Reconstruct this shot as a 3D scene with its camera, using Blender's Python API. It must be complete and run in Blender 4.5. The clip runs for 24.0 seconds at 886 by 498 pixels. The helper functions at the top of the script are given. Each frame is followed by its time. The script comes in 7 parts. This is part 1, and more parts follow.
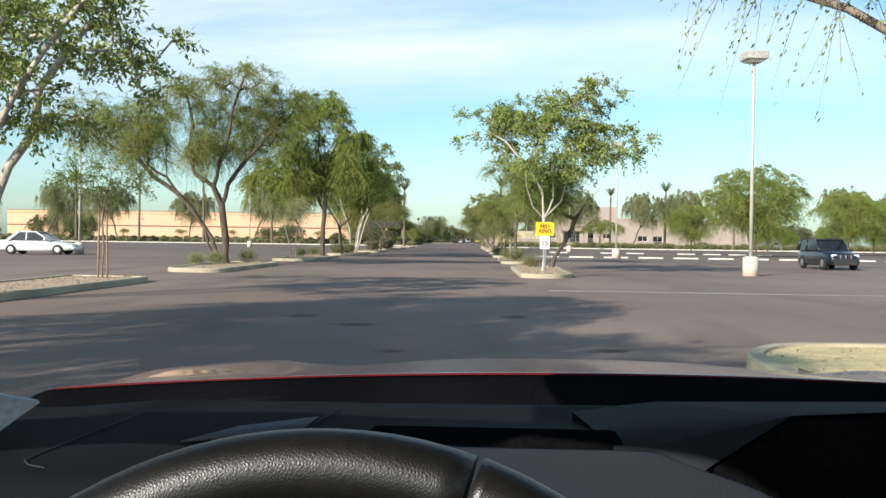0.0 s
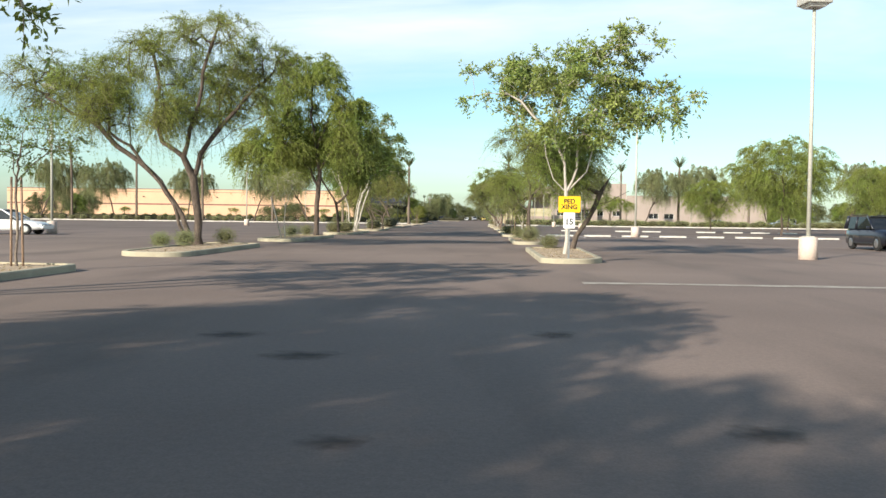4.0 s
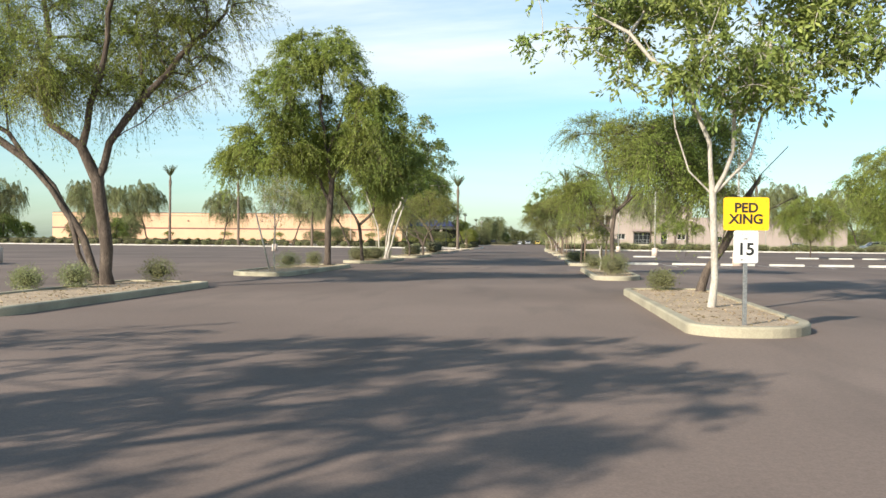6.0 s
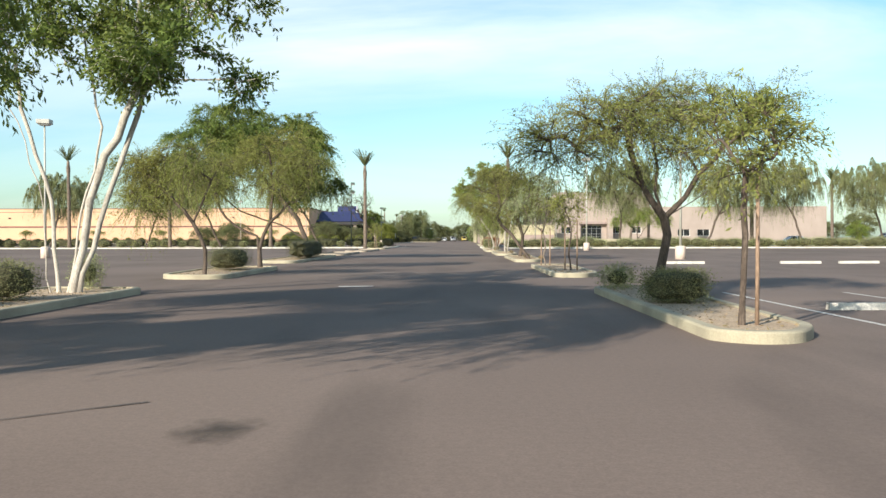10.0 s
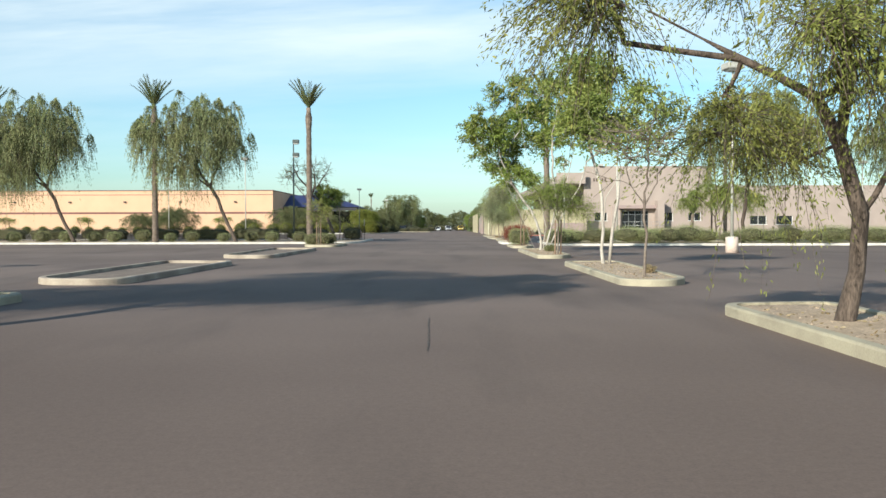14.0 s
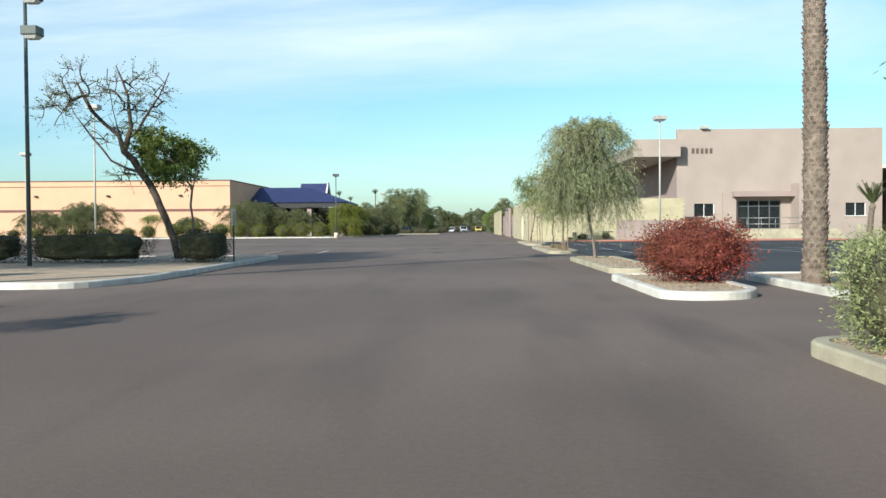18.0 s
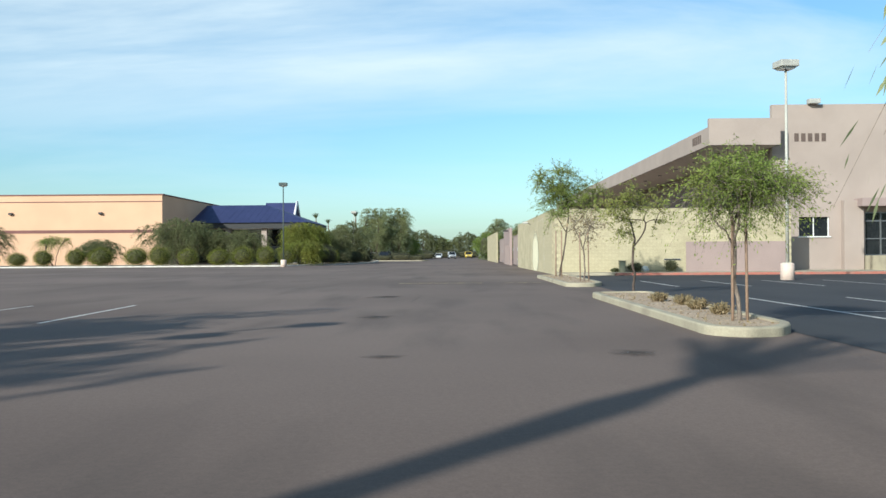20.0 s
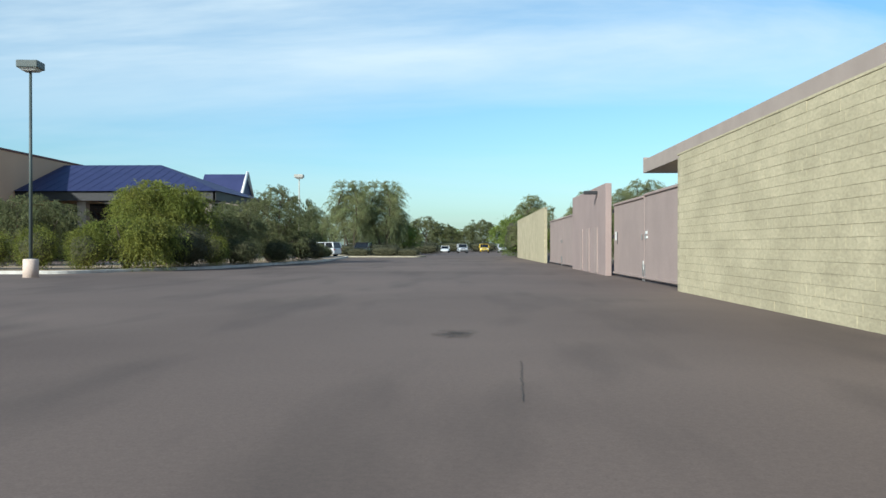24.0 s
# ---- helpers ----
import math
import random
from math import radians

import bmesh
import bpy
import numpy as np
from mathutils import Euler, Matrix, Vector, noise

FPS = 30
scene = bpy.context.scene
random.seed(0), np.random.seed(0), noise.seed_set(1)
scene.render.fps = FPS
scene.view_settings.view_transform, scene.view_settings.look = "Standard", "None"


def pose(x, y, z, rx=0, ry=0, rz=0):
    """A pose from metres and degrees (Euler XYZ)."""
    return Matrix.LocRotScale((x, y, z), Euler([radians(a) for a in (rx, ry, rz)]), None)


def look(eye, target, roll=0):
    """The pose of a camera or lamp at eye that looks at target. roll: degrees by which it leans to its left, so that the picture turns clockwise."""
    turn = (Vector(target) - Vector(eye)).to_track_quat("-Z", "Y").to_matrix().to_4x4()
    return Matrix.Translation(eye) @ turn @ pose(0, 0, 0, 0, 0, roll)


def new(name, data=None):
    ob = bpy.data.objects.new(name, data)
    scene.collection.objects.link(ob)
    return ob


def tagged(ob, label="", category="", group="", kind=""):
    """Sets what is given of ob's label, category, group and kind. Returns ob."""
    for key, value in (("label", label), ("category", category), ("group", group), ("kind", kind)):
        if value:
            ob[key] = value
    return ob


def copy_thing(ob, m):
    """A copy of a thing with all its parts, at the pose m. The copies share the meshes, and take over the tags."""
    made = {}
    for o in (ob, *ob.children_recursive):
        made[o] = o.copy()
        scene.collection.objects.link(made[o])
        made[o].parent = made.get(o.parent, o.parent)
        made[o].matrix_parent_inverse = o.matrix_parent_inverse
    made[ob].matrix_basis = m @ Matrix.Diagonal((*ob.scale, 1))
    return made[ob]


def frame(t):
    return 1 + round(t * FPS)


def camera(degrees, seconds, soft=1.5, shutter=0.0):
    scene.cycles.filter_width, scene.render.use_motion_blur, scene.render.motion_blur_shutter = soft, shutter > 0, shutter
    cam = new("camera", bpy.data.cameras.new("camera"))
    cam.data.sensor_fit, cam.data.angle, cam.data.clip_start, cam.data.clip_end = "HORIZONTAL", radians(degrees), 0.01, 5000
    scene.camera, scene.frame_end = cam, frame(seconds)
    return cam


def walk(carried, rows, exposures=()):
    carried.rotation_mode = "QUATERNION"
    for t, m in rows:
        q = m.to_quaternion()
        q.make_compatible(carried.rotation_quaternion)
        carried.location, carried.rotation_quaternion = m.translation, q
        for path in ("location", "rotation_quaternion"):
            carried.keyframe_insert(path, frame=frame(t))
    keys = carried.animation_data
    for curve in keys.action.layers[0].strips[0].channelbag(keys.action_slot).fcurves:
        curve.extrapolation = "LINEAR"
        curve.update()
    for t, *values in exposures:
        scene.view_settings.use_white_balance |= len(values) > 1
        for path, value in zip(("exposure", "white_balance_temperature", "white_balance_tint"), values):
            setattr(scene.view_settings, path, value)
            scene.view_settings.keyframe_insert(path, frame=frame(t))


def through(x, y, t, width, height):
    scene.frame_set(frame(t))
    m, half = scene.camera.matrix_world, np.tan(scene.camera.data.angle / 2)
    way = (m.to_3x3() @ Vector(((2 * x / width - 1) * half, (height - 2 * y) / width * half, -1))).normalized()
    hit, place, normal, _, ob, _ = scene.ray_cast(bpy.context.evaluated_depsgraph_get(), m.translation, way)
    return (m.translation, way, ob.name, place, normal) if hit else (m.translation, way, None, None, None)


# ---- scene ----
cam = camera(53.2, 24.0, soft=1.5)
# seconds, x, y, z, yaw, pitch, roll
ROWS = [
    (0, -0.000, -0.000, 1.250, 2.00, -0.59, -0.77),
    (0.5, 0.002, 0.006, 1.250, 1.84, -0.84, -0.13),
    (1, 0.006, 0.014, 1.250, 1.68, -0.88, 0.46),
    (1.5, 0.006, 0.018, 1.243, 1.46, -0.71, -0.37),
    (2, 0.007, 0.022, 1.232, 1.44, -1.26, -0.40),
    (2.5, -0.030, 0.720, 1.240, 1.78, -2.14, -0.75),
    (4.5, -0.160, 7.321, 1.250, 3.08, -1.88, -0.44),
    (5, -0.233, 10.314, 1.250, 4.23, -1.29, -0.45),
    (5.5, -0.355, 13.815, 1.250, 4.81, -0.49, -0.69),
    (6, -0.530, 17.671, 1.250, 5.80, -0.51, -0.55),
    (6.5, -0.732, 21.889, 1.250, 5.59, -2.12, -0.54),
    (7, -0.927, 26.229, 1.250, 3.52, -1.75, -1.46),
    (7.5, -1.099, 30.726, 1.250, 1.71, -1.69, -1.52),
    (8, -1.211, 35.250, 1.250, 0.90, -1.51, -1.67),
    (8.5, -1.304, 39.826, 1.250, 1.23, -2.94, 0.14),
    (9, -1.400, 44.478, 1.250, 1.94, -2.62, 0.71),
    (9.5, -1.517, 49.271, 1.250, 1.70, -1.73, 0.76),
    (10, -1.647, 54.291, 1.250, 0.84, -0.70, 0.16),
    (10.5, -1.764, 59.540, 1.250, -0.07, -0.74, -0.63),
    (12.5, -2.186, 81.586, 1.250, 0.03, -0.10, 0.26),
    (13, -2.291, 87.235, 1.250, 0.37, -0.06, -0.07),
    (13.5, -2.385, 92.943, 1.250, 0.29, -0.08, 0.15),
    (14, -2.440, 98.727, 1.250, 0.40, -1.40, 0.14),
    (14.5, -2.450, 104.515, 1.250, 0.63, -1.44, 0.34),
    (15, -2.423, 110.445, 1.250, 1.28, -0.54, 0.48),
    (15.5, -2.374, 116.315, 1.250, 0.50, -0.51, 0.43),
    (16, -2.315, 122.336, 1.250, 0.87, -0.69, 0.14),
    (16.5, -2.227, 128.466, 1.250, 2.18, -2.84, 0.17),
    (17, -2.091, 134.668, 1.250, 2.77, -2.60, 0.40),
    (17.5, -2.001, 141.425, 1.250, 2.08, -1.98, 0.20),
    (19.5, -1.835, 169.886, 1.250, 0.68, 0.09, 0.83),
    (20, -1.824, 177.144, 1.250, 0.82, 0.32, 0.37),
    (20.5, -1.819, 184.355, 1.250, 1.49, -0.09, -0.07),
    (21, -1.804, 191.442, 1.250, 1.79, -0.48, -0.27),
    (21.5, -1.797, 198.479, 1.250, 1.32, -1.07, -0.09),
    (22, -1.796, 205.409, 1.250, 0.88, -0.88, 0.12),
    (22.5, -1.825, 212.335, 1.250, 0.73, -0.51, 0.47),
    (23, -1.883, 219.295, 1.250, 1.81, 1.30, -0.30),
    (23.5, -1.963, 226.269, 1.250, 1.47, 1.47, -0.66),
    (24, -2.048, 233.372, 1.250, 1.50, -0.15, -0.00),
]
walk(cam, [(t, pose(x, y, z, 90 + pitch, roll, yaw)) for t, x, y, z, yaw, pitch, roll in ROWS], exposures=[(0.0, 0.57, 6550, 9.5), (2.5, 0.57, 6550, 9.5), (5.0, 0.64, 6950, 10), (7.0, 0.62, 6700, 9), (9.3, 0.68, 6850, 9), (10.5, 0.62, 6600, 8), (13.0, 0.48, 6450, 6.5), (17.5, 0.48, 6200, 5), (20.0, 0.34, 6030, 4), (24.0, 0.26, 5900, 4)])

# ---- light ----
SUN_AZ, SUN_EL = (0.583, 0.812), radians(24)   # way of the shadows on the ground, height of the sun
world = bpy.data.worlds.new("world")
scene.world = world
world.use_nodes = True
wn, wl = world.node_tree.nodes, world.node_tree.links
wn.clear()
w_out = wn.new("ShaderNodeOutputWorld")
w_bg = wn.new("ShaderNodeBackground")
w_sky = wn.new("ShaderNodeTexSky")
w_sky.sky_type = "NISHITA"
w_sky.sun_disc = False
w_sky.sun_elevation = SUN_EL
w_sky.sun_rotation = math.atan2(-SUN_AZ[0], -SUN_AZ[1])
w_sky.altitude = 400
w_sky.air_density, w_sky.dust_density, w_sky.ozone_density = 1.0, 1.5, 1.2
w_bg.inputs["Strength"].default_value = 0.101
# thin veils of high cloud
w_co = wn.new("ShaderNodeTexCoord")
w_sep = wn.new("ShaderNodeSeparateXYZ")
w_add = wn.new("ShaderNodeMath"); w_add.operation = "ADD"; w_add.inputs[1].default_value = 0.16
w_dx = wn.new("ShaderNodeMath"); w_dx.operation = "DIVIDE"
w_dy = wn.new("ShaderNodeMath"); w_dy.operation = "DIVIDE"
w_com = wn.new("ShaderNodeCombineXYZ")
w_map = wn.new("ShaderNodeMapping")
w_map.inputs["Rotation"].default_value = (0, 0, radians(-14))
w_map.inputs["Location"].default_value = (1.3, 0.4, 0)
w_map.inputs["Scale"].default_value = (0.45, 1.1, 1)
w_noi = wn.new("ShaderNodeTexNoise")
w_noi.inputs["Scale"].default_value = 0.9
w_noi.inputs["Detail"].default_value = 9
w_noi.inputs["Roughness"].default_value = 0.57
w_noi.inputs["Distortion"].default_value = 0.5
w_ramp = wn.new("ShaderNodeValToRGB")
w_ramp.color_ramp.elements[0].position, w_ramp.color_ramp.elements[0].color = 0.40, (0, 0, 0, 1)
w_ramp.color_ramp.elements[1].position, w_ramp.color_ramp.elements[1].color = 0.67, (0.92, 0.92, 0.92, 1)
w_mix = wn.new("ShaderNodeMixRGB")
w_mix.inputs["Color2"].default_value = (7.2, 7.9, 8.1, 1)
wl.new(w_co.outputs["Generated"], w_sep.inputs[0])
wl.new(w_sep.outputs["Z"], w_add.inputs[0])
wl.new(w_sep.outputs["X"], w_dx.inputs[0]); wl.new(w_add.outputs[0], w_dx.inputs[1])
wl.new(w_sep.outputs["Y"], w_dy.inputs[0]); wl.new(w_add.outputs[0], w_dy.inputs[1])
wl.new(w_dx.outputs[0], w_com.inputs[0]); wl.new(w_dy.outputs[0], w_com.inputs[1])
wl.new(w_com.outputs[0], w_map.inputs[0]); wl.new(w_map.outputs[0], w_noi.inputs["Vector"])
wl.new(w_noi.outputs[0], w_ramp.inputs[0])
w_high = wn.new("ShaderNodeMapRange")
w_high.interpolation_type = "SMOOTHSTEP"
w_high.inputs["From Min"].default_value, w_high.inputs["From Max"].default_value = 0.10, 0.25
w_high.inputs["To Min"].default_value, w_high.inputs["To Max"].default_value = 0.22, 1.0
w_mul = wn.new("ShaderNodeMath"); w_mul.operation = "MULTIPLY"
wl.new(w_sep.outputs["Z"], w_high.inputs["Value"])
wl.new(w_ramp.outputs[0], w_mul.inputs[0]); wl.new(w_high.outputs[0], w_mul.inputs[1])
w_clear = wn.new("ShaderNodeMapRange")   # the veils stay low; overhead the sky is clear
w_clear.interpolation_type = "SMOOTHSTEP"
w_clear.inputs["From Min"].default_value, w_clear.inputs["From Max"].default_value = 0.34, 0.62
w_clear.inputs["To Min"].default_value, w_clear.inputs["To Max"].default_value = 1.0, 0.0
w_veil = wn.new("ShaderNodeMath"); w_veil.operation = "MULTIPLY"
wl.new(w_sep.outputs["Z"], w_clear.inputs["Value"])
wl.new(w_mul.outputs[0], w_veil.inputs[0]); wl.new(w_clear.outputs[0], w_veil.inputs[1])
wl.new(w_veil.outputs[0], w_mix.inputs["Fac"])
w_tint = wn.new("ShaderNodeMixRGB"); w_tint.blend_type = "MULTIPLY"; w_tint.inputs["Fac"].default_value = 1.0
w_tint.inputs["Color2"].default_value = (0.95, 1.21, 1.28, 1)
wl.new(w_sky.outputs[0], w_tint.inputs["Color1"])
wl.new(w_tint.outputs[0], w_mix.inputs["Color1"])
wl.new(w_mix.outputs[0], w_bg.inputs["Color"])
wl.new(w_bg.outputs[0], w_out.inputs["Surface"])

sun_data = bpy.data.lights.new("sun", "SUN")
sun_data.energy, sun_data.angle, sun_data.color = 5.0, radians(0.55), (1.0, 0.94, 0.845)
sun = new("sun", sun_data)
sun.matrix_world = look((-60, -60, 60), (-60 + SUN_AZ[0], -60 + SUN_AZ[1], 60 - math.tan(SUN_EL)))


# ---- materials ----
def mat(name, a, b=None, rough=0.8, scale=4.0, fine=60.0, bump=0.2, metal=0.0, spread=(0.35, 0.65), spec=0.4, vary=0.0, island=False, coat=0.0, stretch=(1, 1, 1), fine_amount=0.25):
    """Two colours mixed by a broad noise, a fine grain that lightens and darkens, and a fine relief."""
    m = bpy.data.materials.new(name)
    m.use_nodes = True
    n, l = m.node_tree.nodes, m.node_tree.links
    p = n["Principled BSDF"]
    b = b or tuple(0.8 * c for c in a)
    co = n.new("ShaderNodeTexCoord")
    mp = n.new("ShaderNodeMapping")
    mp.inputs["Scale"].default_value = stretch
    l.new(co.outputs["Object"], mp.inputs[0])
    broad = n.new("ShaderNodeTexNoise")
    broad.inputs["Scale"].default_value, broad.inputs["Detail"].default_value = scale, 5
    grain = n.new("ShaderNodeTexNoise")
    grain.inputs["Scale"].default_value, grain.inputs["Detail"].default_value = fine, 3
    l.new(mp.outputs[0], broad.inputs["Vector"]); l.new(mp.outputs[0], grain.inputs["Vector"])
    ramp = n.new("ShaderNodeValToRGB")
    ramp.color_ramp.elements[0].position, ramp.color_ramp.elements[1].position = spread
    ramp.color_ramp.elements[0].color, ramp.color_ramp.elements[1].color = (*a, 1), (*b, 1)
    l.new(broad.outputs[0], ramp.inputs[0])
    hsv = n.new("ShaderNodeHueSaturation")
    l.new(ramp.outputs[0], hsv.inputs["Color"])
    val = n.new("ShaderNodeMapRange")
    val.inputs["From Min"].default_value, val.inputs["From Max"].default_value = 0.3, 0.7
    val.inputs["To Min"].default_value, val.inputs["To Max"].default_value = 1 - fine_amount, 1 + fine_amount
    l.new(grain.outputs[0], val.inputs["Value"])
    last = val.outputs[0]
    if vary or island:
        src = n.new("ShaderNodeNewGeometry").outputs["Random Per Island"] if island else n.new("ShaderNodeObjectInfo").outputs["Random"]
        v2 = n.new("ShaderNodeMapRange")
        v2.inputs["To Min"].default_value, v2.inputs["To Max"].default_value = 1 - vary, 1 + vary
        l.new(src, v2.inputs["Value"])
        mul = n.new("ShaderNodeMath"); mul.operation = "MULTIPLY"
        l.new(last, mul.inputs[0]); l.new(v2.outputs[0], mul.inputs[1])
        last = mul.outputs[0]
    l.new(last, hsv.inputs["Value"])
    l.new(hsv.outputs[0], p.inputs["Base Color"])
    p.inputs["Roughness"].default_value, p.inputs["Metallic"].default_value = rough, metal
    p.inputs["Specular IOR Level"].default_value = spec
    p.inputs["Coat Weight"].default_value = coat
    if bump:
        bp = n.new("ShaderNodeBump")
        bp.inputs["Strength"].default_value, bp.inputs["Distance"].default_value = bump, 0.02
        l.new(grain.outputs[0], bp.inputs["Height"])
        l.new(bp.outputs[0], p.inputs["Normal"])
    return m


def leaf_mat(name, a, b, through=0.38, rough=0.55):
    """A leaf: diffuse with light that shines through, each leaf of its own shade between a and b."""
    m = bpy.data.materials.new(name)
    m.use_nodes = True
    n, l = m.node_tree.nodes, m.node_tree.links
    p = n["Principled BSDF"]
    geo = n.new("ShaderNodeNewGeometry")
    ramp = n.new("ShaderNodeValToRGB")
    ramp.color_ramp.elements[0].color, ramp.color_ramp.elements[1].color = (*a, 1), (*b, 1)
    l.new(geo.outputs["Random Per Island"], ramp.inputs[0])
    co = n.new("ShaderNodeTexCoord")
    noi = n.new("ShaderNodeTexNoise"); noi.inputs["Scale"].default_value = 0.7
    l.new(co.outputs["Object"], noi.inputs["Vector"])
    hsv = n.new("ShaderNodeHueSaturation")
    val = n.new("ShaderNodeMapRange")
    val.inputs["From Min"].default_value, val.inputs["From Max"].default_value = 0.3, 0.7
    val.inputs["To Min"].default_value, val.inputs["To Max"].default_value = 0.72, 1.25
    l.new(noi.outputs[0], val.inputs["Value"]); l.new(val.outputs[0], hsv.inputs["Value"])
    l.new(ramp.outputs[0], hsv.inputs["Color"])
    noi2 = n.new("ShaderNodeTexNoise"); noi2.inputs["Scale"].default_value = 0.43
    l.new(co.outputs["Object"], noi2.inputs["Vector"])
    hue = n.new("ShaderNodeMapRange")
    hue.inputs["From Min"].default_value, hue.inputs["From Max"].default_value = 0.35, 0.65
    hue.inputs["To Min"].default_value, hue.inputs["To Max"].default_value = 0.512, 0.484
    l.new(noi2.outputs[0], hue.inputs["Value"]); l.new(hue.outputs[0], hsv.inputs["Hue"])
    l.new(hsv.outputs[0], p.inputs["Base Color"])
    p.inputs["Roughness"].default_value, p.inputs["Specular IOR Level"].default_value = rough, 0.25
    tr = n.new("ShaderNodeBsdfTranslucent")
    l.new(hsv.outputs[0], tr.inputs["Color"])
    mix = n.new("ShaderNodeMixShader")
    mix.inputs[0].default_value = through
    l.new(p.outputs[0], mix.inputs[1]); l.new(tr.outputs[0], mix.inputs[2])
    l.new(mix.outputs[0], n["Material Output"].inputs["Surface"])
    return m


def asphalt_mat(name, a, b, stain, y_tones=()):
    """Worn asphalt: broad patches, oil stains, stone grain and a fine relief."""
    m = mat(name, a, b, rough=0.86, scale=0.11, fine=55, bump=0.04, spread=(0.36, 0.66), spec=0.35, fine_amount=0.12)
    n, l = m.node_tree.nodes, m.node_tree.links
    p = n["Principled BSDF"]
    old = p.inputs["Base Color"].links[0].from_socket
    co = n.new("ShaderNodeTexCoord")
    mp = n.new("ShaderNodeMapping"); mp.inputs["Scale"].default_value = (1.0, 0.22, 1)
    l.new(co.outputs["Object"], mp.inputs[0])
    noi = n.new("ShaderNodeTexNoise"); noi.inputs["Scale"].default_value, noi.inputs["Detail"].default_value = 0.62, 6
    l.new(mp.outputs[0], noi.inputs["Vector"])
    ramp = n.new("ShaderNodeValToRGB")
    ramp.color_ramp.elements[0].position, ramp.color_ramp.elements[1].position = 0.51, 0.74
    ramp.color_ramp.elements[0].color, ramp.color_ramp.elements[1].color = (0, 0, 0, 1), (0.7, 0.7, 0.7, 1)
    l.new(noi.outputs[0], ramp.inputs[0])
    mix = n.new("ShaderNodeMixRGB")
    mix.inputs["Color2"].default_value = (*stain, 1)
    l.new(ramp.outputs[0], mix.inputs["Fac"]); l.new(old, mix.inputs["Color1"])
    # pale stone chips
    vor = n.new("ShaderNodeTexNoise"); vor.inputs["Scale"].default_value, vor.inputs["Detail"].default_value = 17, 2
    l.new(co.outputs["Object"], vor.inputs["Vector"])
    hsv = n.new("ShaderNodeHueSaturation")
    val = n.new("ShaderNodeMapRange")
    val.inputs["From Min"].default_value, val.inputs["From Max"].default_value = 0.3, 0.7
    val.inputs["To Min"].default_value, val.inputs["To Max"].default_value = 0.93, 1.07
    l.new(vor.outputs[0], val.inputs["Value"])
    last = val.outputs[0]
    sep = n.new("ShaderNodeSeparateXYZ")
    l.new(co.outputs["Object"], sep.inputs[0])
    for near, far, a0, a1 in y_tones:   # paler at the near end, falling to the plain tone along the drive
        y_tone = n.new("ShaderNodeMapRange")
        y_tone.inputs["From Min"].default_value, y_tone.inputs["From Max"].default_value = near, far
        y_tone.inputs["To Min"].default_value, y_tone.inputs["To Max"].default_value = a0, a1
        l.new(sep.outputs["Y"], y_tone.inputs["Value"])
        mul = n.new("ShaderNodeMath"); mul.operation = "MULTIPLY"
        l.new(last, mul.inputs[0]); l.new(y_tone.outputs[0], mul.inputs[1])
        last = mul.outputs[0]
    l.new(last, hsv.inputs["Value"])
    l.new(mix.outputs[0], hsv.inputs["Color"]); l.new(hsv.outputs[0], p.inputs["Base Color"])
    return m


M_ASPHALT = asphalt_mat("asphalt", (0.129, 0.094, 0.077), (0.179, 0.133, 0.109), (0.080, 0.060, 0.050), y_tones=((28, 85, 1.32, 1.0),))
M_ASPHALT_NEW = asphalt_mat("asphalt_new", (0.035, 0.037, 0.041), (0.050, 0.050, 0.054), (0.026, 0.027, 0.030))
M_TAR = mat("tar", (0.078, 0.066, 0.058), (0.115, 0.096, 0.083), rough=0.9, scale=3, fine=40)
M_OIL = mat("oil_stain", (0.060, 0.049, 0.042), (0.082, 0.067, 0.057), rough=0.9, scale=2, fine=30, bump=0.02)
M_DESERT = mat("desert_soil", (0.30, 0.235, 0.165), (0.22, 0.17, 0.12), rough=0.95, scale=0.08, fine=3)
M_KERB = mat("kerb_concrete", (0.404, 0.361, 0.262), (0.292, 0.254, 0.189), rough=0.9, scale=1.2, fine=45, spread=(0.42, 0.70), fine_amount=0.1, bump=0.12)
M_KERB_WHITE = mat("kerb_white", (0.634, 0.607, 0.546), (0.484, 0.449, 0.396), rough=0.85, scale=1.6, fine=45, fine_amount=0.1, bump=0.12)
# browner kerb for the bare islands: their shadow side put into the colour
M_KERB_DIM = mat("kerb_dim", (0.40, 0.34, 0.27), (0.27, 0.22, 0.175), rough=0.92, scale=1.2, fine=45, spread=(0.40, 0.62), fine_amount=0.12, bump=0.12)
M_KERB_RED = mat("kerb_red", (0.40, 0.13, 0.095), (0.33, 0.17, 0.13), rough=0.8, scale=2, fine=40)
M_SOIL = mat("island_gravel", (0.472, 0.355, 0.246), (0.363, 0.271, 0.186), rough=0.95, scale=1.6, fine=30, bump=0.3, fine_amount=0.3)
M_STONES = mat("loose_stones", (0.426, 0.324, 0.227), (0.334, 0.251, 0.178), rough=0.95, scale=1.5, fine=40, vary=0.10, island=True)
M_STRAW = mat("dry_grass_soil", (0.581, 0.484, 0.255), (0.458, 0.378, 0.202), rough=0.95, scale=2.5, fine=30, bump=0.25, fine_amount=0.25)
M_BARE = mat("bare_soil", (0.21, 0.165, 0.13), (0.15, 0.115, 0.09), rough=0.95, scale=2, fine=30, bump=0.3, fine_amount=0.25)
M_LINE = mat("line_paint", (0.62, 0.60, 0.56), (0.36, 0.33, 0.31), rough=0.8, scale=5, fine=40, spread=(0.45, 0.72))
M_SEAM = mat("pale_seam", (0.40, 0.36, 0.31), (0.28, 0.24, 0.20), rough=0.9, scale=2.5, fine=40, spread=(0.40, 0.62))
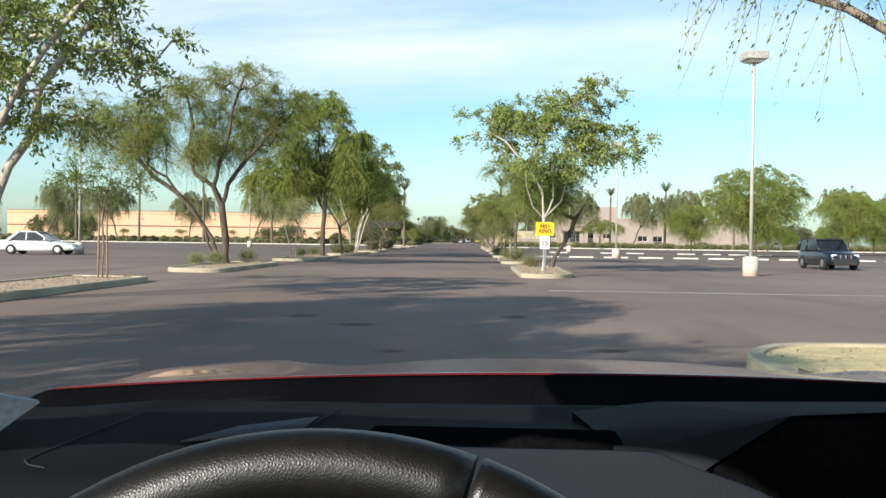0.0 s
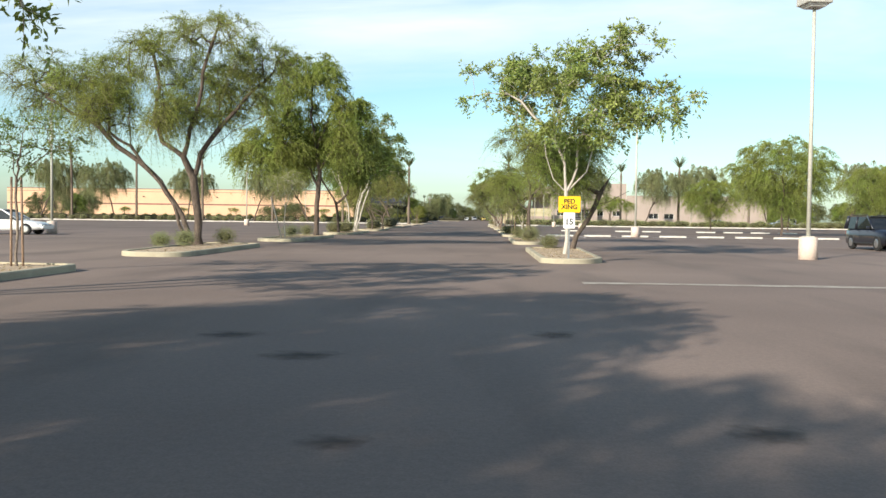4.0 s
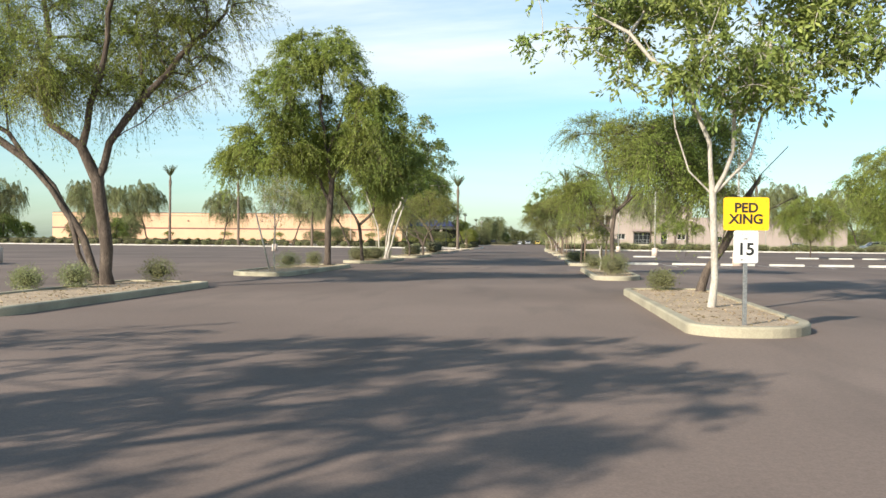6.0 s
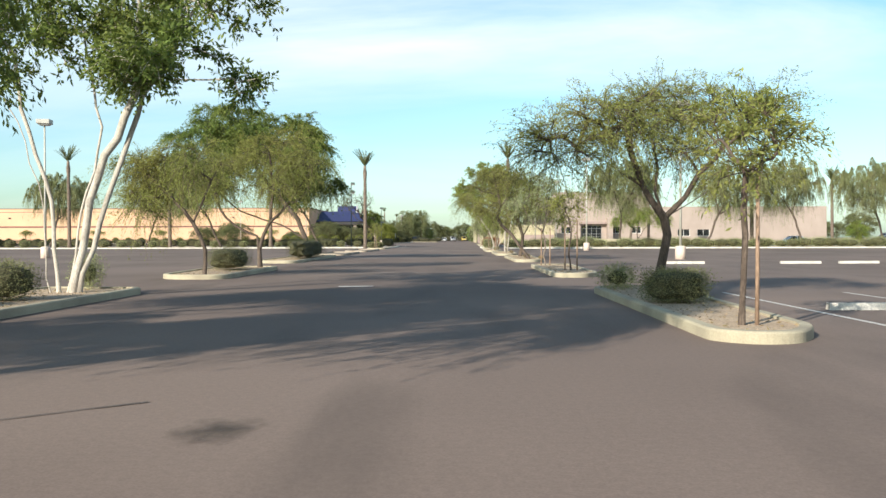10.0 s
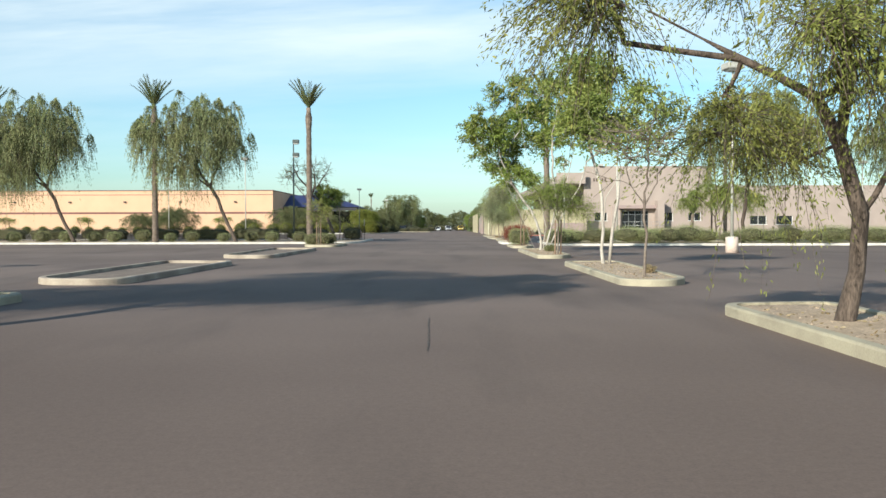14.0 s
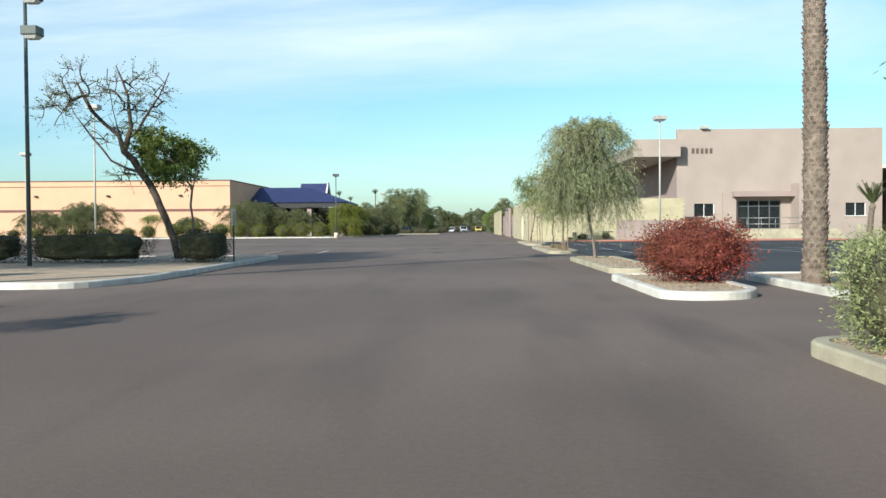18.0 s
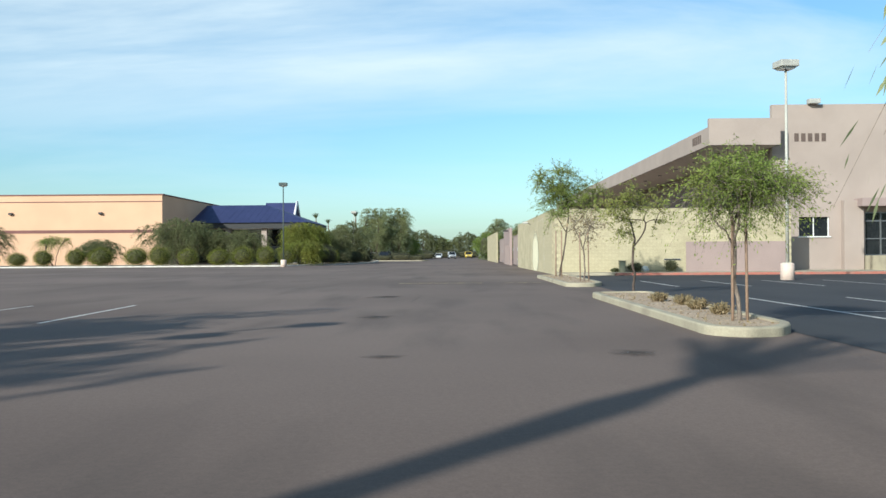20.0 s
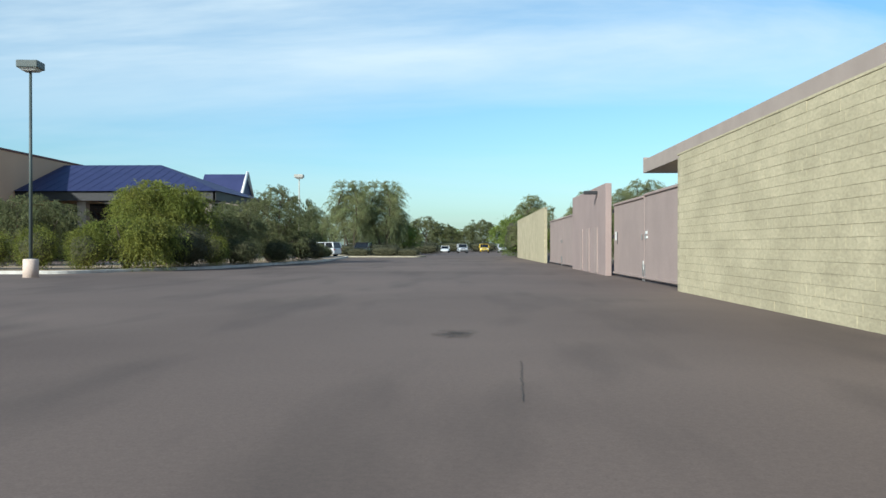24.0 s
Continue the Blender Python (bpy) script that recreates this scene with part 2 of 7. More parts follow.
M_LINE_YEL = mat("yellow_line_paint", (0.60, 0.47, 0.20), (0.19, 0.15, 0.115), rough=0.85, scale=3.0, fine=40, spread=(0.40, 0.60))
M_STOP = mat("wheel_stop_concrete", (0.561, 0.535, 0.484), (0.442, 0.416, 0.374), rough=0.9, scale=3, fine=50)
M_POLE = mat("pole_paint", (0.450, 0.441, 0.378), (0.378, 0.369, 0.324), rough=0.5, scale=2, fine=30, bump=0.05)
M_POLE_DARK = mat("pole_paint_dark", (0.055, 0.075, 0.075), (0.07, 0.085, 0.08), rough=0.5, scale=2, fine=30, bump=0.05)
M_POLE_BASE = mat("pole_base_paint", (0.63, 0.50, 0.42), (0.54, 0.43, 0.37), rough=0.85, scale=2.5, fine=50)
M_LAMP = mat("lamp_housing", (0.42, 0.41, 0.37), (0.34, 0.33, 0.30), rough=0.5, scale=2, fine=30, bump=0.05)
M_GLASSY = mat("lamp_lens", (0.65, 0.66, 0.64), rough=0.2, bump=0)
M_BARK_DARK = mat("bark_dark", (0.065, 0.048, 0.038), (0.125, 0.095, 0.075), rough=0.95, scale=9, fine=50, bump=1.0, stretch=(1, 1, 0.25), fine_amount=0.4)
M_BARK_PALE = mat("bark_pale", (0.44, 0.40, 0.345), (0.26, 0.23, 0.195), rough=0.9, scale=5, fine=45, bump=0.5, stretch=(1, 1, 0.4), spread=(0.45, 0.7))
M_BARK_GREY = mat("bark_grey", (0.22, 0.18, 0.145), (0.13, 0.10, 0.08), rough=0.95, scale=7, fine=45, bump=0.9, stretch=(1, 1, 0.3), fine_amount=0.35)
M_BARK_PALM = mat("bark_palm", (0.235, 0.185, 0.145), (0.13, 0.10, 0.08), rough=0.95, scale=5, fine=40, bump=0.8, fine_amount=0.35)
M_STAKE = mat("stake_wood", (0.30, 0.205, 0.145), (0.20, 0.135, 0.095), rough=0.9, scale=5, fine=50, stretch=(1, 1, 0.2))
M_LEAF_MESQ = leaf_mat("leaf_mesquite", (0.144, 0.186, 0.042), (0.312, 0.369, 0.084))
M_LEAF_OLIVE = leaf_mat("leaf_olive", (0.163, 0.184, 0.046), (0.336, 0.342, 0.096))
M_LEAF_DARK = leaf_mat("leaf_dark", (0.085, 0.130, 0.033), (0.215, 0.270, 0.062))
M_LEAF_WHITE = leaf_mat("leaf_broad", (0.139, 0.191, 0.046), (0.344, 0.400, 0.118))
M_LEAF_WEEP = leaf_mat("leaf_weeping", (0.161, 0.194, 0.084), (0.314, 0.326, 0.153))
M_LEAF_GREY = leaf_mat("leaf_grey", (0.20, 0.232, 0.12), (0.38, 0.405, 0.21))
M_LEAF_PALM = leaf_mat("leaf_palm", (0.09, 0.12, 0.045), (0.19, 0.20, 0.09), through=0.2)
M_LEAF_BUSH = leaf_mat("leaf_bush", (0.060, 0.072, 0.032), (0.125, 0.135, 0.062), through=0.2)
M_LEAF_HEDGE = leaf_mat("leaf_hedge", (0.026, 0.032, 0.018), (0.058, 0.062, 0.034), through=0.15)
M_LEAF_CLIP = leaf_mat("leaf_clipped", (0.145, 0.155, 0.066), (0.245, 0.245, 0.115), through=0.2)
M_LEAF_STORE = leaf_mat("leaf_store", (0.090, 0.112, 0.024), (0.270, 0.285, 0.055))
M_LEAF_GREEN = leaf_mat("leaf_green", (0.115, 0.165, 0.036), (0.285, 0.345, 0.078))
M_LEAF_DUSK = leaf_mat("leaf_dusk", (0.092, 0.108, 0.048), (0.215, 0.225, 0.100))
M_LEAF_SAGE = leaf_mat("leaf_sage", (0.185, 0.215, 0.092), (0.325, 0.345, 0.160), through=0.2)
M_LEAF_DRY = leaf_mat("leaf_dry", (0.22, 0.17, 0.09), (0.33, 0.26, 0.15), through=0.2)
M_LEAF_RED = leaf_mat("leaf_red", (0.15, 0.040, 0.026), (0.28, 0.085, 0.050), through=0.25)
# dark cores: the shade inside the shrubs, put in as colour
M_CORE_RED = mat("red_bush_core_shade", (0.09, 0.022, 0.016), (0.13, 0.035, 0.022), rough=1.0, scale=4, fine=20, bump=1.0)
M_CORE = mat("bush_core_shade", (0.055, 0.055, 0.028), (0.08, 0.075, 0.04), rough=1.0, scale=4, fine=20, bump=1.0)
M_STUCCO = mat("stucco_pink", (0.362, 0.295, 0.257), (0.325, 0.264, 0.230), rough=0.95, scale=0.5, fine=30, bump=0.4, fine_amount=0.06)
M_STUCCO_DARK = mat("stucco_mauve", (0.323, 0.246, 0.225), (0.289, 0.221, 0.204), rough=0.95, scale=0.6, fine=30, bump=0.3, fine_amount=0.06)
M_SOFFIT = mat("soffit_paint", (0.74, 0.69, 0.58), (0.70, 0.65, 0.55), rough=0.9, scale=0.8, fine=20, bump=0.1, fine_amount=0.06)
M_ORANGE = mat("stucco_orange", (0.624, 0.400, 0.260), (0.584, 0.368, 0.240), rough=0.95, scale=0.25, fine=20, bump=0.2, fine_amount=0.05)
M_BAND = mat("band_brown", (0.20, 0.095, 0.085), (0.17, 0.08, 0.07), rough=0.9, scale=1, fine=20, bump=0.1)
M_BLOCK = mat("split_face_block", (0.464, 0.406, 0.270), (0.376, 0.329, 0.216), rough=0.97, scale=0.55, fine=12, bump=0.45, vary=0.035, stretch=(1, 1, 1.7), fine_amount=0.10)
M_BLOCK_ALL = mat("split_face_block_rest", (0.464, 0.406, 0.270), (0.376, 0.329, 0.216), rough=0.97, scale=0.55, fine=12, bump=0.45, vary=0.035, stretch=(1, 1, 1.7), island=True, fine_amount=0.10)
M_MORTAR = mat("mortar", (0.38, 0.335, 0.225), (0.33, 0.29, 0.20), rough=1.0, scale=3, fine=40)
M_PATCH = mat("cover_paint", (0.74, 0.695, 0.50), (0.69, 0.645, 0.46), rough=0.9, scale=1.2, fine=30, bump=0.5)


def soft_edge(m, half_y, half_z, mid_z, across=0.0, start=0.98, end=1.24, full=0.95, ragged=0.55):
    """Lets a coat of paint thin out towards its ragged edge (a shape of its own, in metres)."""
    n, l = m.node_tree.nodes, m.node_tree.links
    co = n.new("ShaderNodeTexCoord")
    mp = n.new("ShaderNodeMapping")
    mp.inputs["Location"].default_value = (0, 0, -mid_z / half_z)
    mp.inputs["Scale"].default_value = (across, 1 / half_y, 1 / half_z)
    l.new(co.outputs["Object"], mp.inputs[0])
    ln = n.new("ShaderNodeVectorMath"); ln.operation = "LENGTH"
    l.new(mp.outputs[0], ln.inputs[0])
    noi = n.new("ShaderNodeTexNoise"); noi.inputs["Scale"].default_value = 2.2
    l.new(co.outputs["Object"], noi.inputs["Vector"])
    add = n.new("ShaderNodeMath"); add.operation = "MULTIPLY_ADD"; add.inputs[1].default_value = ragged
    l.new(noi.outputs[0], add.inputs[0]); l.new(ln.outputs["Value"], add.inputs[2])
    fade = n.new("ShaderNodeMapRange")
    fade.inputs["From Min"].default_value, fade.inputs["From Max"].default_value = start, end
    fade.inputs["To Min"].default_value, fade.inputs["To Max"].default_value = full, 0.0
    l.new(add.outputs[0], fade.inputs["Value"])
    l.new(fade.outputs[0], n["Principled BSDF"].inputs["Alpha"])


soft_edge(M_PATCH, 2.6, 1.65, 1.15, start=0.85, end=1.22, ragged=0.3)
M_DRIP = mat("paint_drip", (0.80, 0.79, 0.70), (0.66, 0.64, 0.55), rough=0.85, scale=6, fine=40, bump=0.1)
soft_edge(M_DRIP, 1.0, 1.0, 0.0, across=1.0)
soft_edge(M_OIL, 1.0, 1.0, 0.0, across=1.0, start=0.62, end=1.35, full=0.62, ragged=1.1)
M_GATE = mat("gate_paint", (0.333, 0.257, 0.230), (0.297, 0.230, 0.207), rough=0.75, scale=0.8, fine=20, bump=0.1, fine_amount=0.06)
M_ROOF_BLUE = mat("roof_blue", (0.036, 0.044, 0.118), (0.044, 0.052, 0.136), rough=0.6, scale=0.6, fine=20, bump=0.05, metal=0.2)
M_TRIM = mat("white_trim", (0.78, 0.77, 0.74), (0.70, 0.69, 0.66), rough=0.7, scale=2, fine=20, bump=0.05)
M_PANE = mat("dark_glass", (0.012, 0.015, 0.018), (0.02, 0.022, 0.025), rough=0.08, bump=0, spec=0.6)
M_METAL = mat("grey_metal", (0.36, 0.36, 0.36), rough=0.4, metal=0.8, bump=0.05)
M_DARK = mat("dark_metal", (0.03, 0.03, 0.032), rough=0.6, bump=0.05)
M_SIGN_YEL = mat("sign_yellow", (0.86, 0.50, 0.012), (0.80, 0.46, 0.012), rough=0.45, scale=2, fine=20, bump=0.02)
M_SIGN_WHITE = mat("sign_white", (0.82, 0.82, 0.80), rough=0.45, scale=2, fine=20, bump=0.02)
M_INK = mat("sign_black", (0.015, 0.015, 0.015), rough=0.6, bump=0)
M_BAR = mat("number_brown", (0.12, 0.085, 0.07), rough=0.7, bump=0)
M_CABINET = mat("cabinet_paint", (0.24, 0.235, 0.16), (0.19, 0.185, 0.125), rough=0.7, scale=3, fine=40, bump=0.1)
M_TYRE = mat("tyre", (0.02, 0.02, 0.02), rough=0.9, scale=20, fine=60)
M_RIM = mat("rim", (0.55, 0.55, 0.56), rough=0.3, metal=0.9, bump=0)
M_HEADLIGHT = mat("headlight", (0.75, 0.77, 0.78), rough=0.12, bump=0, spec=0.7)
M_TAIL = mat("tail_light", (0.35, 0.02, 0.02), rough=0.2, bump=0)


def paint(name, c, rough=0.25):
    return mat(name, c, tuple(0.95 * v for v in c), rough=rough, scale=1, fine=20, bump=0.0, coat=0.7, fine_amount=0.03)


M_CAR_WHITE = paint("car_white", (0.75, 0.76, 0.76))
M_CAR_BLUE = paint("car_dark_blue", (0.012, 0.013, 0.020), 0.35)
M_CAR_RED = paint("car_red", (0.11, 0.010, 0.012))
M_CAR_SILVER = paint("car_silver", (0.42, 0.43, 0.44))
M_CAR_YELLOW = paint("car_yellow", (0.70, 0.48, 0.04))


# ---- building helpers ----
def part(name, bm, material, parent=None, label=""):
    """Links a bmesh, or a mesh, as one mesh object under a thing or part."""
    if isinstance(bm, bpy.types.Mesh):
        me = bm
    else:
        me = bpy.data.meshes.new(name)
        bm.to_mesh(me)
        bm.free()
    if material and not me.materials:
        me.materials.append(material)
    ob = new(name, me)
    ob.parent = parent
    if label:
        ob["label"] = label
    return ob


def thing(name, at, label, category, group="", kind="", turn=0.0):
    ob = new(name)
    ob.empty_display_size = 0.3
    ob.matrix_world = pose(*at, 0, 0, turn)
    return tagged(ob, label, category, group, kind)


def box(size, at=(0, 0, 0), bevel=0.0, bm=None, turn=0.0):
    """A box with its base's middle at the place given."""
    own = bm is None
    bm = bm or bmesh.new()
    r = bmesh.ops.create_cube(bm, size=1, matrix=Matrix.Translation((at[0], at[1], at[2] + size[2] / 2)) @ pose(0, 0, 0, 0, 0, turn) @ Matrix.Diagonal((*size, 1)))
    if bevel:
        edges = list({e for v in r["verts"] for e in v.link_edges})
        bmesh.ops.bevel(bm, geom=edges, offset=bevel, segments=2, affect="EDGES", profile=0.6)
    return bm


def tube(points, radii, sides=8, bm=None, cap=True):
    """A tapering tube along points."""
    bm = bm or bmesh.new()
    rings = []
    pts = [Vector(p) for p in points]
    for i, p in enumerate(pts):
        d = (pts[min(i + 1, len(pts) - 1)] - pts[max(i - 1, 0)]).normalized()
        u = d.cross(Vector((0.31, 0.95, 0.05))).normalized() if abs(d.y) < 0.9 else d.cross(Vector((1, 0, 0))).normalized()
        v = d.cross(u)
        r = radii[i]
        rings.append([bm.verts.new(p + (u * math.cos(a) + v * math.sin(a)) * r) for a in (2 * math.pi * k / sides for k in range(sides))])
    for a, b in zip(rings, rings[1:]):
        for k in range(sides):
            f = bm.faces.new((a[k], a[(k + 1) % sides], b[(k + 1) % sides], b[k]))
            f.smooth = True
    if cap:
        bm.faces.new(rings[0][::-1]); bm.faces.new(rings[-1])
    return bm


def prism(outline, z0, z1, bm=None, bevel=0.0):
    """A flat outline pulled up from z0 to z1."""
    bm = bm or bmesh.new()
    low = [bm.verts.new((x, y, z0)) for x, y in outline]
    top = [bm.verts.new((x, y, z1)) for x, y in outline]
    n = len(outline)
    bm.faces.new(low[::-1])
    f = bm.faces.new(top)
    for i in range(n):
        bm.faces.new((low[i], low[(i + 1) % n], top[(i + 1) % n], top[i]))
    if bevel:
        bmesh.ops.bevel(bm, geom=list(f.edges), offset=bevel, segments=2, affect="EDGES")
    return bm


def rounded(outline, r, steps=4):
    """The outline with its corners rounded by r (or by one radius each)."""
    out, n = [], len(outline)
    for i, p in enumerate(outline):
        p = Vector(p); a = Vector(outline[i - 1]) - p; b = Vector(outline[(i + 1) % n]) - p
        rr = min(r[i] if isinstance(r, (list, tuple)) else r, 0.48 * a.length, 0.48 * b.length)
        s, e = p + a.normalized() * rr, p + b.normalized() * rr
        for k in range(steps + 1):
            t = k / steps
            out.append(tuple(s * (1 - t) ** 2 + p * 2 * t * (1 - t) + e * t * t))
    return out


def inset(outline, d):
    """The outline (counter-clockwise) moved inwards by d."""
    out, n = [], len(outline)
    for i in range(n):
        p, a, b = Vector(outline[i]), Vector(outline[i - 1]), Vector(outline[(i + 1) % n])
        e1, e2 = (p - a), (b - p)
        if e1.length < 1e-6 or e2.length < 1e-6:
            out.append(tuple(p)); continue
        n1, n2 = Vector((-e1.y, e1.x)).normalized(), Vector((-e2.y, e2.x)).normalized()
        m = (n1 + n2)
        m = m.normalized() / max(0.5, m.normalized().dot(n1)) if m.length > 1e-6 else n1
        out.append(tuple(p + m * d))
    return out


def quads(name, verts, faces):
    me = bpy.data.meshes.new(name)
    verts, faces = np.asarray(verts, dtype=np.float32), np.asarray(faces, dtype=np.int32)
    k = faces.shape[1]
    me.vertices.add(len(verts)); me.vertices.foreach_set("co", verts.ravel())
    me.loops.add(faces.size); me.loops.foreach_set("vertex_index", faces.ravel())
    me.polygons.add(len(faces)); me.polygons.foreach_set("loop_start", np.arange(0, faces.size, k, dtype=np.int32))
    me.update(calc_edges=True)
    return me


def leaf_mesh(name, rng, pos, way, length, width):
    """One small pointed leaf at each place, along its way."""
    n = len(pos)
    way = way / (np.linalg.norm(way, axis=1, keepdims=True) + 1e-9)
    side = np.cross(way, rng.normal(size=(n, 3)))
    side /= np.linalg.norm(side, axis=1, keepdims=True) + 1e-9
    le = length * rng.uniform(0.6, 1.35, (n, 1)); wi = width * rng.uniform(0.6, 1.3, (n, 1))
    v = np.stack([pos, pos + way * le * 0.45 + side * wi * 0.5, pos + way * le, pos + way * le * 0.5 - side * wi * 0.5], 1).reshape(-1, 3)
    return quads(name, v, np.arange(4 * n).reshape(n, 4))


# ---- trees and plants ----
def stem_line(rng, base, tip, bend, steps=7):
    base, tip = np.array(base, float), np.array(tip, float)
    ln = np.linalg.norm(tip - base)
    side = rng.normal(size=3) * bend * ln
    side[2] = abs(side[2]) * 0.3
    wig = rng.normal(size=(steps + 1, 3)) * 0.018 * ln
    out = []
    for i in range(steps + 1):
        t = i / steps
        out.append(base * (1 - t) + tip * t + side * 4 * t * (1 - t) * 0.5 + wig[i] * min(1, 3 * t))
    return np.array(out)


STYLES = {
    # twig length, droop, twigs a clump, leaves a twig, leaf length, leaf width, leaf scatter
    "mesquite": (0.88, 0.72, 12, 36, 0.068, 0.019, 0.8),
    "feather": (0.9, 0.5, 10, 34, 0.06, 0.017, 0.8),
    "dense": (0.84, 0.85, 14, 32, 0.105, 0.038, 0.8),
    "broad": (0.52, 0.3, 10, 15, 0.135, 0.056, 1.1),
    "weep": (1.25, 1.5, 15, 28, 0.15, 0.045, 0.35),
    "willow": (1.0, 1.1, 15, 30, 0.12, 0.02, 0.45),
    "spray": (1.0, 0.9, 3, 16, 0.075, 0.03, 0.7),
    "airy": (0.7, 0.3, 8, 24, 0.085, 0.024, 0.8),
    "wispy": (0.68, 0.45, 8, 26, 0.06, 0.017, 0.8),
    "sapling": (0.42, 0.3, 6, 14, 0.085, 0.028, 0.9),
    "bare": (0.6, 0.0, 5, 4, 0.09, 0.045, 1.0),
    "lot": (1.0, 0.9, 11, 26, 0.13, 0.04, 0.9),
    "far": (1.0, 0.6, 8, 15, 0.25, 0.09, 1.0),
}


def tree(at, label, height, width, style, leaf, bark, seed, lean=(0, 0), stems=3, clumps=90, trunk=0.13, clear=0.35, fork=0.0, spread=0.26, flat=0.34,
         category="tree", group="", name="tree", twig_lines=True, thin=0.0, crook=0.05, limbs=(), lobes=(), depth=0.0):
    """A tree: stems from the ground (or from a fork), limbs that grow out to clumps within the crown, twigs and leaves.
    limbs: main stems as (across, up) bends; lobes: masses of the crown as (across, up, half width, half height, share)."""
    rng = np.random.default_rng(seed)
    top = thing(name, (*at, 0.1), label, category, group)
    c = np.array([lean[0], lean[1], height * (clear + (1 - clear) * 0.52)])
    tl, droop, ntw, nlf, ll, lw, scat = STYLES[style]
    side = min(0.55 * tl, 0.15 * width)
    rad = np.array([width / 2 - side, width / 2 - side, height * flat - 0.6 * min(tl, 1.0)])
    c[2] -= 0.1
    # stems
    nodes, parent, lines = [], [], []
    a0 = rng.uniform(0, 6.28)
    start = np.array([0, 0, -0.12])
    if fork:
        pole_tip = np.array([lean[0] * min(1, 1.7 * fork), lean[1] * min(1, 1.7 * fork), height * fork])
        ln = stem_line(rng, start, pole_tip, crook, 5)
        ids = []
        for k, p in enumerate(ln):
            nodes.append(p); parent.append(len(nodes) - 2 if k else -1); ids.append(len(nodes) - 1)
        lines.append(ids)
        root = ids[-1]
    for s in range(0 if limbs else stems):
        a = a0 + 6.283 * s / stems + rng.uniform(-0.5, 0.5)
        tip = c + np.array([math.cos(a), math.sin(a), 0]) * width * spread * rng.uniform(0.7, 1.2)
        tip[2] = height * rng.uniform(0.62, 0.8)
        b = nodes[root] if fork else start + np.array([math.cos(a), math.sin(a), 0]) * trunk * 0.9
        ln = stem_line(rng, b, tip, 0.14)
        ids = [root] if fork else []
        for k, p in enumerate(ln[1:] if fork else ln):
            nodes.append(p)
            parent.append((root if fork else -1) if not k else len(nodes) - 2)
            ids.append(len(nodes) - 1)
        lines.append(ids)
    grounded = 0
    for limb in limbs:
        sway = rng.uniform(-0.3, 0.3)
        way = [np.array([x, (sway * 0.55 + depth) * max(0.0, z), z]) for x, z in limb]
        if limb[0][1] > 0.45:   # it grows from the nearest place on the stems before it
            j = int(np.argmin([np.linalg.norm((n - way[0])[[0, 2]]) for n in nodes]))
            way = [w + np.array([0, nodes[j][1] - way[0][1], 0]) for w in way]
            ids = [j]
        else:
            way[0][2] = -0.12
            grounded += 1
            nodes.append(way[0]); parent.append(-1); ids = [len(nodes) - 1]
        for p, q in zip(way, way[1:]):
            steps = max(1, int(np.linalg.norm(q - p) / 0.45))
            for k in range(1, steps + 1):
                bow = rng.normal(size=3) * 0.03 * min(1.0, np.linalg.norm(q - p))
                nodes.append(p + (q - p) * k / steps + (bow if k < steps else bow * 0.4)); parent.append(ids[-1]); ids.append(len(nodes) - 1)
        lines.append(ids)
    if limbs:
        stems, fork = len(limbs), 0.0
    # clumps in the crown, with gaps
    pts, outs = [], []
    off = rng.uniform(0, 50, 3)
    total = sum(lb[4] for lb in lobes)
    for x, z, rx, rz, share_of in lobes:
        lc = np.array([x, rng.uniform(-0.2, 0.2) * width, z])
        lr = np.array([max(0.3, rx - 0.22 * tl), max(0.35, rx - 0.2 * tl), max(0.25, rz - 0.22 * tl)])
        want = len(pts) + max(2, round(clumps * share_of / total))
        for tries in range(60 * clumps):
            if len(pts) >= want:
                break
            d = rng.normal(size=3); d /= np.linalg.norm(d)
            q = d * rng.uniform(0.1, 1) ** 0.4 * (1 + 0.25 * noise.noise(Vector(d * 2.1 + off)))
            if noise.noise(Vector((lc + q * lr) * (3.2 / max(width, 2)) + off)) < -0.25 + thin:
                continue
            pts.append(lc + q * lr); outs.append(q)
    while len(pts) < clumps and not lobes:
        d = rng.normal(size=3); d /= np.linalg.norm(d)
        r = rng.uniform(0.12, 1) ** 0.45
        if d[2] < -0.2 and rng.random() < 0.45:
            continue
        p = c + d * rad * r * (1 + 0.22 * noise.noise(Vector(d * 2.1 + off)))
        if noise.noise(Vector(p * (2.6 / max(width, 2)) + off)) < -0.22 + thin:
            continue
        if p[2] < height * clear * 0.75:
            continue
        pts.append(p)
    pts = np.array(pts)
    axis = np.array(nodes)
    order = np.argsort([np.min(np.linalg.norm(axis - p, axis=1)) for p in pts])
    low = 0.8 * min(lb[1] - lb[3] for lb in lobes) if lobes else height * clear * 0.6
    usable = [i for i in range(len(nodes)) if nodes[i][2] > low]
    for q in order:
        p = pts[q]
        cand = np.array([nodes[i] for i in usable])
        dd = np.linalg.norm(cand - p, axis=1) + (0.25 if limbs else 0.6) * np.maximum(0, cand[:, 2] - p[2] + 0.1)
        j = usable[int(np.argmin(dd))]
        s = nodes[j]
        ln = np.linalg.norm(p - s)
        mid = (s + p) / 2 + rng.normal(size=3) * 0.10 * ln + np.array([0, 0, 0.12 * ln])
        ids = [j]
        for t in (0.3, 0.65, 1.0):
            nodes.append(s * (1 - t) ** 2 + mid * 2 * t * (1 - t) + p * t * t)
            parent.append(ids[-1]); ids.append(len(nodes) - 1); usable.append(len(nodes) - 1)
        lines.append(ids)
    load = np.zeros(len(nodes)); tips = set(range(len(nodes))) - set(parent)
